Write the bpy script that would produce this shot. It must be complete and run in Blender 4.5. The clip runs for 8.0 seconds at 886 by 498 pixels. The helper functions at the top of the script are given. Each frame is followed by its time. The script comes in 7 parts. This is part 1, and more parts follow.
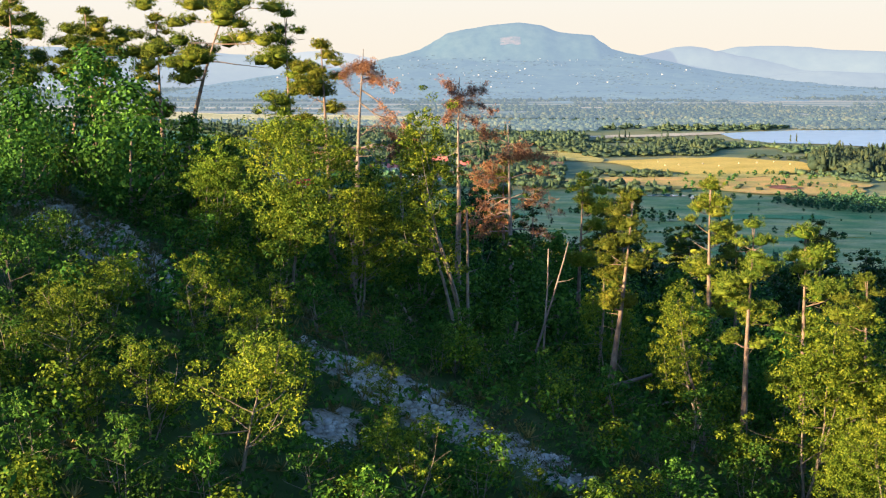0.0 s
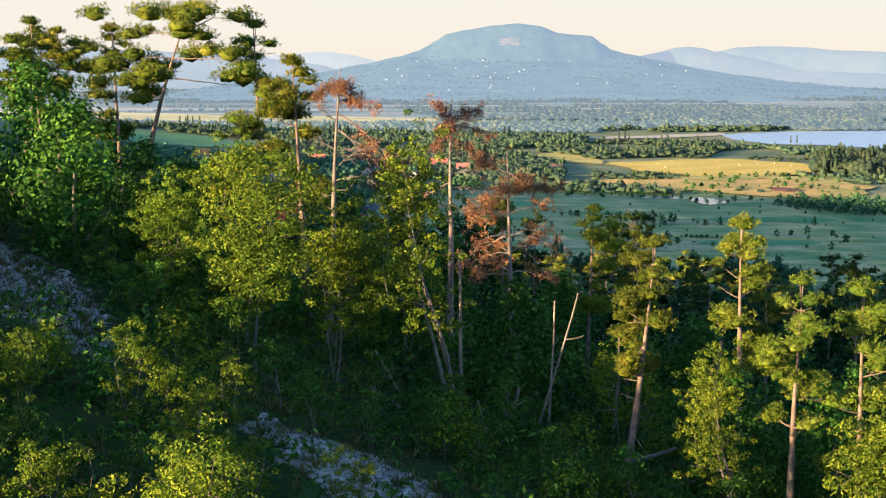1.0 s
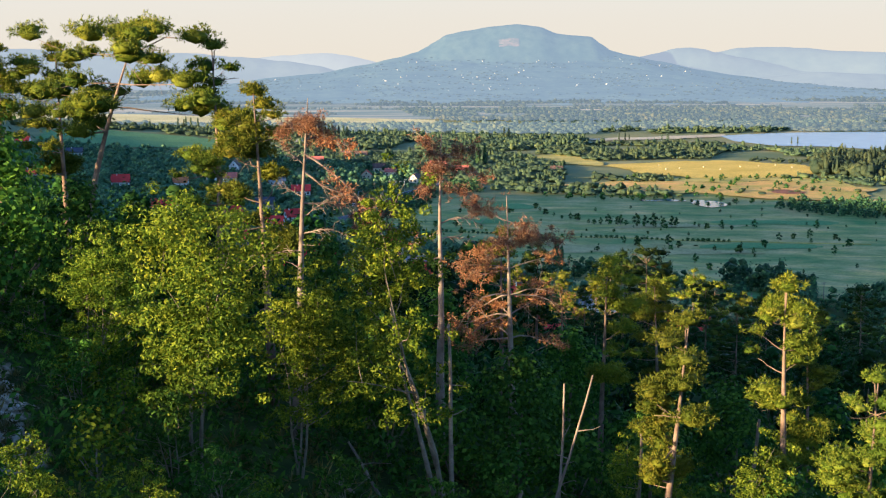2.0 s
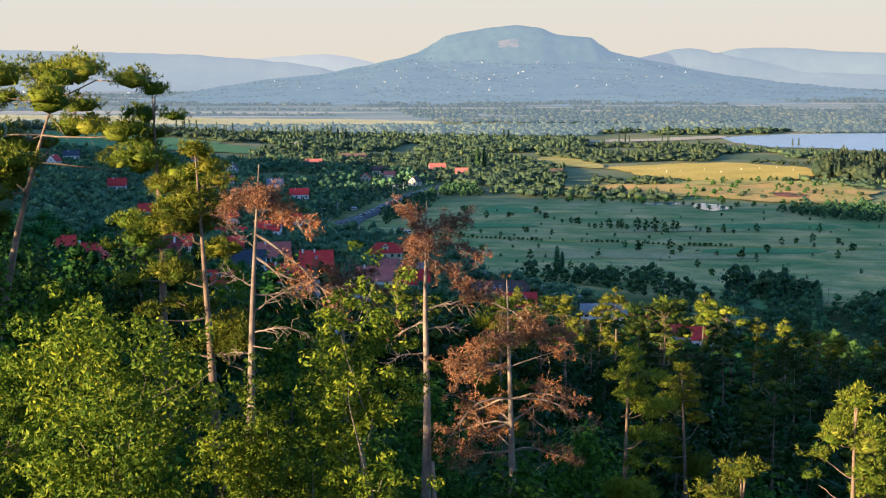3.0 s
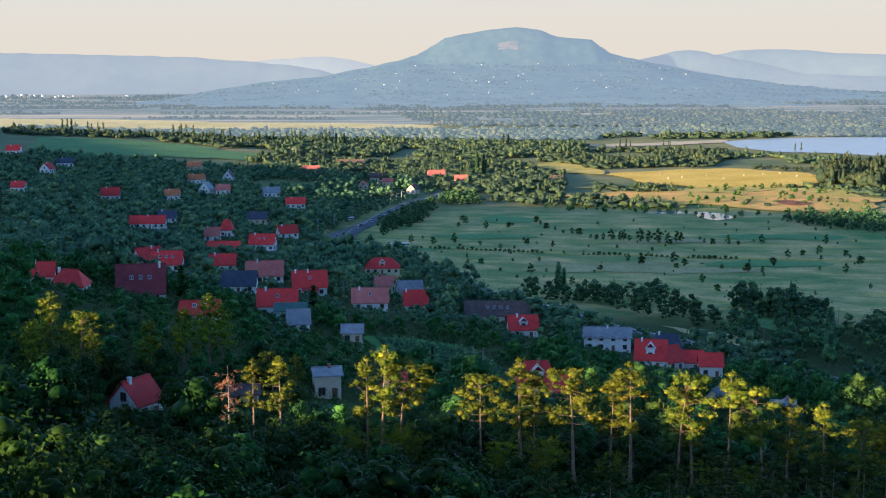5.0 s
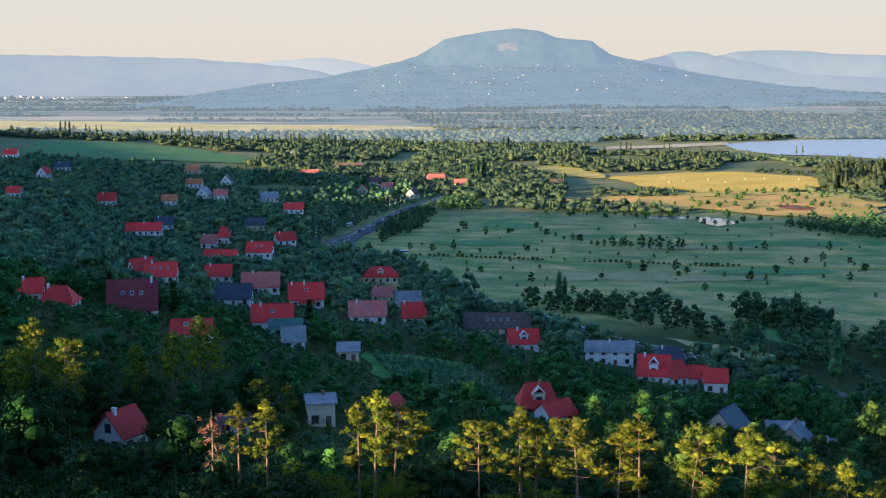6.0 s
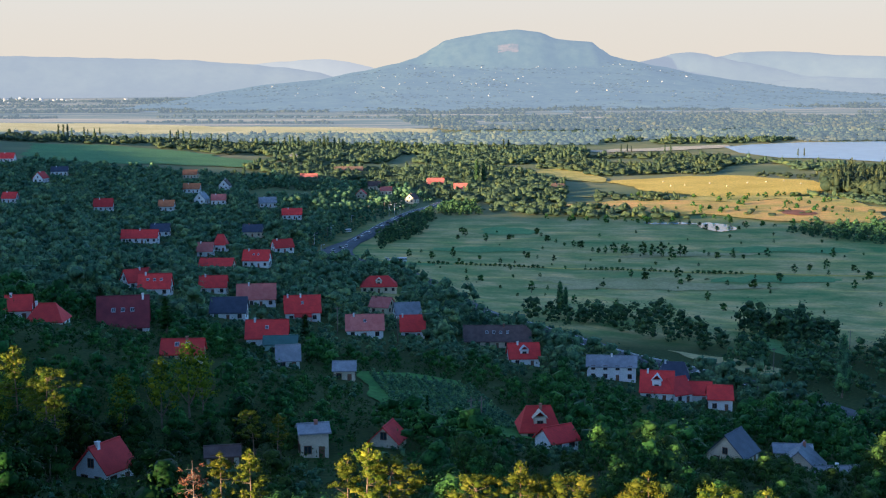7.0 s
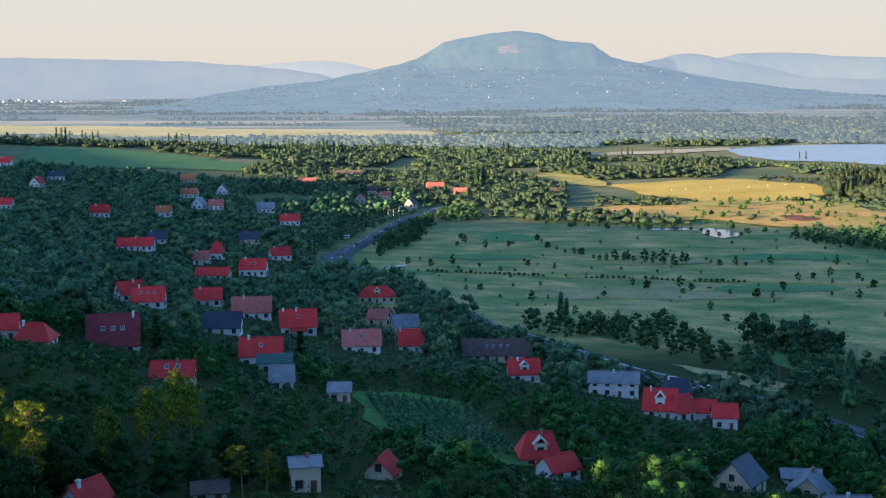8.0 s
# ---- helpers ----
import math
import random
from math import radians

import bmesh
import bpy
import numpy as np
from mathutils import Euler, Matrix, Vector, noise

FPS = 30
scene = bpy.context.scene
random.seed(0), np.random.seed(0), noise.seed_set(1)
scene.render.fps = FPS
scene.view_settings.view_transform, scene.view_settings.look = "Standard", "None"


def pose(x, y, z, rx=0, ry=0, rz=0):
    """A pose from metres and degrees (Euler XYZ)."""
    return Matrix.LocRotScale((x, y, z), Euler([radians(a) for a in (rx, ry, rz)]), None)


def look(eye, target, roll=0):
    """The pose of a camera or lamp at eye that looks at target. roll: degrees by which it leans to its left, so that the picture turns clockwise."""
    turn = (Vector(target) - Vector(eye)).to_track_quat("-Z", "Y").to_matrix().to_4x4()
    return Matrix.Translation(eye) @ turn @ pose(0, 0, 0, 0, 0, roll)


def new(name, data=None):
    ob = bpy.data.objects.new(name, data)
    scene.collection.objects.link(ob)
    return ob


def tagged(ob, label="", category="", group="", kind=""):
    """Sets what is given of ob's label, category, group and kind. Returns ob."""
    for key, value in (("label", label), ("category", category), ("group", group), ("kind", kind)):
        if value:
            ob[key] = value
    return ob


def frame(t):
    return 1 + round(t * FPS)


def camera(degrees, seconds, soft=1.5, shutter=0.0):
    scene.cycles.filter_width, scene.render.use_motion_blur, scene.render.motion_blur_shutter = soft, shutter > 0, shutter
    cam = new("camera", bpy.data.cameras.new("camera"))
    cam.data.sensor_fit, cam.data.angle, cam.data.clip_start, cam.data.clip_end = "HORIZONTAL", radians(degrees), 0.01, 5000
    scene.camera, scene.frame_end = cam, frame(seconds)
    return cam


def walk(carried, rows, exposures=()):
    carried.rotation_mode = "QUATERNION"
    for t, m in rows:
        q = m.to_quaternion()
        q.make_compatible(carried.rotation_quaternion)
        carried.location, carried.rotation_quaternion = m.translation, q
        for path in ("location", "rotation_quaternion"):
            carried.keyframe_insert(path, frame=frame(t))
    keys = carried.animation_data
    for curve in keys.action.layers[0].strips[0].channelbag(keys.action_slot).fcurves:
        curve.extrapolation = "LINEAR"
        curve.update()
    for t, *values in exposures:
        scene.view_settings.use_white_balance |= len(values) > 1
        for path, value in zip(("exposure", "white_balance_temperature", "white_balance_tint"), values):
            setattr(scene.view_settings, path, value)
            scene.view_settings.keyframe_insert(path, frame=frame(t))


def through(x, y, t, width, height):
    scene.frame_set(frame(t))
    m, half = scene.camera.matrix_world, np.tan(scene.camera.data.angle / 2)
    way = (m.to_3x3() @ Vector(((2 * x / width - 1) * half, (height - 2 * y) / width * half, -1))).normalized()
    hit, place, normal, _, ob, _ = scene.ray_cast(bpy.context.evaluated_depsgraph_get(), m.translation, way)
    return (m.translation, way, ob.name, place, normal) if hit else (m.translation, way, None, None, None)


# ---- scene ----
cam = camera(36.0, 8.0, soft=1.2)
# seconds, eye x y z, yaw, pitch, roll
ROWS = [
    (0.0, 0.000, 0.000, 90.000, 0.000, -7.671, 0.000),
    (0.5, 0.180, 3.832, 90.310, -0.011, -7.653, -0.041),
    (1.0, 0.362, 7.657, 90.657, -0.021, -7.637, -0.077),
    (1.5, 0.544, 11.525, 91.067, -0.029, -7.622, -0.111),
    (2.0, 0.727, 15.475, 91.568, -0.036, -7.609, -0.141),
    (2.5, 0.912, 19.529, 92.186, -0.041, -7.596, -0.169),
    (3.0, 1.100, 23.695, 92.935, -0.045, -7.585, -0.195),
    (3.5, 1.291, 27.967, 93.823, -0.047, -7.574, -0.218),
    (4.0, 1.486, 32.328, 94.845, -0.049, -7.564, -0.240),
    (4.5, 1.688, 36.750, 95.988, -0.049, -7.554, -0.260),
    (5.0, 1.896, 41.206, 97.228, -0.048, -7.544, -0.279),
    (5.5, 2.112, 45.666, 98.537, -0.047, -7.535, -0.298),
    (6.0, 2.338, 50.114, 99.888, -0.044, -7.526, -0.316),
    (6.5, 2.576, 54.550, 101.256, -0.041, -7.516, -0.334),
    (7.0, 2.831, 58.999, 102.634, -0.037, -7.507, -0.352),
    (7.5, 3.108, 63.528, 104.032, -0.033, -7.497, -0.371),
    (8.0, 3.415, 68.250, 105.496, -0.028, -7.486, -0.390),
]


def aim(x, y, z, yaw, pitch, roll):
    a, b = radians(yaw), radians(pitch)
    eye = Vector((x, y, z))
    return look(eye, eye + Vector((-math.sin(a) * math.cos(b), math.cos(a) * math.cos(b), math.sin(b))), roll)


walk(cam, [(t, aim(*row)) for t, *row in ROWS], [(0.0, 2.16, 5620.0, 10.0), (1.0, 2.12, 5600.0, 10.0), (1.5, 2.05, 5580.0, 10.0), (3.0, 1.86, 5520.0, 11.0), (8.0, 1.86, 5480.0, 12.0)])

# ---------------------------------------------------------------- light
SUN_AZ, SUN_EL = 236.0, 8.0
world = bpy.data.worlds.new("evening sky")
scene.world = world
world.use_nodes = True
wn = world.node_tree
sky = wn.nodes.new("ShaderNodeTexSky")
sky.sky_type, sky.sun_disc = "NISHITA", False
sky.sun_elevation, sky.sun_rotation = radians(SUN_EL), radians(SUN_AZ)
sky.altitude, sky.air_density, sky.dust_density, sky.ozone_density = 200, 0.8, 0.8, 2.6
wn.links.new(sky.outputs[0], wn.nodes["Background"].inputs[0])
wn.nodes["Background"].inputs[1].default_value = 0.098

sun_data = bpy.data.lights.new("sun", "SUN")
sun_data.energy, sun_data.angle, sun_data.color = 5.0, radians(0.6), (1.0, 0.69, 0.33)
sun = new("sun", sun_data)
to_sun = Vector((math.sin(radians(SUN_AZ)) * math.cos(radians(SUN_EL)), math.cos(radians(SUN_AZ)) * math.cos(radians(SUN_EL)), math.sin(radians(SUN_EL))))
sun.matrix_world = look((-300, -300, 300), Vector((-300, -300, 300)) - to_sun)

# ---------------------------------------------------------------- materials
def nodes_of(name):
    mat = bpy.data.materials.new(name)
    mat.use_nodes = True
    return mat, mat.node_tree, mat.node_tree.nodes["Principled BSDF"]


def add_noise(nt, scale, detail=4.0, rough=0.6, coords="Object"):
    tc = nt.nodes.new("ShaderNodeTexCoord" if coords == "Object" else "ShaderNodeNewGeometry")
    n = nt.nodes.new("ShaderNodeTexNoise")
    n.inputs["Scale"].default_value, n.inputs["Detail"].default_value, n.inputs["Roughness"].default_value = scale, detail, rough
    nt.links.new(tc.outputs["Object" if coords == "Object" else "Position"], n.inputs["Vector"])
    return n


def add_ramp(nt, source, stops):
    r = nt.nodes.new("ShaderNodeValToRGB")
    while len(r.color_ramp.elements) < len(stops):
        r.color_ramp.elements.new(0.5)
    for e, (at, col) in zip(r.color_ramp.elements, stops):
        e.position, e.color = at, (*col, 1)
    nt.links.new(source, r.inputs[0])
    return r


def add_mix(nt, a, b, factor, mode="MIX"):
    m = nt.nodes.new("ShaderNodeMix")
    m.data_type, m.blend_type = "RGBA", mode
    for socket, value in ((m.inputs[0], factor), (m.inputs[6], a), (m.inputs[7], b)):
        if isinstance(value, bpy.types.NodeSocket):
            nt.links.new(value, socket)
        elif isinstance(value, (int, float)):
            socket.default_value = value
        else:
            socket.default_value = (*value, 1)
    return m.outputs[2]


def add_bump(nt, bsdf, height, strength, distance):
    b = nt.nodes.new("ShaderNodeBump")
    b.inputs["Strength"].default_value, b.inputs["Distance"].default_value = strength, distance
    nt.links.new(height, b.inputs["Height"])
    nt.links.new(b.outputs[0], bsdf.inputs["Normal"])


def surface(name, dark, light, scale, rough=0.8, fine=None, bump=0.0, metal=0.0, coords="Object", vary=0.15):
    """A plain rough surface: two colours by a coarse noise, grain by a fine one, slight change from object to object."""
    mat, nt, bsdf = nodes_of(name)
    coarse = add_noise(nt, scale, coords=coords)
    col = add_ramp(nt, coarse.outputs[0], [(0.32, dark), (0.68, light)]).outputs[0]
    grain = add_noise(nt, fine or scale * 12, 3.0, coords=coords)
    g = add_ramp(nt, grain.outputs[0], [(0.3, (0.72, 0.72, 0.72)), (0.7, (1.15, 1.15, 1.15))]).outputs[0]
    col = add_mix(nt, col, g, 1.0, "MULTIPLY")
    info = nt.nodes.new("ShaderNodeObjectInfo")
    hsv = nt.nodes.new("ShaderNodeHueSaturation")
    rng = nt.nodes.new("ShaderNodeMapRange")
    rng.inputs[3].default_value, rng.inputs[4].default_value = 1 - vary, 1 + vary
    nt.links.new(info.outputs["Random"], rng.inputs[0])
    nt.links.new(rng.outputs[0], hsv.inputs["Value"])
    nt.links.new(col, hsv.inputs["Color"])
    nt.links.new(hsv.outputs[0], bsdf.inputs["Base Color"])
    bsdf.inputs["Roughness"].default_value, bsdf.inputs["Metallic"].default_value = rough, metal
    if bump:
        add_bump(nt, bsdf, grain.outputs[0], 0.6, bump)
    return mat


def foliage(name, stops, through=0.3, vary=0.25, hue=0.02, patch=0.35, rough=0.55, glow=None, fine=0.0):
    """Leaves: colour changes from leaf to leaf, from patch to patch and from plant to plant; some light passes through."""
    mat, nt, bsdf = nodes_of(name)
    geo = nt.nodes.new("ShaderNodeNewGeometry")
    info = nt.nodes.new("ShaderNodeObjectInfo")
    leaf = add_ramp(nt, geo.outputs["Random Per Island"], stops).outputs[0]
    big = add_noise(nt, patch, 2.0, coords="World")
    tint = add_ramp(nt, big.outputs[0], [(0.3, (0.6, 0.7, 0.82)), (0.5, (0.95, 0.97, 0.95)), (0.7, (1.4, 1.25, 0.98))]).outputs[0]
    col = add_mix(nt, leaf, tint, 1.0, "MULTIPLY")
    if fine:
        # noise painted into the colour: lit sprays and the shade in gaps between them
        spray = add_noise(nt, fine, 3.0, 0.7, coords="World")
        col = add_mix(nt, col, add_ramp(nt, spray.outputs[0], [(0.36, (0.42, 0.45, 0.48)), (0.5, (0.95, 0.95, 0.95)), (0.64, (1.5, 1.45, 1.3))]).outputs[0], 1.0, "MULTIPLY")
    hsv = nt.nodes.new("ShaderNodeHueSaturation")
    for lo, hi, socket in ((1 - vary, 1 + vary, "Value"), (0.5 - hue, 0.5 + hue, "Hue")):
        r = nt.nodes.new("ShaderNodeMapRange")
        r.inputs[3].default_value, r.inputs[4].default_value = lo, hi
        nt.links.new(info.outputs["Random"], r.inputs[0])
        nt.links.new(r.outputs[0], hsv.inputs[socket])
    nt.links.new(col, hsv.inputs["Color"])
    nt.links.new(hsv.outputs[0], bsdf.inputs["Base Color"])
    bsdf.inputs["Roughness"].default_value = rough
    bsdf.inputs["Specular IOR Level"].default_value = 0.05
    # far leaves give off light, standing in for the lit haze before them
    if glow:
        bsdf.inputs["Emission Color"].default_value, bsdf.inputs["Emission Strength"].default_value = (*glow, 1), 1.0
    if through:
        tr = nt.nodes.new("ShaderNodeBsdfTranslucent")
        nt.links.new(hsv.outputs[0], tr.inputs["Color"])
        mx = nt.nodes.new("ShaderNodeMixShader")
        mx.inputs[0].default_value = through
        out = nt.nodes["Material Output"]
        nt.links.new(bsdf.outputs[0], mx.inputs[1])
        nt.links.new(tr.outputs[0], mx.inputs[2])
        nt.links.new(mx.outputs[0], out.inputs[0])
    return mat


M_LEAF = foliage("light green leaves", [(0.0, (0.034, 0.067, 0.006)), (0.5, (0.122, 0.178, 0.012)), (1.0, (0.265, 0.295, 0.022))], 0.25, 0.15, 0.006)
M_LEAF_DARK = foliage("dark green leaves", [(0.0, (0.024, 0.06, 0.009)), (0.6, (0.058, 0.13, 0.016)), (1.0, (0.13, 0.23, 0.03))], 0.25, 0.2, 0.01)
M_NEEDLE = foliage("pine needles", [(0.0, (0.055, 0.085, 0.008)), (0.6, (0.13, 0.155, 0.014)), (1.0, (0.22, 0.21, 0.025))], 0.15, 0.2, 0.015)
# pine needles for the shaded wood, darkened in colour to stand for shade
M_SHADED_NEEDLE = foliage("pine needles darkened for shade", [(0.0, (0.014, 0.03, 0.006)), (0.6, (0.03, 0.052, 0.009)), (1.0, (0.06, 0.08, 0.014))], 0.1, 0.2, 0.01)
M_DEAD = foliage("dead pine needles", [(0.0, (0.11, 0.045, 0.028)), (0.6, (0.24, 0.105, 0.055)), (1.0, (0.38, 0.20, 0.11))], 0.1, 0.15, 0.01)
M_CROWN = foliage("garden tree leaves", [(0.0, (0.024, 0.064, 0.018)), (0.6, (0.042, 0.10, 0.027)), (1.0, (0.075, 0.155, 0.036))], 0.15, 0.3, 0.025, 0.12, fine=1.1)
# shade of the wooded slope, put into a darker leaf colour; conifers share it
M_SHADED = foliage("wood leaves darkened for shade", [(0.0, (0.008, 0.026, 0.006)), (0.6, (0.018, 0.05, 0.011)), (1.0, (0.036, 0.085, 0.017))], 0.1, 0.3, 0.02, 0.05, fine=1.3)
# paler, bluer copy of the garden leaves: haze put into the colour
M_HAZEGARDEN = foliage("garden leaves paled as by haze", [(0.0, (0.075, 0.165, 0.10)), (0.6, (0.118, 0.23, 0.13)), (1.0, (0.18, 0.29, 0.14))], 0.25, 0.3, 0.03, 0.11, fine=0.6)
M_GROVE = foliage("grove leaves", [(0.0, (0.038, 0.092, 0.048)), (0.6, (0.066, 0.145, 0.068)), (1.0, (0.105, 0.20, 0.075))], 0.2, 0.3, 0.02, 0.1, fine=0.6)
# woods on the plain: haze put into a lighter, bluer leaf colour
M_WOODS = foliage("distant woods leaves paled as by haze", [(0.0, (0.08, 0.125, 0.085)), (0.6, (0.11, 0.155, 0.09)), (1.0, (0.155, 0.19, 0.09))], 0.5, 0.3, 0.02, 0.07)
# farther woods: haze added to the leaves as glow
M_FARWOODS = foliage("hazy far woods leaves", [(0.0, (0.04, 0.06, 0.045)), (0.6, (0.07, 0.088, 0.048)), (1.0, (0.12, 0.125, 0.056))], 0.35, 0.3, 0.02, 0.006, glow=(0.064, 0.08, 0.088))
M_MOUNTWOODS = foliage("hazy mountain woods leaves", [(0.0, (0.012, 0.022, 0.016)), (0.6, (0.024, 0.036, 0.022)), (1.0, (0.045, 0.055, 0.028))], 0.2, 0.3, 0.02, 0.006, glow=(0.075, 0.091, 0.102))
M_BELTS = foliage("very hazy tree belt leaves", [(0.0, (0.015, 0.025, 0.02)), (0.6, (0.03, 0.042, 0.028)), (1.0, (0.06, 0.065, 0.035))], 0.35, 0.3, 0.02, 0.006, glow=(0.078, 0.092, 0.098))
M_BARK = surface("pine bark", (0.12, 0.075, 0.052), (0.28, 0.19, 0.13), 3.0, 0.9, 30, 0.02)
M_DEADWOOD = surface("bleached dead wood", (0.13, 0.092, 0.07), (0.3, 0.225, 0.17), 2.0, 0.85, 24, 0.01)
M_TWIG = surface("grey brown branch bark", (0.12, 0.09, 0.06), (0.24, 0.19, 0.14), 3.0, 0.9, 25, 0.01)
M_STONE = surface("limestone rubble", (0.34, 0.30, 0.25), (0.66, 0.6, 0.52), 1.2, 0.9, 14, 0.02)
M_GRASS = foliage("dry grass tufts", [(0.0, (0.10, 0.09, 0.03)), (0.6, (0.17, 0.14, 0.05)), (1.0, (0.24, 0.19, 0.08))], 0.2, 0.2, 0.02)
M_HEATH = foliage("dry heath leaves", [(0.0, (0.05, 0.05, 0.022)), (0.5, (0.10, 0.095, 0.035)), (0.8, (0.12, 0.14, 0.06)), (1.0, (0.2, 0.15, 0.08))], 0.15, 0.2, 0.02, 0.9)
M_ROOF_RED = surface("red clay roof tiles", (0.56, 0.03, 0.03), (0.74, 0.05, 0.04), 0.5, 0.75, 9, 0.02, vary=0.2)
M_ROOF_FADED = surface("faded pink roof tiles", (0.48, 0.12, 0.1), (0.6, 0.2, 0.16), 0.5, 0.8, 9, 0.02)
M_ROOF_MAROON = surface("maroon roof tiles", (0.15, 0.018, 0.025), (0.22, 0.03, 0.035), 0.5, 0.7, 9, 0.02)
M_ROOF_ORANGE = surface("orange roof tiles", (0.42, 0.13, 0.05), (0.6, 0.22, 0.09), 0.5, 0.8, 9, 0.02)
M_ROOF_GREY = surface("grey slate roof", (0.20, 0.21, 0.23), (0.34, 0.35, 0.37), 0.5, 0.7, 9, 0.02)
M_ROOF_NAVY = surface("dark blue grey roof", (0.035, 0.045, 0.07), (0.065, 0.08, 0.12), 0.5, 0.6, 9, 0.02)
M_ROOF_BROWN = surface("brown roof tiles", (0.08, 0.05, 0.045), (0.15, 0.10, 0.085), 0.5, 0.8, 9, 0.02)
M_ROOF_TEAL = surface("green sheet metal roof", (0.06, 0.14, 0.12), (0.10, 0.2, 0.17), 0.5, 0.5, 9, 0.01)
M_WALL = surface("white plaster", (0.76, 0.76, 0.74), (0.86, 0.86, 0.84), 0.35, 0.85, 6, 0.005, vary=0.06)
M_WALL_CREAM = surface("cream plaster", (0.6, 0.52, 0.38), (0.74, 0.66, 0.5), 0.35, 0.85, 6, 0.005, vary=0.08)
M_WALL_TEAL = surface("pale green plaster", (0.34, 0.5, 0.46), (0.44, 0.6, 0.55), 0.35, 0.85, 6, 0.005)
M_BRICK = surface("chimney brick", (0.26, 0.11, 0.08), (0.42, 0.2, 0.14), 2.0, 0.9, 14, 0.01)
M_FRAME = surface("brown window frame", (0.14, 0.07, 0.04), (0.22, 0.12, 0.07), 1.0, 0.6)
M_WHITE = surface("white paint", (0.7, 0.7, 0.7), (0.85, 0.85, 0.84), 0.8, 0.5, vary=0.05)
M_ASPHALT = surface("worn asphalt", (0.075, 0.08, 0.09), (0.13, 0.135, 0.145), 0.06, 0.85, 2.0, coords="World")
M_CONCRETE = surface("pale concrete", (0.36, 0.36, 0.35), (0.52, 0.51, 0.5), 0.2, 0.85, 3.0)
M_STEEL = surface("galvanised steel", (0.5, 0.51, 0.52), (0.66, 0.67, 0.68), 0.5, 0.45, 6, metal=0.6)
M_RUBBER = surface("black rubber", (0.02, 0.02, 0.02), (0.04, 0.04, 0.04), 3.0, 0.8)
M_POLE = surface("weathered wooden pole", (0.13, 0.1, 0.08), (0.25, 0.2, 0.16), 1.0, 0.9)


def glass_dark(name):
    mat, nt, bsdf = nodes_of(name)
    bsdf.inputs["Base Color"].default_value = (0.03, 0.04, 0.05, 1)
    bsdf.inputs["Roughness"].default_value = 0.08
    bsdf.inputs["Specular IOR Level"].default_value = 0.8
    return mat


M_PANE = glass_dark("window glass")


def paint(name, col, rough=0.3):
    mat, nt, bsdf = nodes_of(name)
    n = add_noise(nt, 2.0)
    c = add_ramp(nt, n.outputs[0], [(0.3, tuple(v * 0.85 for v in col)), (0.7, col)]).outputs[0]
    nt.links.new(c, bsdf.inputs["Base Color"])
    bsdf.inputs["Roughness"].default_value = rough
    bsdf.inputs["Coat Weight"].default_value = 0.4
    return mat


def water(name, col, wave, rough):
    mat, nt, bsdf = nodes_of(name)
    n = add_noise(nt, wave, 5.0, coords="World")
    c = add_ramp(nt, n.outputs[0], [(0.3, tuple(v * 0.85 for v in col)), (0.7, col)]).outputs[0]
    nt.links.new(c, bsdf.inputs["Base Color"])
    bsdf.inputs["Roughness"].default_value, bsdf.inputs["IOR"].default_value = rough, 1.33
    add_bump(nt, bsdf, n.outputs[0], 0.3, 0.3)
    return mat


M_LAKE = water("lake water", (0.30, 0.42, 0.52), 0.05, 0.25)
M_POND = water("pond water", (0.16, 0.2, 0.24), 0.2, 0.08)


def field_material(name, dark, light, rows=0.0, turn=0.0, scale=0.02):
    """Grass or crop land, with mown or planted rows."""
    mat, nt, bsdf = nodes_of(name)
    a = add_noise(nt, scale, 5.0, coords="World")
    col = add_ramp(nt, a.outputs[0], [(0.3, dark), (0.7, light)]).outputs[0]
    b = add_noise(nt, 0.6, 4.0, coords="World")
    g = add_ramp(nt, b.outputs[0], [(0.3, (0.7, 0.7, 0.7)), (0.7, (1.2, 1.2, 1.15))]).outputs[0]
    col = add_mix(nt, col, g, 1.0, "MULTIPLY")
    if rows:
        geo = nt.nodes.new("ShaderNodeNewGeometry")
        mp = nt.nodes.new("ShaderNodeMapping")
        mp.inputs["Rotation"].default_value[2] = radians(turn)
        w = nt.nodes.new("ShaderNodeTexWave")
        w.inputs["Scale"].default_value, w.inputs["Distortion"].default_value = rows, 1.5
        nt.links.new(geo.outputs["Position"], mp.inputs[0])
        nt.links.new(mp.outputs[0], w.inputs["Vector"])
        s = add_ramp(nt, w.outputs[0], [(0.2, (0.75, 0.78, 0.72)), (0.8, (1.1, 1.1, 1.05))]).outputs[0]
        col = add_mix(nt, col, s, 0.8, "MULTIPLY")
    nt.links.new(col, bsdf.inputs["Base Color"])
    bsdf.inputs["Roughness"].default_value = 0.95
    bsdf.inputs["Specular IOR Level"].default_value = 0.1
    return mat


# ---------------------------------------------------------------- the lie of the land
KNOTS = [(-600, 116), (-300, 110), (-120, 102), (-40, 92), (0, 87), (50, 79), (120, 68), (168, 57.5), (235, 44), (265, 40), (306, 34.5), (353, 28.5), (400, 23.5),
         (445, 19.5), (511, 12), (560, 6.5), (680, 0.5), (800, -3.5), (1000, -7), (2000, -10), (20000, -10)]


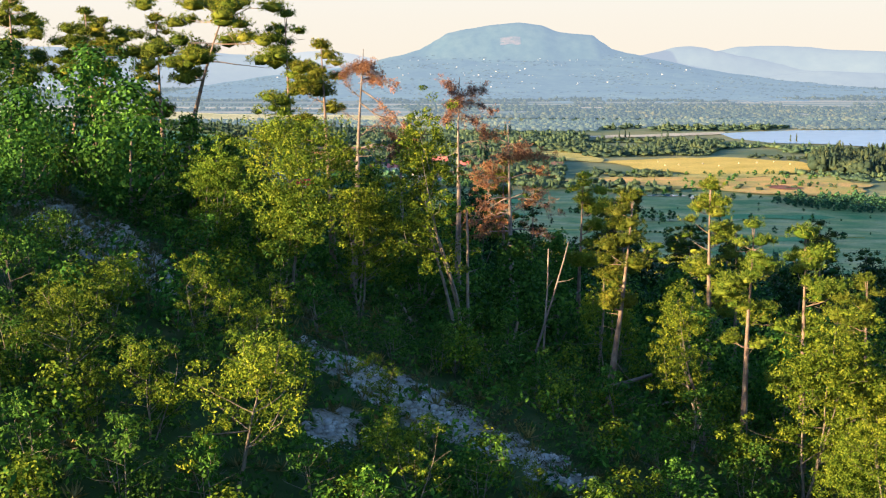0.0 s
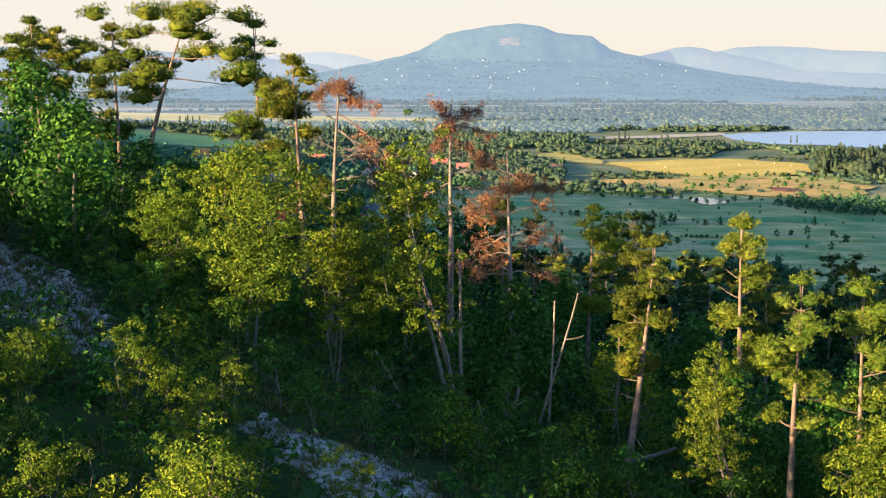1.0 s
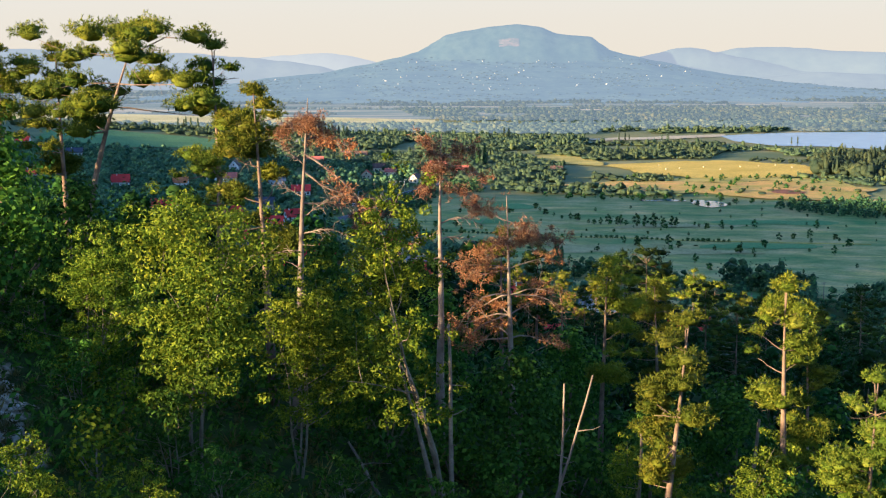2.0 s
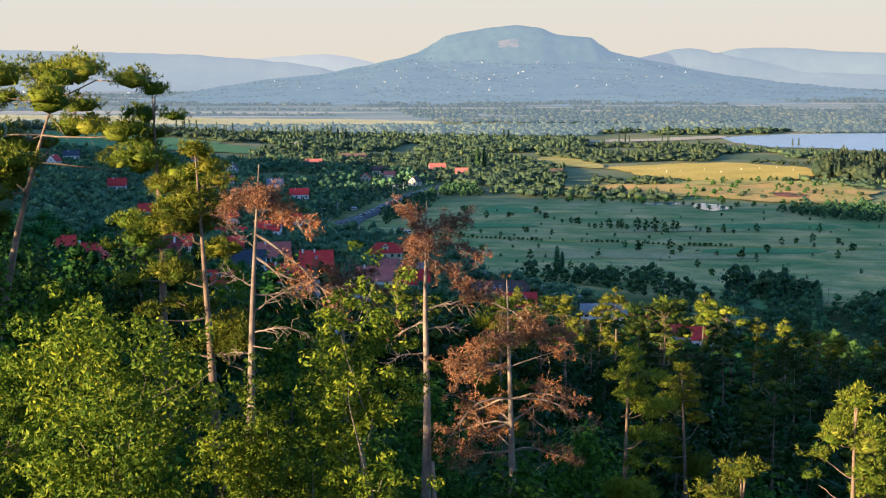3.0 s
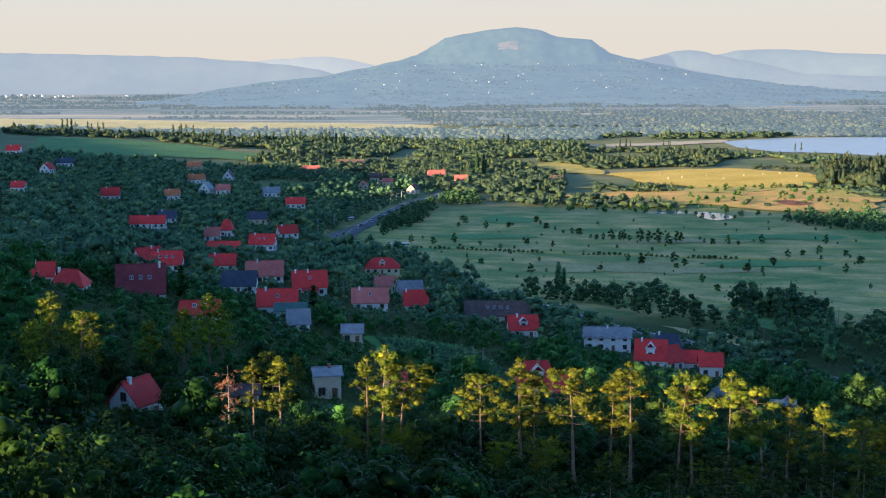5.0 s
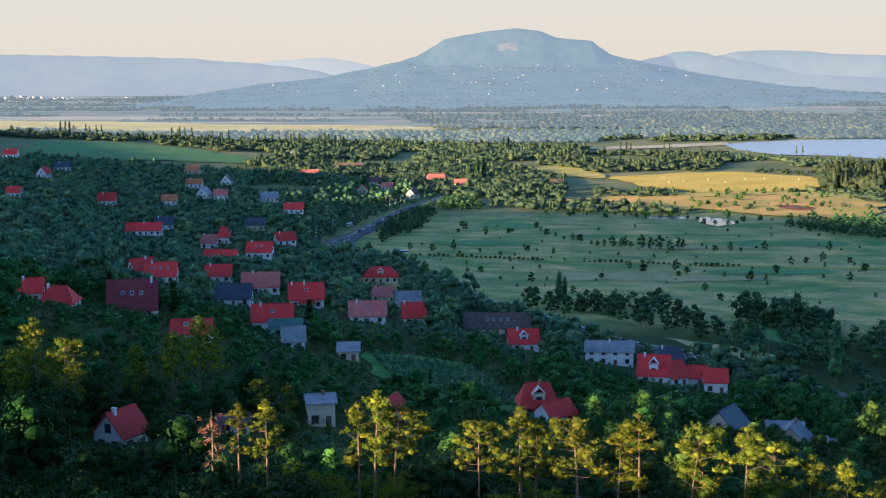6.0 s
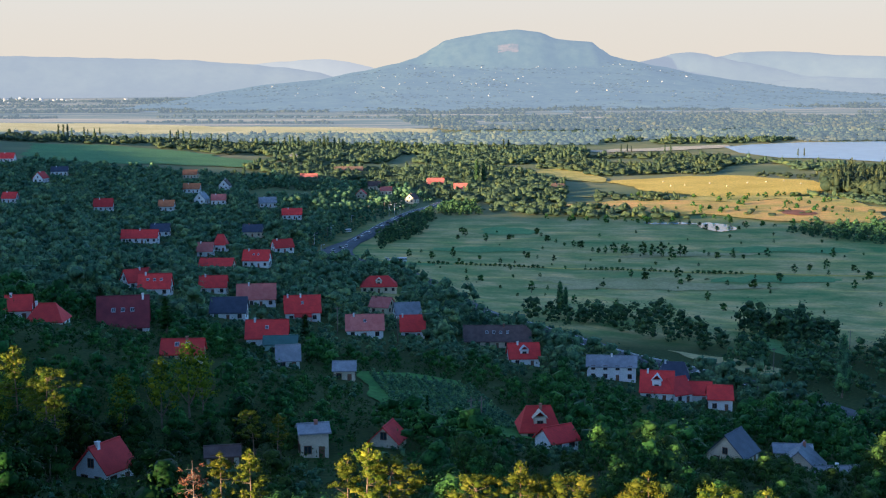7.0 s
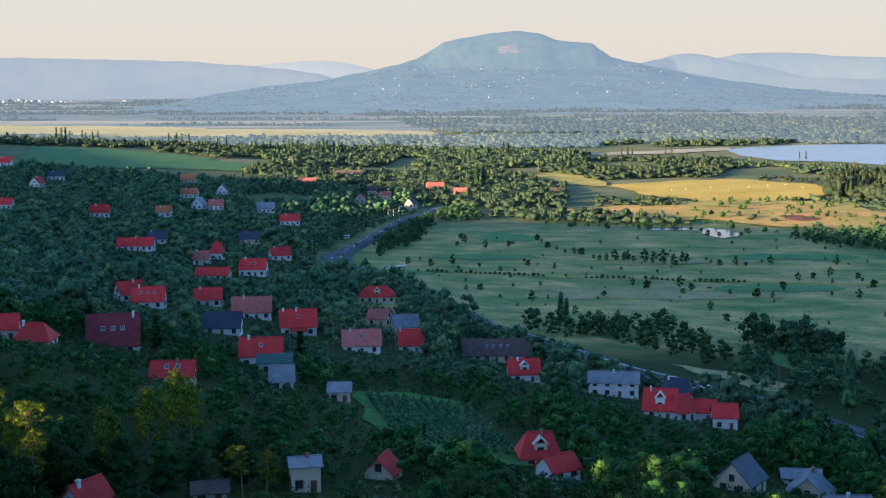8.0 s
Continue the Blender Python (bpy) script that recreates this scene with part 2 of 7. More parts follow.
def slope_curve(s):
    """The hillside's height along its fall line."""
    if s <= KNOTS[0][0]:
        return KNOTS[0][1]

    def pitch(j):
        if j <= 0 or j >= len(KNOTS) - 1:
            return 0.0
        return (KNOTS[j + 1][1] - KNOTS[j - 1][1]) / (KNOTS[j + 1][0] - KNOTS[j - 1][0])

    for i in range(len(KNOTS) - 1):
        (s0, z0), (s1, z1) = KNOTS[i], KNOTS[i + 1]
        if s <= s1:
            h = s1 - s0
            t = (s - s0) / h
            return z0 * (2 * t**3 - 3 * t * t + 1) + pitch(i) * h * (t**3 - 2 * t * t + t) + z1 * (3 * t * t - 2 * t**3) + pitch(i + 1) * h * (t**3 - t * t)
    return KNOTS[-1][1]


def ease(a, b, x):
    t = min(1, max(0, (x - a) / (b - a)))
    return t * t * (3 - 2 * t)


def land(x, y):
    near = 79.3 + (18 * math.tanh(-0.32 * x / 18) if x < 0 else -9 * math.tanh(0.28 * x / 9))
    near -= 12 * math.tanh(0.24 * max(0, 43 - y) / 12) * ease(-80, -20, x)
    # unseen flank lowered so that the low sun reaches the trees
    near -= 14 * ease(-20, -60, x) * ease(-90, 0, y)
    k = 0.3 + 1.2 * ease(265, 345, y) - 1.25 * ease(500, 1500, y)
    z = slope_curve(y + k * (x if x > -90 else -90 + 0.4 * (x + 90)))
    w = ease(52, 135, y)
    z = near * (1 - w) + z * w
    # the long ridge beside the village: unseen, its crest shaped to throw the shade
    u, v = 0.829 * x + 0.559 * y, 0.559 * x - 0.829 * y
    crest = 107 + 4.5 * ease(-252, -274, v) + 19 * ease(-284, -314, v) + 15 * ease(-320, -536, v) - min(70, 0.12 * max(0, -705 - v))
    z += max(0, crest - z) * math.exp(-(((u + 300) / 130) ** 2)) * ease(-60, -200, v)
    z += 0.06 * max(0, -x - 60) * ease(600, 800, y) * (1 - ease(1800, 2400, y))
    # the far plain rises to the foot of the mountain
    z += 30 * ease(2300, 4500, y)
    # unevenness: bumps on the slope, low swells on the meadow
    if y < 260 and abs(x) < 150:
        z += 0.25 * noise.noise((x * 0.35, y * 0.35, 3)) * (1 - ease(160, 260, y))
    if 560 < y < 1250 and x > -80:
        z += 0.8 * noise.noise((x * 0.02, y * 0.016, 7)) * ease(560, 650, y) * (1 - ease(1100, 1250, y))
    return z


def inside(poly, x, y):
    hit = False
    for (x0, y0), (x1, y1) in zip(poly, poly[1:] + poly[:1]):
        if (y0 > y) != (y1 > y) and x < (x1 - x0) * (y - y0) / (y1 - y0) + x0:
            hit = not hit
    return hit


# ---------------------------------------------------------------- mesh tools
def mesh_np(name, verts, faces, mat=None, smooth=False):
    """A mesh from arrays: vertices n x 3, faces m x 3 or m x 4."""
    verts, faces = np.asarray(verts, np.float32), np.asarray(faces, np.int32)
    me = bpy.data.meshes.new(name)
    k = faces.shape[1]
    me.vertices.add(len(verts))
    me.vertices.foreach_set("co", verts.ravel())
    me.loops.add(faces.size)
    me.loops.foreach_set("vertex_index", faces.ravel())
    me.polygons.add(len(faces))
    me.polygons.foreach_set("loop_start", np.arange(0, faces.size, k, dtype=np.int32))
    me.polygons.foreach_set("loop_total", np.full(len(faces), k, np.int32))
    if smooth:
        me.polygons.foreach_set("use_smooth", np.ones(len(faces), bool))
    me.update(calc_edges=True)
    if mat:
        me.materials.append(mat)
    return me


def mesh_bm(name, bm, mat, smooth=False):
    me = bpy.data.meshes.new(name)
    bmesh.ops.recalc_face_normals(bm, faces=bm.faces)
    if smooth:
        for f in bm.faces:
            f.smooth = True
    bm.to_mesh(me)
    bm.free()
    me.materials.append(mat)
    return me


def part(name, me, parent, label="", at=None):
    ob = new(name, me)
    ob.parent = parent
    if at is not None:
        ob.matrix_basis = at
    return tagged(ob, label)


def thing(name, m, label, category, group="", kind=""):
    ob = new(name)
    ob.matrix_basis = m
    return tagged(ob, label, category, group, kind)


def tubes(lines, sides=6):
    """Tapered tubes along polylines: lines of [(point, radius), ...]. Arrays of vertices and quads."""
    verts, faces = [], []
    for line in lines:
        base = len(verts)
        pts = [np.array(p, float) for p, _ in line]
        for i, (p, (_, r)) in enumerate(zip(pts, line)):
            d = pts[min(i + 1, len(pts) - 1)] - pts[max(i - 1, 0)]
            d /= np.linalg.norm(d) + 1e-9
            a = np.cross(d, (0.3, 0.9, 0.2) if abs(d[2]) > 0.6 else (0, 0, 1))
            a /= np.linalg.norm(a) + 1e-9
            b = np.cross(d, a)
            for j in range(sides):
                w = 2 * math.pi * j / sides
                verts.append(p + r * (math.cos(w) * a + math.sin(w) * b))
        for i in range(len(line) - 1):
            for j in range(sides):
                k = (j + 1) % sides
                faces.append((base + i * sides + j, base + i * sides + k, base + (i + 1) * sides + k, base + (i + 1) * sides + j))
    return np.array(verts), np.array(faces)


def leaf_quads(centres, normals, length, width, rng, droop=0.0):
    """Diamond leaves at the centres, facing roughly along the normals."""
    n = len(centres)
    nor = normals / (np.linalg.norm(normals, axis=1, keepdims=True) + 1e-9)
    t = rng.normal(size=(n, 3))
    t[:, 2] -= droop
    t -= nor * (t * nor).sum(1, keepdims=True)
    t /= np.linalg.norm(t, axis=1, keepdims=True) + 1e-9
    b = np.cross(nor, t)
    ln = (length * rng.uniform(0.7, 1.3, n))[:, None] / 2
    wd = (width * rng.uniform(0.7, 1.3, n))[:, None] / 2
    v = np.stack([centres - t * ln, centres + b * wd + nor * wd * 0.2, centres + t * ln, centres - b * wd + nor * wd * 0.2], 1).reshape(-1, 3)
    return v, np.arange(4 * n).reshape(-1, 4)


def clump_cloud(clumps, per, radius, leaf, rng, flat=0.75, up=0.35, wild=0.55):
    """Leaves round clump centres. clumps: rows of x y z and size; normals turn outwards from each clump and upwards."""
    clumps = np.asarray(clumps, float)
    c = np.repeat(clumps, per, 0)
    d = rng.normal(size=(len(c), 3))
    d /= np.linalg.norm(d, axis=1, keepdims=True)
    r = radius * c[:, 3:4] * rng.uniform(0.35, 1.0, (len(c), 1)) ** 0.6
    off = d * r * np.array([1, 1, flat])
    nor = d + np.array([0, 0, up]) + wild * rng.normal(size=d.shape)
    return leaf_quads(c[:, :3] + off, nor, leaf * 1.1, leaf * 0.44, rng)

# ---------------------------------------------------------------- ground sheet
def ground_material():
    mat, nt, bsdf = nodes_of("hillside and plain")
    att = nt.nodes.new("ShaderNodeVertexColor")
    att.layer_name = "land"
    sep = nt.nodes.new("ShaderNodeSeparateColor")
    nt.links.new(att.outputs[0], sep.inputs[0])
    n1, n2 = add_noise(nt, 0.9, 5, coords="World"), add_noise(nt, 0.035, 5, coords="World")
    floor = add_ramp(nt, n1.outputs[0], [(0.3, (0.03, 0.05, 0.014)), (0.55, (0.052, 0.08, 0.02)), (0.78, (0.11, 0.11, 0.04))]).outputs[0]
    meadow = add_ramp(nt, n2.outputs[0], [(0.3, (0.15, 0.27, 0.095)), (0.46, (0.31, 0.33, 0.13)), (0.64, (0.56, 0.44, 0.215))]).outputs[0]
    fine = add_noise(nt, 0.5, 4, coords="World")
    meadow = add_mix(nt, meadow, add_ramp(nt, fine.outputs[0], [(0.3, (0.75, 0.78, 0.75)), (0.7, (1.15, 1.12, 1.1))]).outputs[0], 1.0, "MULTIPLY")
    # long bands of dry and watered grass
    geo = nt.nodes.new("ShaderNodeNewGeometry")
    mp = nt.nodes.new("ShaderNodeMapping")
    mp.inputs["Scale"].default_value, mp.inputs["Rotation"].default_value[2] = (0.012, 0.07, 1), radians(-5)
    band = nt.nodes.new("ShaderNodeTexNoise")
    band.inputs["Scale"].default_value, band.inputs["Detail"].default_value, band.inputs["Distortion"].default_value = 1.0, 5.0, 0.6
    nt.links.new(geo.outputs["Position"], mp.inputs[0])
    nt.links.new(mp.outputs[0], band.inputs["Vector"])
    meadow = add_mix(nt, meadow, add_ramp(nt, band.outputs[0], [(0.32, (0.6, 0.85, 0.68)), (0.46, (0.95, 1.02, 0.92)), (0.56, (1.1, 1.07, 0.95)), (0.68, (1.5, 1.3, 1.05))]).outputs[0], 1.0, "MULTIPLY")
    plain = add_ramp(nt, add_noise(nt, 0.006, 4, coords="World").outputs[0], [(0.35, (0.11, 0.16, 0.08)), (0.55, (0.22, 0.23, 0.11)), (0.7, (0.38, 0.32, 0.16))]).outputs[0]
    rubble = add_ramp(nt, add_noise(nt, 6.0, 6, 0.75, coords="World").outputs[0], [(0.3, (0.14, 0.11, 0.075)), (0.5, (0.33, 0.28, 0.22)), (0.75, (0.52, 0.46, 0.38))]).outputs[0]
    col = add_mix(nt, floor, meadow, sep.outputs[1])
    col = add_mix(nt, col, plain, sep.outputs[2])
    edge = nt.nodes.new("ShaderNodeMath")
    edge.operation = "ADD"
    spread = nt.nodes.new("ShaderNodeMath")
    spread.operation, spread.inputs[1].default_value = "MULTIPLY_ADD", 1.0
    spread.inputs[2].default_value = -0.5
    nt.links.new(add_noise(nt, 1.6, 5, coords="World").outputs[0], spread.inputs[0])
    nt.links.new(sep.outputs[0], edge.inputs[0])
    nt.links.new(spread.outputs[0], edge.inputs[1])
    mask = add_ramp(nt, edge.outputs[0], [(0.42, (0, 0, 0)), (0.58, (1, 1, 1))]).outputs[0]
    col = add_mix(nt, col, rubble, mask)
    nt.links.new(col, bsdf.inputs["Base Color"])
    bsdf.inputs["Roughness"].default_value = 0.95
    bsdf.inputs["Specular IOR Level"].default_value = 0.1
    add_bump(nt, bsdf, n1.outputs[0], 0.5, 0.15)
    return mat


GRAVEL = [[(-17.5, 55.6), (-16.4, 58.0), (-13.6, 56.2), (-11.5, 53.0), (-9.7, 49.4), (-9.2, 46.4), (-10.4, 46.0), (-11.6, 47.4), (-13.0, 48.0), (-14.8, 49.4)],
          [(-5.2, 45.4), (-3.5, 45.0), (-1.6, 44.8), (-0.3, 43.5), (1.7, 42.0), (3.6, 41.4), (5.4, 39.8), (4.2, 39.0), (1.7, 40.2), (-0.4, 40.6), (-1.6, 40.6), (-2.9, 41.8), (-4.2, 42.9)],
          [(-4.2, 38.8), (-3.1, 40.1), (-2.0, 39.9), (-2.3, 38.7), (-3.6, 37.8)],
          [(1, 170.5), (8, 170.5), (9, 166.5), (3, 166)], [(14.5, 169), (18, 168), (19.5, 157), (15, 157)]]


def gravel_amount(x, y):
    return 1.0 if any(inside(g, x, y) for g in GRAVEL) else 0.0


def build_ground():
    cols, rows = 250, 320
    xs = 30 * np.sinh(np.linspace(-math.asinh(2800 / 30), math.asinh(2800 / 30), cols))
    ys = 45 + 30 * np.sinh(np.linspace(-math.asinh(745 / 30), math.asinh(4900 / 30), rows))
    verts = [(x, y, land(x, y)) for y in ys for x in xs]
    i, j = np.meshgrid(np.arange(cols - 1), np.arange(rows - 1))
    a = (j * cols + i).ravel()
    me = mesh_np("ground", verts, np.stack([a, a + 1, a + cols + 1, a + cols], 1), ground_material(), True)
    colour = me.color_attributes.new("land", "FLOAT_COLOR", "POINT")
    data = np.zeros((len(verts), 4), np.float32)
    for n, (x, y, z) in enumerate(verts):
        if y < 200 and abs(x) < 40:
            data[n, 0] = gravel_amount(x, y)
        data[n, 1] = ease(-90, -30, x + 40 * ease(700, 560, y)) * ease(540, 600, y) * (1 - ease(1050, 1150, y))
        data[n, 2] = ease(1000, 1150, y)
        data[n, 3] = 1
    colour.data.foreach_set("color", data.ravel())
    return tagged(new("ground", me), "wooded hillside falling to a dry meadow and wide plain", "ground", kind="structure")


build_ground()


def patch(name, poly, mat, label, category, lift=0.35, cell=12.0, level=None, wobble=0.0):
    """A field, water or bare soil: the outline draped over the land, cut from a grid."""
    pts = []
    for (x0, y0), (x1, y1) in zip(poly, poly[1:] + poly[:1]):
        n = max(2, int(math.hypot(x1 - x0, y1 - y0) / cell))
        for k in range(n):
            x, y = x0 + (x1 - x0) * k / n, y0 + (y1 - y0) * k / n
            w = wobble * (noise.noise((x * 0.03, y * 0.03, 1)) + 0.6 * noise.noise((x * 0.13, y * 0.13, 4)))
            v = wobble * (noise.noise((x * 0.03, y * 0.03, 11)) + 0.6 * noise.noise((x * 0.13, y * 0.13, 14)))
            pts.append((x + w, y + v))
    bm = bmesh.new()
    bm.faces.new([bm.verts.new((x, y, 0)) for x, y in pts])
    xs, ys = [p[0] for p in pts], [p[1] for p in pts]
    for axis, lo, hi in ((0, min(xs), max(xs)), (1, min(ys), max(ys))):
        for k in range(1, int((hi - lo) / (cell * 1.6))):
            co = [0, 0, 0]
            no = [0, 0, 0]
            co[axis], no[axis] = lo + k * cell * 1.6, 1
            bmesh.ops.bisect_plane(bm, geom=bm.verts[:] + bm.edges[:] + bm.faces[:], plane_co=co, plane_no=no)
    for v in bm.verts:
        v.co.z = (land(v.co.x, v.co.y) + lift) if level is None else level
    me = mesh_bm(name, bm, mat, True)
    for p in me.polygons:
        if p.normal.z < 0:
            p.flip()
    return tagged(new(name, me), label, category, kind="structure")


M_HAY = field_material("mown stubble", (0.66, 0.45, 0.09), (0.88, 0.62, 0.15), 0.12, 30)
M_DRY = field_material("dry pale grass", (0.42, 0.36, 0.09), (0.7, 0.55, 0.17), scale=0.04)
M_SOIL = field_material("bare reddish soil and dry grass", (0.4, 0.36, 0.09), (0.85, 0.46, 0.16), scale=0.03)
M_REDSOIL = field_material("red earth", (0.22, 0.09, 0.06), (0.34, 0.15, 0.1), scale=0.06)
M_VINE = field_material("vineyard rows", (0.12, 0.25, 0.11), (0.18, 0.33, 0.13), 0.11, 70)
M_MARSH = field_material("pale reed marsh", (0.55, 0.5, 0.25), (0.75, 0.66, 0.38), scale=0.008)
M_SAND = field_material("sandy shore", (0.5, 0.43, 0.3), (0.62, 0.54, 0.4))
M_GREEN = field_material("watered grass", (0.13, 0.28, 0.10), (0.20, 0.35, 0.13), scale=0.05)
M_ROUGH = field_material("dry rough grass", (0.36, 0.34, 0.14), (0.54, 0.45, 0.22), scale=0.05)
M_LAWN = field_material("garden lawn", (0.06, 0.17, 0.04), (0.12, 0.27, 0.065), scale=0.12)
M_DRYLAWN = field_material("dry garden grass", (0.12, 0.16, 0.06), (0.2, 0.22, 0.09), scale=0.05)

FIELDS = [
    ("hay_field", [(169, 1404), (238, 1455), (307, 1479), (375, 1389), (337, 1254), (269, 1232), (221, 1234), (183, 1308)], M_HAY, "mown golden hay field on the plain", "field"),
    ("grass_field", [(85, 1545), (141, 1591), (168, 1491), (164, 1391), (105, 1436)], M_DRY, "strip of dry yellow grass", "field"),
    ("bare_field", [(107, 1157), (179, 1216), (244, 1183), (306, 1209), (352, 1133), (317, 1026), (252, 1031), (197, 1082), (140, 1100)], M_SOIL, "bare reddish soil with dry grass", "field"),
    ("grass_field", [(120, 1240), (200, 1235), (300, 1240), (352, 1230), (345, 1140), (306, 1211), (244, 1186), (179, 1219)], M_DRY, "dry yellow grass beside the bare soil", "field"),
    ("vineyard", [(-494, 1699), (-415, 1750), (-304, 1710), (-200, 1592), (-208, 1515), (-281, 1493), (-358, 1450), (-413, 1423)], M_VINE, "dark green vineyard slope with straight rows", "vineyard"),
    ("marsh", [(-1000, 2948), (-671, 2877), (-419, 2746), (-194, 2699), (-9, 2599), (-8, 2449), (-275, 2465), (-518, 2441), (-700, 2300)], M_MARSH, "pale reed marsh across the plain", "marsh"),
    ("shore", [(204, 1945), (296, 1987), (414, 2057), (408, 1988), (326, 1932), (213, 1882)], M_SAND, "sandy strip by the lake", "shore"),
    ("lawn", [(-18, 396), (-8, 410), (6, 406), (18, 366), (22, 332), (8, 310), (-8, 322), (-14, 350)], M_LAWN, "bright green garden lawn among trees", "lawn"),
    ("lawn", [(38, 345), (46, 352), (50, 318), (42, 312)], M_LAWN, "green lawn behind a white house", "lawn"),
    ("lawn", [(-166, 1228), (-153, 1276), (-107, 1265), (-99, 1175), (-148, 1128)], M_DRYLAWN, "open green lawn in the village", "lawn"),
    ("grass_field", [(85, 545), (103, 533), (118, 507), (109, 495), (93, 525)], M_ROUGH, "dry grass verge beside the road", "field"),
    ("lawn", [(123, 597), (147, 555), (140, 532), (125, 550)], M_GREEN, "watered green grass beyond the road", "lawn"),
]
for name, poly, mat, label, category in FIELDS:
    patch(name, [(float(x), float(y)) for x, y in poly], mat, label, category, 0.3 if poly[0][1] < 1000 else 0.9, 14 if poly[0][1] > 1000 else 2.5, wobble=14 if poly[0][1] > 1000 else 6)


def blot(x, y, a, b, seed):
    """An uneven round outline."""
    return [(x + a * math.cos(w) * (1 + 0.45 * noise.noise((math.cos(w) * 1.3, math.sin(w) * 1.3, seed))), y + b * math.sin(w) * (1 + 0.45 * noise.noise((math.cos(w) * 1.3, math.sin(w) * 1.3, seed + 5)))) for w in np.linspace(0, 6.2832, 25)[:-1]]


for n, (x, y, a, b, turn) in enumerate([(45, 978, 26, 22, 10), (110, 735, 60, 16, -8), (175, 760, 40, 12, 5), (-8, 800, 30, 10, 0), (150, 860, 45, 10, 12), (30, 880, 32, 14, 0), (215, 880, 40, 14, -10), (60, 720, 26, 10, 5)]):
    ring = [(x + a * math.cos(w) * math.cos(radians(turn)) - b * math.sin(w) * math.sin(radians(turn)),
             y + a * math.cos(w) * math.sin(radians(turn)) + b * math.sin(w) * math.cos(radians(turn))) for w in np.linspace(0, 6.28, 14)[:-1]]
    patch("fairway", ring, (M_GREEN, M_ROUGH)[n % 3 == 1], ("mown green fairway on the meadow", "dry pale rough on the meadow")[n % 3 == 1], "fairway", 0.25, 4, wobble=13)
patch("lake", [(405, 2002), (454, 2053), (541, 2102), (900, 2150), (900, 1500), (525, 1667), (485, 1731), (423, 1758), (396, 1862)], M_LAKE, "pale blue lake in evening light", "lake", 1.0, 40)
patch("bare_soil", blot(273, 1092, 14, 20, 5), M_REDSOIL, "bank of bare red earth in the dry field", "soil", 1.2, 5)
patch("pond", blot(195, 1006, 13, 30, 3), M_POND, "small bright pond on the meadow", "pond", 0.3, 5)
patch("pond", blot(165, 1030, 20, 9, 8), M_POND, "narrow arm of the pond", "pond", 0.3, 5)


# ---------------------------------------------------------------- road
def smooth_line(points, step):
    """A Catmull-Rom line through the points, in even steps."""
    p = [np.array(q, float) for q in points]
    p = [2 * p[0] - p[1]] + p + [2 * p[-1] - p[-2]]
    out = []
    for i in range(1, len(p) - 2):
        n = max(2, int(np.linalg.norm(p[i + 1] - p[i]) / step))
        for k in range(n):
            t = k / n
            out.append(0.5 * (2 * p[i] + (p[i + 1] - p[i - 1]) * t + (2 * p[i - 1] - 5 * p[i] + 4 * p[i + 1] - p[i + 2]) * t * t + (3 * p[i] - p[i - 1] - 3 * p[i + 1] + p[i + 2]) * t**3))
    return np.array(out + [p[-2]])


def sides_of(line):
    d = np.gradient(line, axis=0)
    d /= np.linalg.norm(d, axis=1, keepdims=True)
    return np.stack([d[:, 1], -d[:, 0]], 1)


def ribbon(line, lo, hi, lift, thick=0.0):
    """A strip from lo to hi metres to the right of the line, draped on the land."""
    nrm = sides_of(line)
    verts, faces = [], []
    for p, n in zip(line, nrm):
        mid = land(*(p + n * (lo + hi) / 2))
        for off in (lo, hi):
            q = p + n * off
            verts.append((q[0], q[1], max(mid, land(*q)) + lift))
        if thick:
            verts += [(verts[-1][0], verts[-1][1], verts[-1][2] - thick), (verts[-2][0], verts[-2][1], verts[-2][2] - thick)]
    k = 4 if thick else 2
    for i in range(len(line) - 1):
        b = i * k
        if thick:
            for u, w in ((0, 1), (1, 2), (2, 3), (3, 0)):
                faces.append((b + u, b + w, b + k + w, b + k + u))
        else:
            faces.append((b, b + 1, b + k + 1, b + k))
    return np.array(verts), np.array(faces)


ROAD = smooth_line([(8, 1215), (-2, 1176), (-23, 1097), (-38, 1028), (-46, 966), (-53, 897), (-54, 851), (-46, 810), (-27, 783), (-15, 754), (0, 703), (11, 657), (22, 615), (38, 587),
                    (49, 567), (62, 537), (70, 521), (79, 509), (90, 499), (105, 478), (113, 460), (125, 435), (150, 400)], 6)
road = tagged(new("road", mesh_np("road", *ribbon(ROAD, -4.3, 4.3, 0.35, 0.5), M_ASPHALT)), "two-lane grey asphalt road winding through the valley", "road", kind="structure")
for lo, hi in ((-3.95, -3.7), (3.7, 3.95)):
    part("edge_line", mesh_np("edge_line", *ribbon(ROAD, lo, hi, 0.37), M_WHITE), road, "white painted edge line")
dash = mesh_np("dash", *ribbon(ROAD, -0.12, 0.12, 0.37), M_WHITE)
part("centre_line", dash, road, "white centre line")
WIDE = smooth_line([(-44, 985), (-50, 930), (-58, 885), (-62, 850), (-60, 820), (-50, 795)], 6)
tagged(new("road_branch", mesh_np("road_branch", *ribbon(WIDE, -6, 6, 0.3, 0.5), M_ASPHALT)), "asphalt turning lane at the junction", "road", kind="structure")
TRACK = smooth_line([(-40, 812), (-25, 807), (9, 803), (39, 803), (63, 793), (87, 791), (114, 788), (161, 780), (240, 770)], 8)
tagged(new("track", mesh_np("track", *ribbon(TRACK, -1.1, 1.1, 0.3, 0.3), M_DRY)), "pale gravel track across the meadow", "track", kind="structure")
KERB = smooth_line([(22, 622), (38, 594), (49, 574), (62, 544), (72, 527), (90, 506)], 4)
rail = thing("guardrail", Matrix(), "white guardrail along the road", "guardrail")
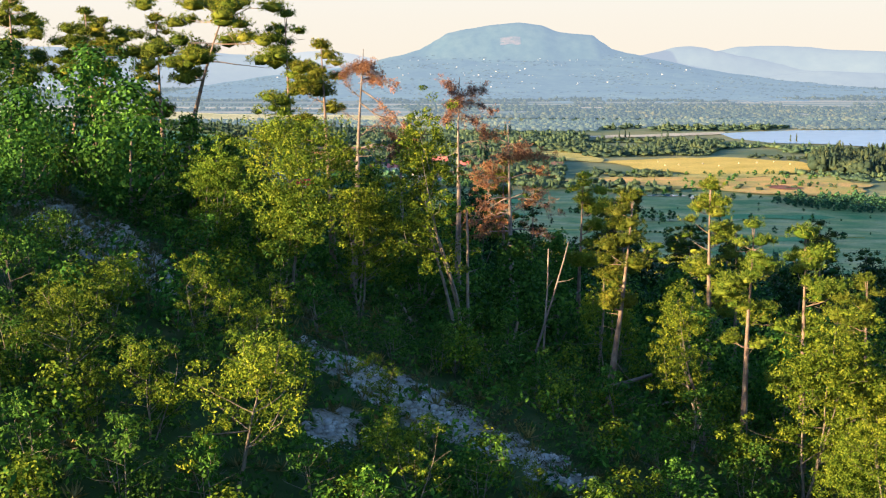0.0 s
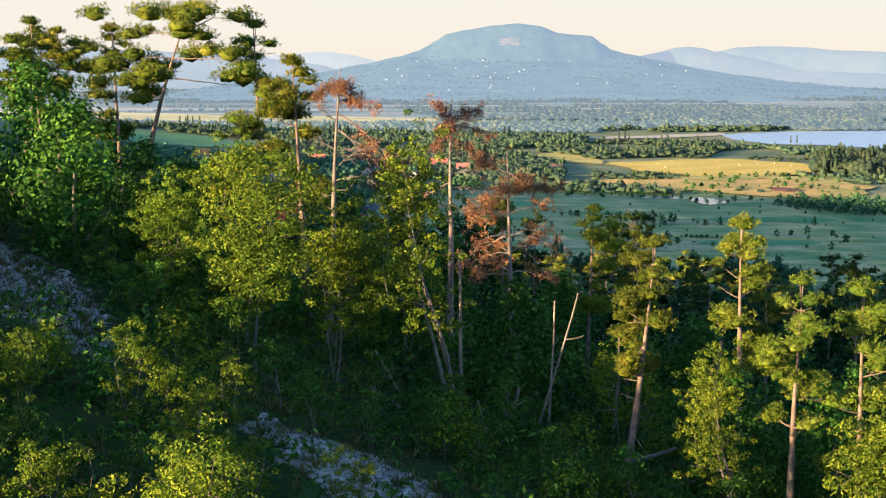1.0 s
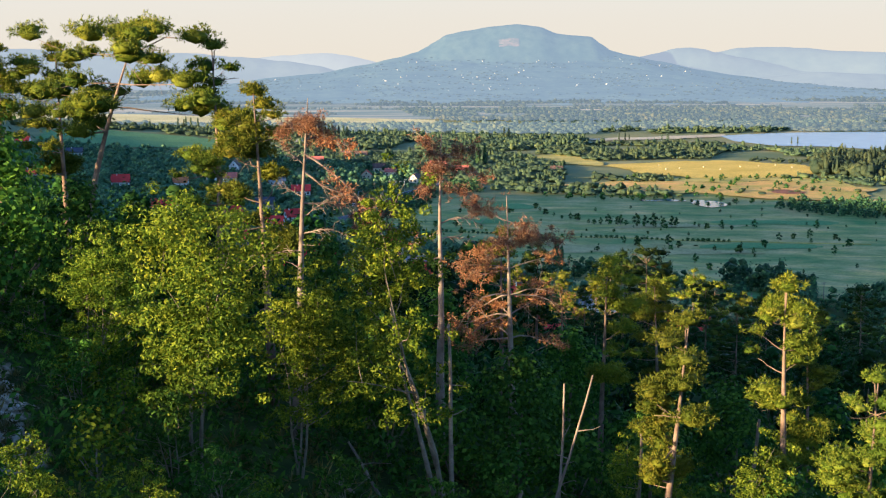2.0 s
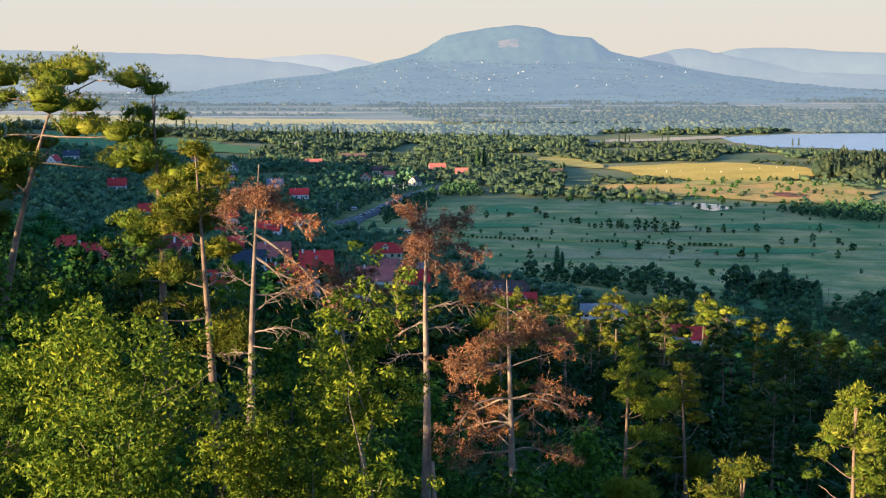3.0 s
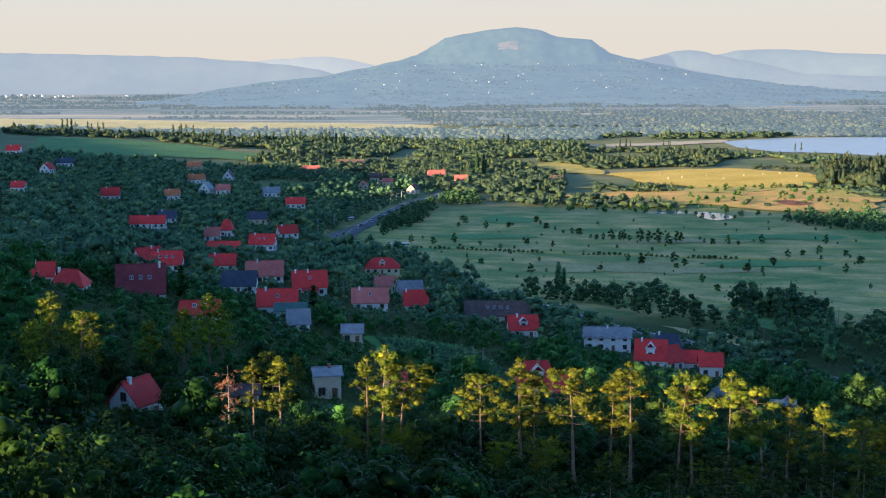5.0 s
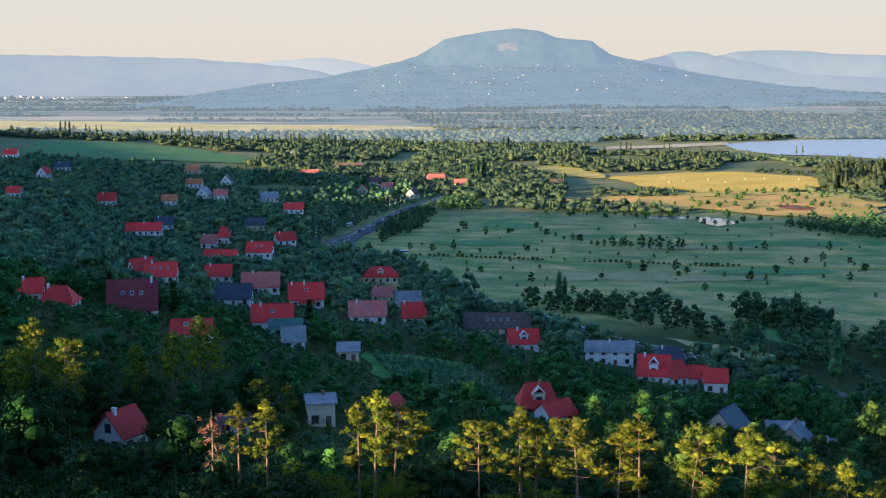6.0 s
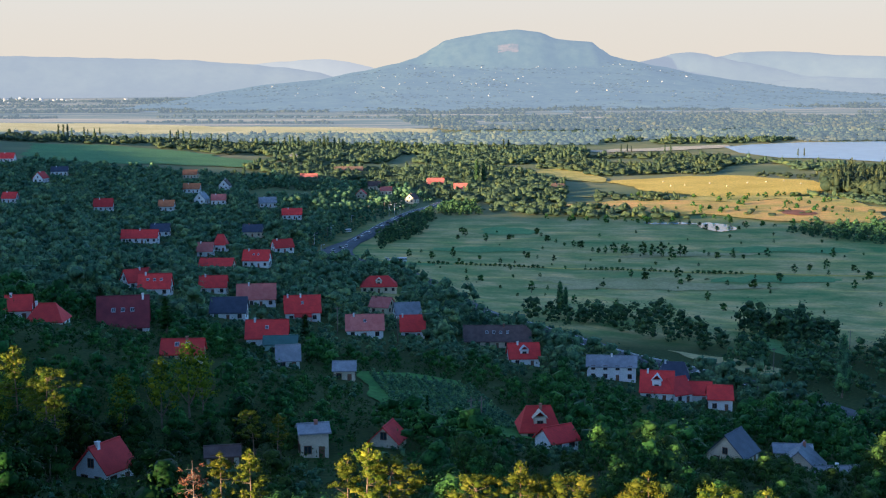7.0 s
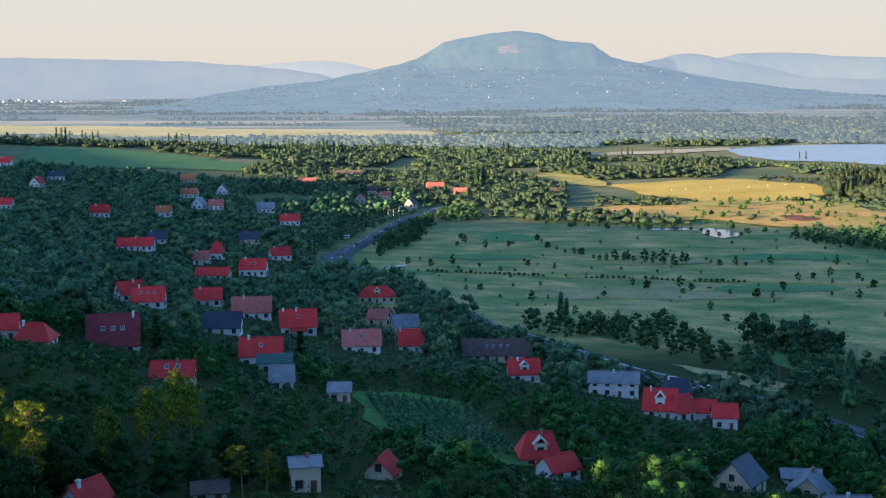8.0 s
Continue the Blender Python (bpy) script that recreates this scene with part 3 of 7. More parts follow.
v, f = ribbon(KERB, 1.2, 1.34, 1.0, 0.45)
part("rail_beam", mesh_np("rail_beam", v, f, M_WHITE), rail)
post_mesh = None
for q, n in list(zip(KERB, sides_of(KERB)))[::1]:
    p = q + n * 1.45
    if post_mesh is None:
        bm = bmesh.new()
        bmesh.ops.create_cube(bm, size=1, matrix=Matrix.Translation((0, 0, 0.4)) @ Matrix.Diagonal((0.14, 0.14, 1.2, 1)))
        post_mesh = mesh_bm("post", bm, M_STEEL)
    part("post", post_mesh, rail, at=Matrix.Translation((p[0], p[1], land(*p) + 0.2)))


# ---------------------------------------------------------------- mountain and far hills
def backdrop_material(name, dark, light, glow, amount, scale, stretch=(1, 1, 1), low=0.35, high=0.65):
    """Slopes and farmland so far off that the lit air before them is most of what is seen: glow adds that haze as
    emission.
    """
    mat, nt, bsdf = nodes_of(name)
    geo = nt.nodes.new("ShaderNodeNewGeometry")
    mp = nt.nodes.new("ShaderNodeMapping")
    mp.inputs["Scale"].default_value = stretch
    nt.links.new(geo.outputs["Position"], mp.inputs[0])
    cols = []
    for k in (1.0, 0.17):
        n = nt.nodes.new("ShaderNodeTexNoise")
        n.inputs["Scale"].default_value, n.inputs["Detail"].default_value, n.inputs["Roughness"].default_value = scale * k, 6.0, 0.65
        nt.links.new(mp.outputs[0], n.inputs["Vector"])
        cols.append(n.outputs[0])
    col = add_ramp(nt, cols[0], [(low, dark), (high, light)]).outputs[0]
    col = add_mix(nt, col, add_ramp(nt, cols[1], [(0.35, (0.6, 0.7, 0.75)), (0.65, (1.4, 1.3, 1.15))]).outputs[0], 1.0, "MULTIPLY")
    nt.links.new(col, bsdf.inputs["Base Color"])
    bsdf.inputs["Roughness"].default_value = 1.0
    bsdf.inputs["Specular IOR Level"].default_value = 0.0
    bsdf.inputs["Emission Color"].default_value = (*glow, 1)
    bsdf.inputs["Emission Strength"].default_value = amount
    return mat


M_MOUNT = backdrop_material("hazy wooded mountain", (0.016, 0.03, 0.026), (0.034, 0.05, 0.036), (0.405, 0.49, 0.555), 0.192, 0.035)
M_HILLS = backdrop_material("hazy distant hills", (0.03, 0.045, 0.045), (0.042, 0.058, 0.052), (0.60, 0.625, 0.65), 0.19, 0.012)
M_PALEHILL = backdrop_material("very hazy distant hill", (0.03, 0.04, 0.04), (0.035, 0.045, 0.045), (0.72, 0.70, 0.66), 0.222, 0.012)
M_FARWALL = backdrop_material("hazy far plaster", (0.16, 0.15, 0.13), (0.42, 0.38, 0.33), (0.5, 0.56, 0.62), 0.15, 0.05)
M_SCAR = backdrop_material("hazy pale quarry face", (0.03, 0.04, 0.035), (0.10, 0.07, 0.055), (0.425, 0.485, 0.54), 0.192, 0.06)


def profile(points, x):
    if x <= points[0][0]:
        return points[0][1]
    for (x0, z0), (x1, z1) in zip(points, points[1:]):
        if x <= x1:
            return z0 + (z1 - z0) * ease(0, 1, (x - x0) / (x1 - x0)) * 0.5 + (z1 - z0) * (x - x0) / (x1 - x0) * 0.5
    return points[-1][1]


SKYLINE = [(-900, 6), (-783, 22), (-692, 38), (-545, 59), (-399, 71), (-253, 98), (-143, 121), (-79, 139), (-52, 153), (-20, 172), (17, 194), (76, 206), (166, 220), (243, 227), (312, 219), (375, 196), (421, 191), (481, 187), (512, 164), (548, 141), (603, 128),
           (694, 109), (841, 79), (950, 62), (1097, 45), (1280, 27), (1450, 12)]


def mountain_z(x, y):
    """The flat-topped mountain: its skyline, falling away in a steep upper slope and a long apron of orchards."""
    top = profile(SKYLINE, x)
    base = land(x, y)
    d = 4500 - y if y < 4500 else (y - 4500) * 3
    apron = base + max(0, min(top, 128) - base) * max(0, 1 - max(0, d - 60) / 1220) ** 1.7
    cliff = base + max(0, top - base) * math.exp(-((max(0, d - 50) / 190) ** 2))
    z = max(apron, cliff) + (5 * noise.noise((x * 0.012, y * 0.012, 5)) + 3 * noise.noise((x * 0.05, y * 0.05, 9))) * ease(10, 80, top - base) * ease(60, 200, d)
    return z - 3 * (1 - ease(0, 14, top - base)) - 3 * ease(1000, 1290, d)


def height_sheet(name, xs, ys, fn, mat, label, category):
    verts = [(x, y, fn(x, y)) for y in ys for x in xs]
    i, j = np.meshgrid(np.arange(len(xs) - 1), np.arange(len(ys) - 1))
    a = (j * len(xs) + i).ravel()
    me = mesh_np(name, verts, np.stack([a, a + 1, a + len(xs) + 1, a + len(xs)], 1), mat, True)
    return tagged(new(name, me), label, category, kind="structure")


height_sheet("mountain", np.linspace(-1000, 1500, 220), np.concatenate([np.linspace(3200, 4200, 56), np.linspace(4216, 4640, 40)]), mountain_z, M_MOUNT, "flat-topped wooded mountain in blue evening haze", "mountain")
HILLS = [("hill_ridge", 4780, [(-2200, 176), (-1505, 161), (-1312, 157), (-1119, 152), (-868, 145), (-694, 132), (-540, 118), (-424, 102), (-270, 62), (-100, 20)], "long blue wooded ridge on the horizon"),
         ("hill_peak", 4870, [(-900, 80), (-688, 125), (-550, 138), (-450, 144), (-412, 146), (-333, 138), (-254, 120), (-156, 90), (-60, 40)], "pale distant hill in haze"),
         ("hill_knoll", 4720, [(480, 70), (595, 110), (671, 129), (728, 141), (785, 156), (833, 160), (881, 152), (923, 142), (996, 126), (1188, 91), (1300, 60)], "rounded hill beside the mountain in haze"),
         ("hill_range", 4800, [(700, 60), (867, 132), (939, 144), (1012, 159), (1129, 161), (1226, 156), (1323, 146), (1534, 139), (1791, 121), (2200, 110)], "long hazy range of hills"),
         ("hill_foot", 4560, [(850, 20), (1050, 62), (1200, 78), (1350, 72), (1500, 64), (1800, 70)], "low wooded foothill in haze")]
for name, y0, line, label in HILLS:
    xs = np.linspace(max(-1620, line[0][0]), min(1620, line[-1][0]), 100)

    def ridge(x, y):
        away = math.hypot(x, y) - y0
        return 18 + (profile(line, x) - 23 + 2.5 * noise.noise((x * 0.02, y0, 2))) * math.exp(-((away / 150) ** 2))

    verts = [(x, math.sqrt((y0 + d) ** 2 - x * x), 0) for d in np.linspace(-300, 60, 13) for x in xs]
    verts = [(x, y, ridge(x, y)) for x, y, _ in verts]
    i, j = np.meshgrid(np.arange(99), np.arange(12))
    q = (j * 100 + i).ravel()
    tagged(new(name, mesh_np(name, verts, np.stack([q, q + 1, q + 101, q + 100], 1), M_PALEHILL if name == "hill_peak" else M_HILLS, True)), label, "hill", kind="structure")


def haze_material():
    """The pale lit air over the horizon."""
    mat, nt, bsdf = nodes_of("pale evening haze")
    geo = nt.nodes.new("ShaderNodeNewGeometry")
    sep = nt.nodes.new("ShaderNodeSeparateXYZ")
    rng_ = nt.nodes.new("ShaderNodeMapRange")
    rng_.inputs[1].default_value, rng_.inputs[2].default_value = 100, 420
    nt.links.new(geo.outputs["Position"], sep.inputs[0])
    nt.links.new(sep.outputs[2], rng_.inputs[0])
    col = add_ramp(nt, rng_.outputs[0], [(0.0, (0.238, 0.197, 0.142)), (0.5, (0.237, 0.202, 0.151)), (1.0, (0.234, 0.209, 0.165))]).outputs[0]
    bsdf.inputs["Base Color"].default_value = (0, 0, 0, 1)
    bsdf.inputs["Specular IOR Level"].default_value = 0
    nt.links.new(col, bsdf.inputs["Emission Color"])
    bsdf.inputs["Emission Strength"].default_value = 1.0
    return mat


turns = np.radians(np.linspace(-22, 22, 45))
verts = [(4950 * math.sin(w), 35 + 4950 * math.cos(w), z) for z in (-40, 60, 160, 260, 360, 500) for w in turns]
i, j = np.meshgrid(np.arange(44), np.arange(5))
q = (j * 45 + i).ravel()
tagged(new("backdrop", mesh_np("backdrop", verts, np.stack([q, q + 1, q + 46, q + 45], 1), haze_material(), True)), "pale cream evening sky over the horizon", "sky", kind="structure")
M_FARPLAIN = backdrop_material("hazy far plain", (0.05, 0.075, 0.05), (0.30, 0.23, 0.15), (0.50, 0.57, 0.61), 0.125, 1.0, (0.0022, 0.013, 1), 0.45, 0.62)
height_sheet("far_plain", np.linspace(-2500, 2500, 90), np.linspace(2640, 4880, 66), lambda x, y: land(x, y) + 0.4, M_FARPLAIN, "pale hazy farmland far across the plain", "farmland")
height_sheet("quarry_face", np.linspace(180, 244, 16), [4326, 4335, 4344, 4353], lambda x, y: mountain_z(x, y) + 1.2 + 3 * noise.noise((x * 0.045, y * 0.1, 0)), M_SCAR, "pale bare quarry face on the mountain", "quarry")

# ---------------------------------------------------------------- trees
def limb_line(p, d, length, r0, r1, rng, bend=0.25, lift=0.0, n=5):
    """A bending branch from p along d."""
    p, d = np.array(p, float), np.array(d, float)
    line = [(p.copy(), r0)]
    for i in range(1, n + 1):
        d = d + rng.normal(size=3) * bend * 0.5 + np.array([0, 0, lift])
        d /= np.linalg.norm(d)
        p = p + d * length / n
        line.append((p.copy(), r0 + (r1 - r0) * i / n))
    return line


def leafy_meshes(seed, height, width, crown_low, clumps, per, leaf, mat, stems=1, bark=None, radius=0.33):
    """Trunk and crown meshes of a broadleaf tree or shrub that stands at the origin."""
    rng = np.random.default_rng(seed)
    lines, ends = [], []
    for s in range(stems):
        lean = rng.normal(size=2) * (0.17 if stems > 1 else 0.1)
        stem = limb_line((rng.normal() * 0.1 * (stems > 1), rng.normal() * 0.1 * (stems > 1), -0.4), (lean[0], lean[1], 1), height * rng.uniform(0.75, 0.9) + 0.4, (0.016 * height + 0.02) * (0.55 if stems > 1 else 0.9), 0.008, rng, 0.16, 0.05, 8)
        lines.append(stem)
        for k in range(3, 9):
            p, r = stem[k]
            if p[2] < crown_low * 0.7:
                continue
            for _ in range(max(1, 3 // stems)):
                w = rng.uniform(0, 2 * math.pi)
                reach = width * 0.5 * rng.uniform(0.6, 1.05) * (1.0 - 0.55 * max(0, (p[2] - crown_low) / (height - crown_low)))
                b = limb_line(p, (math.cos(w), math.sin(w), rng.uniform(0.1, 0.7)), reach, r * 0.6, 0.006, rng, 0.3, 0.05, 5)
                lines.append(b)
                ends += [q for q, _ in b[2:]]
        ends.append(stem[-1][0])
    for _ in range(5):
        p = ends[rng.integers(0, len(ends))]
        spray = limb_line(p, (rng.normal() * 0.4, rng.normal() * 0.4, 1), height * rng.uniform(0.12, 0.25), 0.012, 0.004, rng, 0.15, 0.05, 4)
        lines.append(spray)
        ends += [q for q, _ in spray[1:]] * 2
    ends = np.array(ends)
    pick = ends[rng.integers(0, len(ends), clumps)] + rng.normal(size=(clumps, 3)) * np.array([0.09, 0.09, 0.07]) * width
    pick[:, 2] = np.maximum(pick[:, 2], crown_low * rng.uniform(0.75, 1.1, clumps))
    cl = np.c_[pick, rng.uniform(0.6, 1.25, clumps)]
    # leaves face away from the crown's heart as well as from their own clump
    v, f = clump_cloud(cl, per, radius * width / 5, leaf, rng, 0.7, 0.4, 0.6)
    return mesh_np("trunk", *tubes(lines, 4), bark or M_TWIG, True), mesh_np("crown", v, f, mat)


def needle_tufts(centres, dirs, per, length, width, rng):
    """Sprays of needles round shoot tips."""
    c = np.repeat(centres, per, 0)
    d = np.repeat(dirs, per, 0) * 0.7 + rng.normal(size=c.shape)
    d /= np.linalg.norm(d, axis=1, keepdims=True)
    side = np.cross(d, rng.normal(size=c.shape))
    side /= np.linalg.norm(side, axis=1, keepdims=True) + 1e-9
    ln = (length * rng.uniform(0.6, 1.2, len(c)))[:, None]
    wd = width / 2
    v = np.stack([c, c + d * ln * 0.55 + side * wd, c + d * ln, c + d * ln * 0.55 - side * wd], 1).reshape(-1, 3)
    return v, np.arange(len(v)).reshape(-1, 4)


def cube_ball(n):
    """A cube blown up to a sphere, with n x n quads a side."""
    pts, faces = {}, []

    def key(p):
        p = tuple(np.round(p, 5))
        return pts.setdefault(p, len(pts))

    for axis in range(3):
        for s in (-1, 1):
            for i in range(n):
                for j in range(n):
                    quad = []
                    for di, dj in ((0, 0), (1, 0), (1, 1), (0, 1)):
                        p = np.zeros(3)
                        p[axis], p[(axis + 1) % 3], p[(axis + 2) % 3] = s, -1 + 2 * (i + di) / n, -1 + 2 * (j + dj) / n
                        quad.append(key(p / np.linalg.norm(p)))
                    faces.append(quad if s > 0 else quad[::-1])
    return np.array(list(pts)), np.array(faces)


BALL = cube_ball(2)


def pine_meshes(seed, height, spread, bare, tufts, per, length, width, lean=(0, 0), dead=False, umbrella=0.5, sides=5, steps=5, needles=None):
    """Trunk with limbs, and crown, of a pine at the origin. bare: the share of the trunk without green limbs."""
    rng = np.random.default_rng(seed)
    flat_head = umbrella >= 0.6 and not dead
    trunk = limb_line((0, 0, -0.5), (lean[0], lean[1], 1), (height - 0.5 if flat_head else height) + 0.3, 0.014 * height + 0.05, 0.012, rng, 0.022 if not flat_head else 0.06, 0.004, 12)
    lines, shoots, dirs, pads = [trunk], [], [], []
    pts = np.array([p for p, _ in trunk])

    def at(h):
        k = min(len(pts) - 2, max(0, h * (len(pts) - 1)))
        i = int(k)
        return pts[i] + (pts[i + 1] - pts[i]) * (k - i)

    h = bare
    while h < 0.985:
        rel = (h - bare) / (1 - bare)
        shape = (1 - rel) ** 0.55 * (0.55 + 0.45 * min(1, rel * 4)) if umbrella < 0.6 else (0.8 + 0.35 * rel) * (1 - max(0, rel - 0.85) * 1.5)
        for _ in range(rng.integers(2, 5)):
            w = rng.uniform(0, 2 * math.pi)
            reach = spread * 0.5 * shape * rng.uniform(0.55, 1.15) + (0.4 if dead else 0.15)
            b = limb_line(at(h), (math.cos(w), math.sin(w), (rng.uniform(-0.1, 0.35) if umbrella < 0.6 else rng.uniform(-0.2, 0.1)) if not dead else rng.uniform(-0.1, 0.45)), reach, 0.012 + 0.022 * (1 - rel) * height / 9, 0.007, rng, 0.3, (0.05 if umbrella < 0.6 else 0.02) if not dead else -0.13, steps)
            lines.append(b)
            if not dead:
                # a flat pad of foliage on the limb's end, often a second one further in
                for k, (q, _) in enumerate(b[:0:-1]):
                    if k == 0 or rng.random() < 0.62 - 0.14 * k and reach > 0.7:
                        pads.append((q + rng.normal(size=3) * 0.12 + np.array([0, 0, 0.1]), (0.24 + 0.042 * spread) * rng.uniform(0.6, 1.3)))
            for q, _ in (b[min(3, steps - 1):] if dead else []):
                for _ in range(4):
                    shoots.append(q + rng.normal(size=3) * np.array([0.24, 0.24, 0.09]) * (0.5 + spread / 7) + (0, 0, 0.08))
                    dirs.append((rng.normal() * 0.4, rng.normal() * 0.4, 1.0 if not dead else -0.3))
                if dead and rel > 0.55:
                    shoots += [q + rng.normal(size=3) * 0.16 for _ in range(6)]
                    dirs += [(0, 0, -0.2)] * 6
            if dead or rng.random() < 0.4:
                for q, r in b[2:4]:
                    lines.append(limb_line(q, rng.normal(size=3) + np.array([math.cos(w), math.sin(w), -0.2]), reach * 0.45, 0.01, 0.004, rng, 0.4, -0.03, 4))
                    if dead:
                        shoots.append(lines[-1][-1][0])
                        dirs.append((0, 0, -0.3))
        h += (0.85 if not dead else 0.68) / height * rng.uniform(0.7, 1.3)
    if dead:
        shoots.append(pts[-1])
        dirs.append((0, 0, 1))
    else:
        # the head: one pad at the tip, or a broad ring of them on a flat-topped pine
        for i in range(7 if flat_head else 2):
            w, r = i * 0.9 + seed, (spread * (0.1 + 0.045 * i) if flat_head else 0.18 * i)
            pads.append((pts[-1] + np.array([math.cos(w) * r, math.sin(w) * r, 0.12 - 0.05 * i]), (0.30 + 0.045 * spread) * rng.uniform(0.7, 1.25) * (1 if flat_head else 0.7)))
            lines.append([(pts[-2], 0.03), (pts[-1] * 0.5 + pads[-1][0] * 0.5 - np.array([0, 0, 0.12]), 0.02), (pads[-1][0] - np.array([0, 0, 0.08]), 0.01)])
    # snags of old limbs on the bare trunk
    for _ in range(int(7 * bare) + (5 if dead else 0)):
        hh = rng.uniform(0.25 * bare, bare)
        w = rng.uniform(0, 2 * math.pi)
        lines.append(limb_line(at(hh), (math.cos(w), math.sin(w), rng.uniform(-0.3, 0.3)), rng.uniform(0.3, 1.3 if not dead else 2.0), 0.02, 0.005, rng, 0.35, -0.05, 4))
    if dead:
        shoots, dirs = np.array(shoots), np.array(dirs, float)
        k = rng.integers(0, len(shoots), tufts)
        v, f = needle_tufts(shoots[k] + rng.normal(size=(tufts, 3)) * np.array([0.09, 0.09, 0.05]), dirs[k], per, length, width, rng)
    else:
        # each pad: a close inner mass, and shoots with needles all over its upper side
        total = sum(r * r for _, r in pads)
        cores, faces, n = [], [], 0
        for q, r in pads:
            m = max(6, int(tufts * r * r / total))
            d = rng.normal(size=(m, 3))
            d[:, 2] = np.abs(d[:, 2]) * 1.1 - 0.35
            d /= np.linalg.norm(d, axis=1, keepdims=True)
            lobe = np.array([1 + 0.75 * noise.noise(Vector(p) * 1.9 + Vector(q)) for p in d])[:, None]
            shoots += list(q + d * lobe * np.array([1, 1, 0.58]) * r * rng.uniform(0.7, 1.2, (m, 1)))
            dirs += list(d * 0.9 + np.array([0, 0, 0.45]))
            rough = np.array([1 + 0.75 * noise.noise(Vector(p) * 1.9 + Vector(q)) for p in BALL[0]])[:, None]
            cores.append(BALL[0] * rough * np.array([1, 1, 0.58]) * r * 0.72 + q)
            faces.append(BALL[1] + n)
            n += len(BALL[0])
        v, f = needle_tufts(np.array(shoots), np.array(dirs, float), per, length, width, rng)
        v, f = np.concatenate(cores + [v]), np.concatenate(faces + [f + n])
    bark = M_DEADWOOD if dead else M_BARK
    return mesh_np("trunk", *tubes(lines, sides), bark, True), mesh_np("crown", v, f, M_DEAD if dead else needles or M_NEEDLE)


def snag_meshes(seed, height, limbs, masses, lean=(0.02, 0)):
    """A dying pine: trunk, given limbs with hanging twigs, and rust brown needles on them.
    limbs: height, heading, rise, length, sag, share of needles. masses: height, sideways offset x and y, radius, tufts."""
    rng = np.random.default_rng(seed)
    trunk = limb_line((0, 0, -0.5), (lean[0], lean[1], 1), height + 0.5, 0.014 * height + 0.045, 0.012, rng, 0.025, 0.004, 14)
    pts = np.array([p for p, _ in trunk])
    lines, tips, dirs = [trunk], [], []

    def at(z):
        k = min(len(pts) - 2, max(0.0, (z + 0.5) / (height + 0.5) * (len(pts) - 1)))
        return pts[int(k)] + (pts[int(k) + 1] - pts[int(k)]) * (k - int(k))

    for z, heading, rise, length, sag, share in limbs:
        w = radians(heading)
        b = limb_line(at(z), (math.cos(w), math.sin(w), rise), length, 0.014 + 0.009 * length, 0.006, rng, 0.3, -sag / 8, 8)
        lines.append(b)
        for k in range(2, 9):
            q, r = b[k]
            along = b[k][0] - b[k - 1][0]
            along /= np.linalg.norm(along)
            for _ in range(3):
                twig = limb_line(q, along + rng.normal(size=3) * np.array([0.75, 0.75, 0.6]) + np.array([0, 0, -0.12]), (0.2 + 0.16 * length) * rng.uniform(0.5, 1.2), 0.011, 0.004, rng, 0.5, -0.04, 4)
                lines.append(twig)
                if rng.random() < share:
                    for e, _ in twig[1:]:
                        tips += [e + rng.normal(size=3) * 0.07 for _ in range(3)]
                        dirs += [tuple(along * 0.5 + np.array([0, 0, -0.1]))] * 3
    for z, dx, dy, radius, count in masses:
        c = at(min(z, height)) + np.array([dx, dy, max(0, z - height)])
        for _ in range(count):
            o = rng.normal(size=3) * radius * np.array([0.7, 0.7, 0.45])
            tips.append(c + o)
            dirs.append(tuple(o / radius + np.array([0, 0, 0.3])))
        for _ in range(5):
            lines.append(limb_line(c, rng.normal(size=3), radius * 1.1, 0.014, 0.005, rng, 0.4, 0, 4))
        lines.append([(at(min(z, height) - 0.25), 0.03), (c, 0.015)])
    for z in np.arange(1.5, height * 0.62, 0.7):
        w = rng.uniform(0, 6.28)
        lines.append(limb_line(at(z), (math.cos(w), math.sin(w), rng.uniform(-0.2, 0.3)), rng.uniform(0.25, 1.0), 0.018, 0.005, rng, 0.4, -0.05, 4))
    v, f = needle_tufts(np.array(tips), np.array(dirs, float), 8, 0.13, 0.016, rng)
    return mesh_np("trunk", *tubes(lines, 5), M_DEADWOOD, True), mesh_np("crown", v, f, M_DEAD)


CUBE = cube_ball(1)


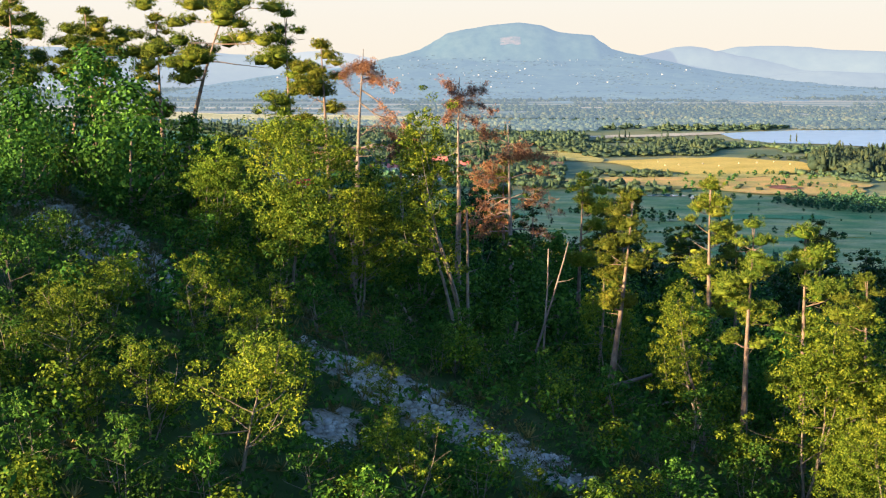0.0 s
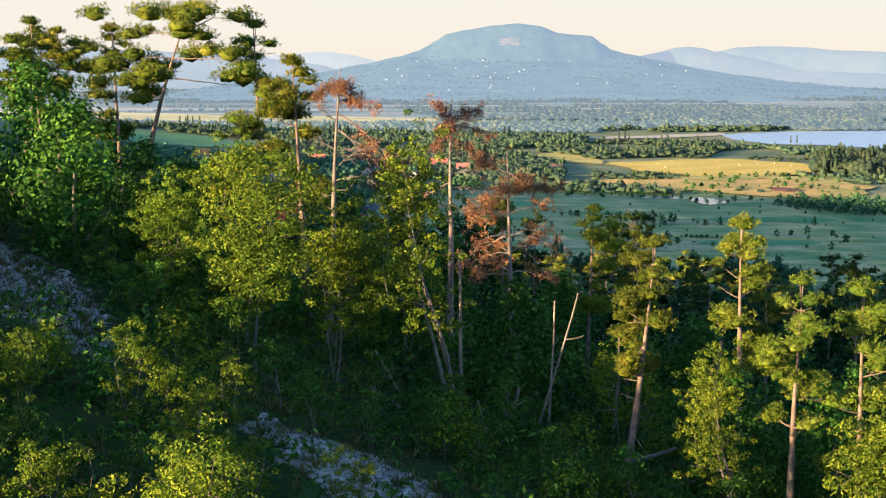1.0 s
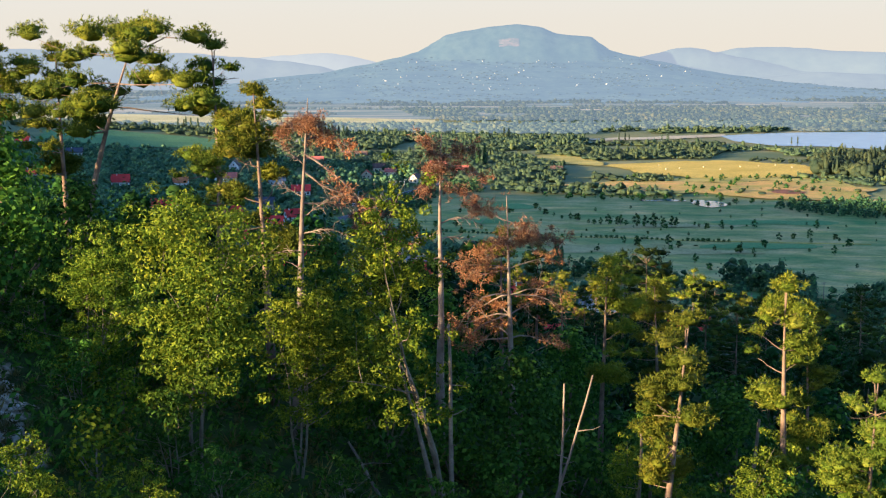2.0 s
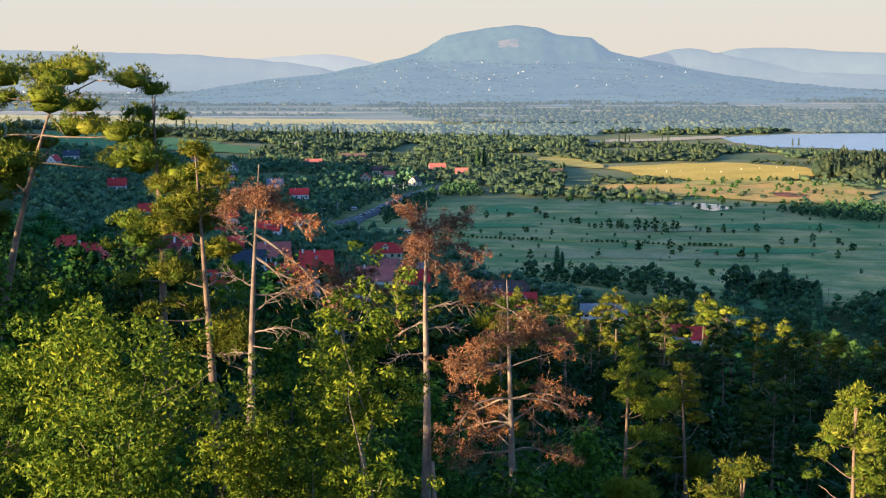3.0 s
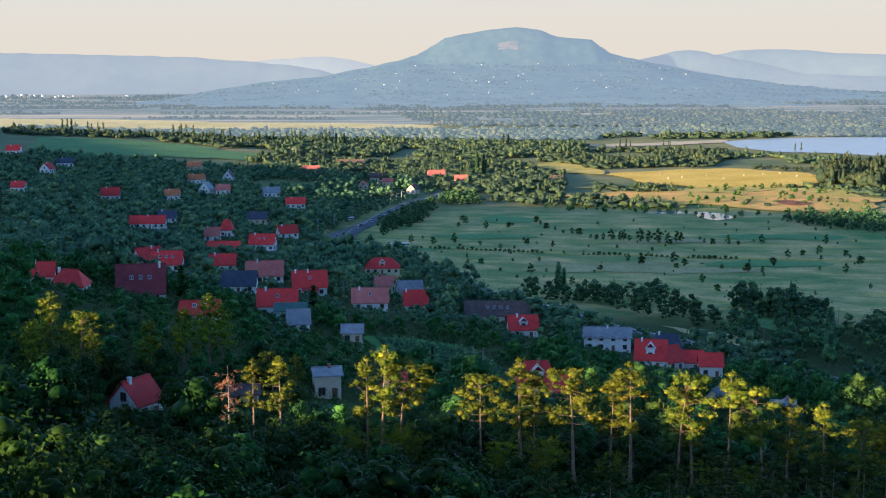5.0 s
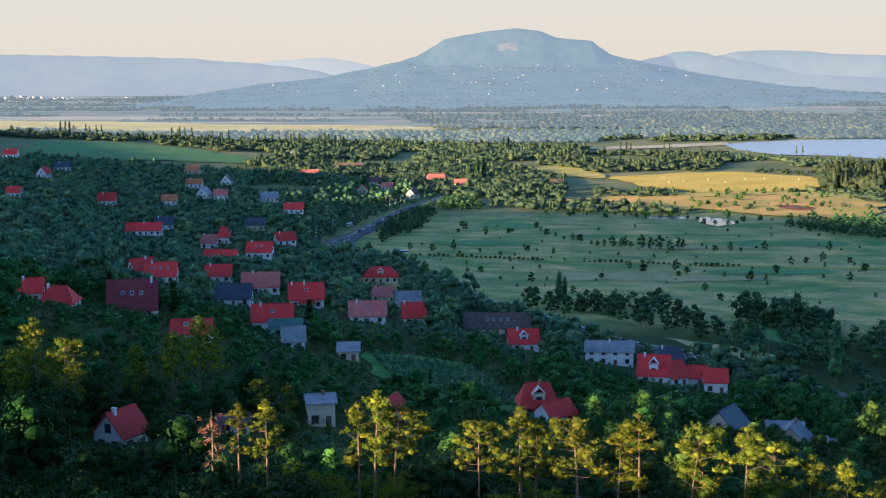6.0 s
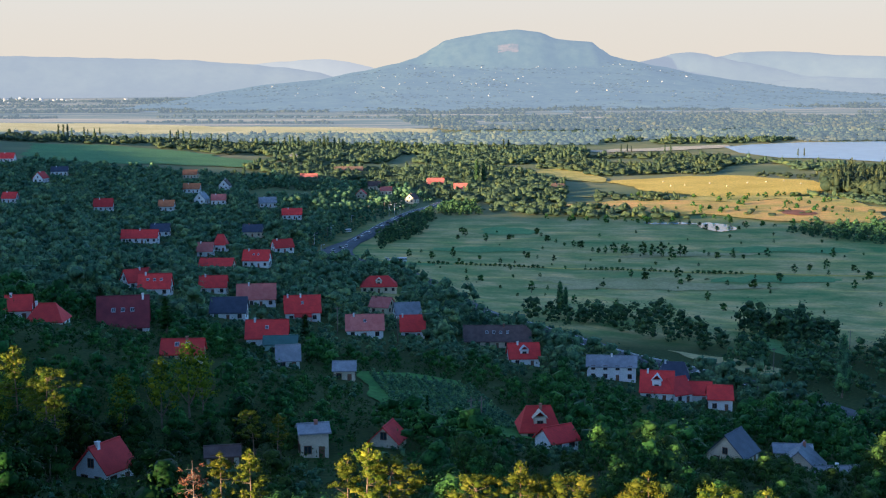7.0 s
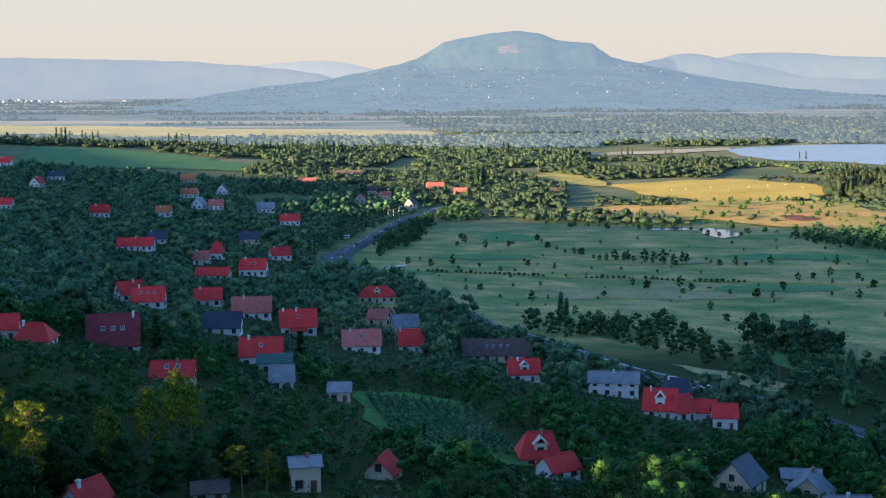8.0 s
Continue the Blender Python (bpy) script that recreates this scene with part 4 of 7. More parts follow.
def crown_meshes(seed, height, width, quads, leaf, mat, trunk=True, lobes=8, column=False, core=0.7, foot=0.28):
    """A tree as seen from a few hundred metres: trunk, and a crown of lobes made of leaf sprays."""
    rng = np.random.default_rng(seed)
    low = height * (0.06 if column else foot)
    cl = []
    for i in range(lobes):
        # lobes wind up the crown, so that none of it stays empty
        w, t = i * 2.4 + rng.uniform(-0.5, 0.5), (i + rng.random()) / lobes
        z = low + (height - low) * (0.12 + 0.76 * t)
        r = width * (0.10 * (1.2 - t) if column else 0.34 * math.sin(math.pi * min(0.95, 0.3 + 0.68 * t)) * rng.uniform(0.55, 1.15))
        cl.append((r * math.cos(w), r * math.sin(w), z, rng.uniform(0.6, 1.25) * (1.1 - 0.5 * t if column else 1)))
    per = quads // lobes
    c = np.repeat(np.array(cl), per, 0)
    d = rng.normal(size=(len(c), 3))
    d /= np.linalg.norm(d, axis=1, keepdims=True)
    rad = width * (0.26 if column else 0.56 / lobes ** 0.36)
    off = d * rad * c[:, 3:4] * np.array([1, 1, 1.6 if column else 0.8]) * rng.uniform(0.74 if core else 0.45, 1.18, (len(c), 1))
    pos = c[:, :3] + off
    heart = pos - np.array([0, 0, low + (height - low) * 0.4])
    heart /= np.linalg.norm(heart, axis=1, keepdims=True) + 1e-9
    v, f = leaf_quads(pos, d * 0.8 + heart * 0.6 + rng.normal(size=d.shape) * (0.22 if core else 0.35) + np.array([0, 0, 0.15]), leaf, leaf * 0.75, rng)
    if core:
        # a dark inner mass under the sprays
        cv, cf = BALL if quads >= 300 else CUBE
        for q in cl:
            n0 = len(v)
            r = rad * q[3] * core * (0.8 if quads >= 300 else 1)
            turn, _ = np.linalg.qr(rng.normal(size=(3, 3)))
            turn *= np.sign(np.linalg.det(turn))
            lump = cv @ turn.T * (1 + 0.17 * rng.normal(size=(len(cv), 1))) * r * np.array([1, 1, 1.6 if column else 0.8]) + np.array(q[:3])
            v, f = np.concatenate([v, lump]), np.concatenate([f, cf + n0])
    crown = mesh_np("crown", v, f, mat, bool(core))
    if not trunk:
        return None, crown
    lines = [limb_line((0, 0, -0.5), (0, 0, 1), height * (0.3 if column else 0.6), 0.018 * height, 0.05, rng, 0.06, 0, 4)]
    for i in range(0 if column else 3):
        w = rng.uniform(0, 6.28)
        lines.append(limb_line((0, 0, low), (math.cos(w) * 0.7, math.sin(w) * 0.7, 1), height * 0.35, 0.01 * height, 0.03, rng, 0.1, 0, 3))
    return mesh_np("trunk", *tubes(lines, 4), M_TWIG), crown


def lump_tree(seed, height, width, sprays, leaf, lobes=2, foot=0.04, point=0.0):
    """A far tree, as arrays: uneven lobes of foliage with leaf sprays standing out from them. point: how far it narrows to its top."""
    rng = np.random.default_rng(seed)
    bv, bf = BALL
    vs, fs, n = [], [], 0
    low = height * foot
    for i in range(lobes):
        t = (i + 0.5) / lobes
        w = i * 2.4 + rng.uniform(0, 1)
        r = width * 0.5 * (1 - point * t) * (1 if lobes == 1 else rng.uniform(0.62, 0.8))
        half = (height - low) * (0.5 if lobes == 1 else rng.uniform(0.34, 0.42))
        mid = np.array([math.cos(w) * (width * 0.5 - r), math.sin(w) * (width * 0.5 - r), low + half + (height - low - 2 * half) * t])
        rough = np.array([0.86 + 0.6 * noise.noise(Vector(p) * 1.6 + Vector((seed * 3.1, i * 7.7, 0))) + 0.22 * noise.noise(Vector(p) * 4 + Vector((seed, i, 5))) for p in bv])
        vs.append(bv * rough[:, None] * np.array([r, r, half]) + mid)
        fs.append(bf + n)
        n += len(bv)
        d = rng.normal(size=(sprays // lobes, 3))
        d[:, 2] = np.abs(d[:, 2]) * 0.9 - 0.15
        d /= np.linalg.norm(d, axis=1, keepdims=True)
        v, f = leaf_quads(mid + d * np.array([r, r, half]) * rng.uniform(0.75, 1.15, (len(d), 1)), d + 0.4 * rng.normal(size=d.shape) + np.array([0, 0, 0.3]), leaf, leaf * 0.8, rng)
        vs.append(v)
        fs.append(f + n)
        n += len(v)
    return np.concatenate(vs), np.concatenate(fs)


def stand(meshes, name, label, category, x, y, size=1.0, turn=0.0, group="", tall=1.0, crown_label="", lean=(0, 0)):
    """Set up a tree or shrub on the ground at x, y."""
    m = pose(x, y, land(x, y), lean[0], lean[1], turn) @ Matrix.Diagonal((size, size, size * tall, 1))
    ob = thing(name, m, label, category, group)
    trunk, crown = meshes
    if trunk:
        part("trunk", trunk, ob)
    part("crown", crown, ob, crown_label)
    return ob


def joined(name, template_list, places, mat, label, category, ground=land):
    """Many plants that nobody could count, as one mesh. places: x, y, size, turn, height stretch."""
    vs, fs, n = [], [], 0
    for k, (x, y, s, w, tall) in enumerate(places):
        tv, tf = template_list[k % len(template_list)]
        c, si = math.cos(w) * s, math.sin(w) * s
        v = np.stack([tv[:, 0] * c - tv[:, 1] * si + x, tv[:, 0] * si + tv[:, 1] * c + y, tv[:, 2] * s * tall + ground(x, y)], 1)
        vs.append(v)
        fs.append(tf + n)
        n += len(v)
    return tagged(new(name, mesh_np(name, np.concatenate(vs), np.concatenate(fs), mat)), label, category, kind="stuff")


def arrays_of(me):
    v = np.zeros(len(me.vertices) * 3, np.float32)
    me.vertices.foreach_get("co", v)
    f = np.zeros(len(me.loops), np.int32)
    me.loops.foreach_get("vertex_index", f)
    return v.reshape(-1, 3), f.reshape(-1, 4)


def scatter(rng, poly, spacing, keep=1.0):
    """Jittered places inside an outline."""
    xs, ys = [p[0] for p in poly], [p[1] for p in poly]
    out = []
    y = min(ys)
    while y < max(ys):
        x = min(xs)
        while x < max(xs):
            px, py = x + rng.uniform(-0.45, 0.45) * spacing, y + rng.uniform(-0.45, 0.45) * spacing
            if rng.random() < keep and inside(poly, px, py):
                out.append((px, py))
            x += spacing
        y += spacing
    return out

# ---------------------------------------------------------------- houses
def box(bm, x0, x1, y0, y1, z0, z1):
    bmesh.ops.create_cube(bm, size=1, matrix=Matrix.Translation(((x0 + x1) / 2, (y0 + y1) / 2, (z0 + z1) / 2)) @ Matrix.Diagonal((x1 - x0, y1 - y0, z1 - z0, 1)))


def slab(bm, quad, thick):
    """A roof plane: four corners, thickened downwards."""
    top = [bm.verts.new(p) for p in quad]
    low = [bm.verts.new((p[0], p[1], p[2] - thick)) for p in quad]
    n = len(quad)
    bm.faces.new(top)
    bm.faces.new(low[::-1])
    for i in range(n):
        bm.faces.new((top[i], low[i], low[(i + 1) % n], top[(i + 1) % n]))


def pane_mesh(w, h):
    bm = bmesh.new()
    box(bm, -w / 2, w / 2, -0.03, 0.03, 0, h)
    return mesh_bm("pane", bm, M_PANE)


def frame_mesh(w, h, mat):
    bm = bmesh.new()
    t = 0.1
    box(bm, -w / 2 - t, -w / 2, -0.09, 0.02, -t, h + t)
    box(bm, w / 2, w / 2 + t, -0.09, 0.02, -t, h + t)
    box(bm, -w / 2, w / 2, -0.09, 0.02, h, h + t)
    box(bm, -w / 2 - 0.06, w / 2 + 0.06, -0.14, 0.02, -t, 0)
    box(bm, -0.04, 0.04, -0.08, 0.0, 0, h)
    return mesh_bm("frame", bm, mat)


PANE, FRAMES = pane_mesh(1.1, 1.25), {"brown": frame_mesh(1.1, 1.25, M_FRAME), "white": frame_mesh(1.1, 1.25, M_WHITE)}
HOUSES = []


def house(x, y, turn, length, width, eave, rise, roof, wall, label, hip=0.0, chimney=(0.2,), skylights=0, windows="brown", dormer=False, sink=0.0, porch=False, lift=0.0):
    """A house with its ridge along its own x axis. turn: degrees; hip: share of the length that the hipped ends take."""
    base = min(land(x + dx, y + dy) for dx in (-3, 3) for dy in (-3, 3)) + lift - sink + 0.5
    HOUSES.append((x, y, length, width))
    ob = thing("house", pose(x, y, base, 0, 0, turn), label, "house", "village houses")
    l, w, o, t = length / 2, width / 2, 0.45, 0.22
    k = rise / w
    bm = bmesh.new()
    box(bm, -l, l, -w, w, -1.5, eave)
    if not hip:
        for sx in (-1, 1):
            a = [bm.verts.new((sx * l, -w, eave)), bm.verts.new((sx * l, w, eave)), bm.verts.new((sx * l, 0, eave + rise))]
            b = [bm.verts.new((sx * (l - 0.3), -w, eave)), bm.verts.new((sx * (l - 0.3), w, eave)), bm.verts.new((sx * (l - 0.3), 0, eave + rise))]
            bm.faces.new(a)
            bm.faces.new(b[::-1])
            for i in range(3):
                bm.faces.new((a[i], b[i], b[(i + 1) % 3], a[(i + 1) % 3]))
    part("wall", mesh_bm("wall", bm, wall), ob)
    ridge = l - hip * length / 2 if hip else l + o
    top, low = eave + rise + t, eave - o * k + t
    for s in (-1, 1):
        bm = bmesh.new()
        slab(bm, [(-l - o, s * (w + o), low), (l + o, s * (w + o), low), (ridge, 0, top), (-ridge, 0, top)], t)
        part("roof", mesh_bm("roof", bm, roof), ob)
        if hip:
            bm = bmesh.new()
            slab(bm, [(s * (l + o), -w - o, low), (s * (l + o), w + o, low), (s * ridge, 0, top)], t)
            part("roof", mesh_bm("roof", bm, roof), ob)
    bm = bmesh.new()
    box(bm, -ridge, ridge, -0.14, 0.14, top - 0.08, top + 0.1)
    part("ridge_cap", mesh_bm("ridge_cap", bm, roof), ob)
    for c in chimney:
        bm = bmesh.new()
        cx, cy = (c - 0.5) * length, -0.1 * w
        box(bm, cx - 0.28, cx + 0.28, cy - 0.28, cy + 0.28, eave + rise * 0.7, top + 0.45)
        box(bm, cx - 0.34, cx + 0.34, cy - 0.34, cy + 0.34, top + 0.45, top + 0.57)
        part("chimney", mesh_bm("chimney", bm, M_WALL if wall is M_WALL else M_BRICK), ob, "plastered chimney")
    slope = math.degrees(math.atan2(rise, w))
    for i in range(skylights):
        sx = (i - (skylights - 1) / 2) * min(2.4, length / (skylights + 1))
        sy = -w * 0.55
        sl = part("skylight", PANE, ob, "roof window", pose(sx, sy, eave + rise * 0.45 + t + 0.05, slope - 90, 0, 0) @ Matrix.Diagonal((0.75, 1, 0.8, 1)))
        part("frame", FRAMES["white"], sl)

    def window(wx, wy, wz, rz, wide=1.0):
        win = part("window", FRAMES[windows], ob, at=pose(wx, wy, wz, 0, 0, rz) @ Matrix.Diagonal((wide, 1, 1, 1)))
        part("pane", PANE, win)

    n = max(2, int(length / 3.2))
    for i in range(n):
        wx = (i + 0.5) * length / n - l
        if i == n // 2:
            bm = bmesh.new()
            box(bm, wx - 0.5, wx + 0.5, -w - 0.07, -w + 0.02, 0, 2.05)
            part("door", mesh_bm("door", bm, M_FRAME), ob)
        else:
            window(wx, -w - 0.01, 0.95, 0)
        if eave > 4.5:
            window(wx, -w - 0.01, 3.6, 0)
    for s in (-1, 1):
        for i in (-1, 1):
            window(s * (l + 0.01), i * w * 0.45, 0.95, 90 * s)
        if not hip and rise > 2.2:
            window(s * (l + 0.01), 0, eave + 0.35, 90 * s, 0.9)
    if dormer:
        bm = bmesh.new()
        dw = 1.3
        box(bm, -dw, dw, -w * 0.75, -w * 0.2, eave + 0.4, eave + rise * 0.62)
        for s in (-1, 1):
            slab(bm, [(s * (dw + 0.3), -w * 0.75 - 0.3, eave + rise * 0.6), (s * (dw + 0.3), 0, eave + rise * 0.6), (0, 0, eave + rise * 0.95), (0, -w * 0.75 - 0.3, eave + rise * 0.95)], 0.12)
        part("dormer", mesh_bm("dormer", bm, wall), ob)
        window(0, -w * 0.75 - 0.02, eave + 0.5, 0)
    if porch:
        bm = bmesh.new()
        slab(bm, [(-l * 0.5, -w - 2.4, 2.2), (l * 0.5, -w - 2.4, 2.2), (l * 0.5, -w, 2.9), (-l * 0.5, -w, 2.9)], 0.15)
        for px in (-l * 0.45, l * 0.45):
            box(bm, px - 0.08, px + 0.08, -w - 2.25, -w - 2.1, -0.8, 2.2)
        part("porch", mesh_bm("porch", bm, roof), ob)
    return ob


RED, WHITE = M_ROOF_RED, M_WALL
#     x     y    turn  len  wid eave rise
house(-80, 408, 10, 12.6, 9.4, 5.6, 7.0, M_ROOF_MAROON, WHITE, "white house with a steep maroon tiled roof", chimney=(0.9,), skylights=3, lift=-4.2)
house(-112, 566, 35, 10, 8, 3, 4, RED, WHITE, "white gabled house with a red tiled roof", chimney=(0.6,))
house(-99.5, 540, 2, 11, 8, 3, 4.4, RED, WHITE, "white house with red roof and roof windows", skylights=3)
house(-55.4, 359.7, 3, 9, 6, 2.4, 2.6, RED, M_WALL_CREAM, "low house with a long red roof", skylights=2, chimney=(0.6,))
house(-94.1, 389, 0, 8.5, 8, 3, 3.6, RED, WHITE, "house with a red hipped roof", hip=0.5, lift=-2.0)
house(-102, 392, 10, 6, 6, 3, 3, RED, WHITE, "small house with a red roof")
house(-167, 821, 2, 20, 9, 3, 4, RED, WHITE, "long house with red roof and white chimney", chimney=(0.5,))
house(-166, 872, 5, 11, 9, 3, 4, M_ROOF_NAVY, WHITE, "house with a dark blue grey roof")
house(-119.3, 806, 0, 7, 8, 4, 5, RED, WHITE, "narrow house with a steep red roof", hip=0.5, chimney=())
house(-122, 773, 0, 8, 8, 3, 4, M_ROOF_FADED, WHITE, "house with a faded pink roof")
house(-90.8, 742, -4, 13, 9, 3.6, 4.6, RED, WHITE, "white house with a bright red roof", skylights=2)
house(-87.7, 826, 25, 11, 8, 3, 4, RED, WHITE, "white gabled house under a red roof")
house(-106, 712, -5, 16, 8, 2.8, 3, RED, M_WALL_CREAM, "low house with a long red roof among trees")
house(-83.5, 568, 3, 10, 8, 3, 3.6, RED, WHITE, "house with a red roof sunk among trees")
house(-64, 543, 6, 13.4, 9, 3, 4.6, M_ROOF_FADED, WHITE, "white house with a faded red tiled roof", chimney=(0.3,))
house(-65, 487, 2, 11, 9, 2.8, 4, M_ROOF_NAVY, WHITE, "house with a dark blue roof", chimney=())
house(-44.4, 512, 8, 11.6, 9, 3.4, 4.8, RED, WHITE, "white house with a steep red tiled roof", chimney=(0.45, 0.08), skylights=1, porch=True)
house(-45.1, 426, 4, 11, 8.5, 3.4, 4.0, RED, WHITE, "white house with red roof and white chimney", chimney=(0.2,), skylights=1)
house(-40.1, 414, 4, 8.5, 5, 3.2, 1.6, M_ROOF_TEAL, M_WALL_TEAL, "pale green extension with a green metal roof", chimney=())
house(-35, 386, 8, 5.4, 5.5, 2.6, 3, M_ROOF_GREY, WHITE, "small white house with a grey roof", chimney=())
house(-20.8, 380, 2, 5.0, 4.4, 3.0, 1.6, M_ROOF_GREY, M_WALL_CREAM, "garden shed with a pale grey roof", chimney=())
house(-26, 672, 2, 16, 11, 3, 3.8, RED, M_WALL_CREAM, "wide bungalow with a red hipped roof", hip=0.45, chimney=(), dormer=True)
house(-21.3, 597, -20, 8, 8, 3, 3.2, M_ROOF_FADED, M_WALL_CREAM, "house with a faded roof and pale gable")
house(-11, 580, 12, 9.6, 8, 3, 3.8, M_ROOF_GREY, WHITE, "house with a blue grey roof", chimney=())
house(-22, 487, 4, 11.6, 8, 3, 4, M_ROOF_FADED, WHITE, "white house with a dull red roof", skylights=1)
house(-7.4, 514.5, 3, 8, 8, 3, 4.4, RED, WHITE, "house with a red roof and white chimney", chimney=(0.08,))
house(21.9, 528, -2, 23, 10, 2.8, 4.4, M_ROOF_BROWN, M_WALL_CREAM, "long building with a brown tiled roof", skylights=4, chimney=(0.6,))
house(28.2, 481, 4, 9.4, 8, 3, 3.8, RED, WHITE, "house with a red roof and a gabled dormer", dormer=True, chimney=(0.3,))
house(55.5, 476, -8, 15, 7.5, 4.6, 2.6, M_ROOF_GREY, WHITE, "long white building with a grey roof", chimney=(0.5,))
house(64.7, 444, -12, 9, 9, 3, 5, RED, WHITE, "house with a steep red roof and round window", dormer=True)
house(70, 443, 30, 6, 7, 3, 4, RED, WHITE, "red roofed wing with a white gable", chimney=())
house(76.2, 447, -6, 9, 7, 2.8, 2.8, RED, WHITE, "low wing with a long red roof", chimney=())
house(81.4, 437.6, -6, 6.6, 7, 3.6, 3, RED, WHITE, "white wing with a red roof", chimney=())
house(74.9, 475.5, -8, 9, 9, 3, 3.8, M_ROOF_NAVY, WHITE, "house with a dark blue grey roof", hip=0.3)
house(22.5, 334, 3, 8, 8, 2.8, 4, RED, M_WALL_CREAM, "house with a red half-hipped roof and arched dormer", hip=0.35, chimney=(0.55,), dormer=True)
house(24.7, 315, 32, 6.2, 5.6, 5, 2.2, RED, WHITE, "small white house with a red roof", chimney=(), lift=-2.2)
house(63, 334.5, 55, 8, 8, 2.6, 4, M_ROOF_NAVY, M_WALL_CREAM, "house with a dark grey slate roof", chimney=())
house(78.6, 339.7, 68, 8.6, 9, 2.6, 4, M_ROOF_GREY, M_WALL_CREAM, "cream gabled house with a grey roof", chimney=(0.7,), lift=-1.6)
house(77.7, 311, 0, 8, 6, 3.4, 2.4, M_ROOF_GREY, WHITE, "white house with a grey slate roof", chimney=(0.5,), lift=-2.4)
house(80, 352, -8, 8, 5, 2.6, 1.2, M_ROOF_GREY, WHITE, "low white outbuilding with a grey roof", chimney=())
house(-18.8, 279.5, 12, 4.6, 4.4, 4.4, 0.9, M_ROOF_GREY, M_WALL_CREAM, "small cream house with a grey roof", chimney=(0.6,))
house(-6.9, 293.5, 75, 5.5, 5, 3.8, 2.4, RED, M_WALL_CREAM, "house with a dark red roof among trees", chimney=(), lift=-2.2)
house(-47.5, 256, 62, 6, 5.8, 3.2, 3.2, RED, WHITE, "white gabled house with an orange red roof", chimney=(0.2,), lift=-1.4)
house(-32, 268, 10, 5, 4, 2, 1, M_ROOF_BROWN, M_WALL_CREAM, "old shed with a brown roof", chimney=())
#  the far end of the village
for n, (x, y, turn, length, rise, roof) in enumerate([(-236, 1018, 8, 13, 5, RED), (-197.5, 1048, 0, 11, 4, M_ROOF_ORANGE), (-105.4, 1039, 5, 14, 4, RED), (-184.3, 1118, 80, 11, 5, M_ROOF_GREY), (-171, 1118, 5, 11, 4, M_ROOF_FADED), (-133, 1117, 15, 13, 4, M_ROOF_GREY),
        (-207, 1202, 0, 14, 4, M_ROOF_ORANGE), (-340, 1224, 80, 12, 5, RED), (-346, 1304, 5, 15, 4, M_ROOF_NAVY), (-308, 1038, 0, 10, 4, RED), (-432, 1427, 0, 14, 5, RED), (-187, 1251, 85, 10, 5, M_ROOF_BROWN)]):
    house(x, y, turn, length, 9, 3.4, rise, roof, WHITE, ("white house with a red roof" if roof is RED else "white village house with a tiled roof"), chimney=(0.3,))
for n, (x, y, turn, length, rise, roof) in enumerate([(-67, 1238, 90, 8, 4, RED), (-47, 1276, 5, 10, 3, M_ROOF_FADED), (-22, 1192, 60, 8, 4, M_ROOF_BROWN), (-126, 1380, 0, 16, 4, M_ROOF_FADED), (-96, 1506, 0, 30, 4, M_ROOF_BROWN),
        (-3, 1352, 10, 16, 5, M_ROOF_FADED), (109, 1303, 0, 11, 3, M_ROOF_BROWN), (-235, 1348, 0, 13, 4, M_ROOF_ORANGE), (-115, 904, 0, 12, 4, M_ROOF_NAVY), (-60, 1330, 8, 12, 4, M_ROOF_BROWN), (20, 1300, 0, 12, 4, M_ROOF_FADED)]):
    house(x, y, turn, length, 9, 3.4, rise, roof, M_WALL_CREAM, "cream village house with a tiled roof", chimney=(0.3,))
house(-173, 1680, 0, 9, 8, 4.5, 2.4, M_ROOF_GREY, M_WALL_CREAM, "tall white villa with a grey hipped roof", hip=0.6, chimney=())

# ---------------------------------------------------------------- near hillside
rng = np.random.default_rng(7)
PINE = {
    "tall": pine_meshes(11, 11, 3.4, 0.52, 1900, 10, 0.15, 0.024, (0.02, 0)),
    "round": pine_meshes(12, 10, 4.4, 0.5, 2200, 10, 0.15, 0.024, (-0.02, 0.02), umbrella=0.5),
    "flat": pine_meshes(13, 10.5, 6.6, 0.66, 3000, 10, 0.15, 0.024, (0.12, 0), umbrella=0.8),
    "leaning": pine_meshes(14, 8.2, 2.6, 0.5, 1700, 10, 0.14, 0.023, (0.16, 0)),
    "young": pine_meshes(15, 8, 2.8, 0.4, 1700, 10, 0.14, 0.023),
}
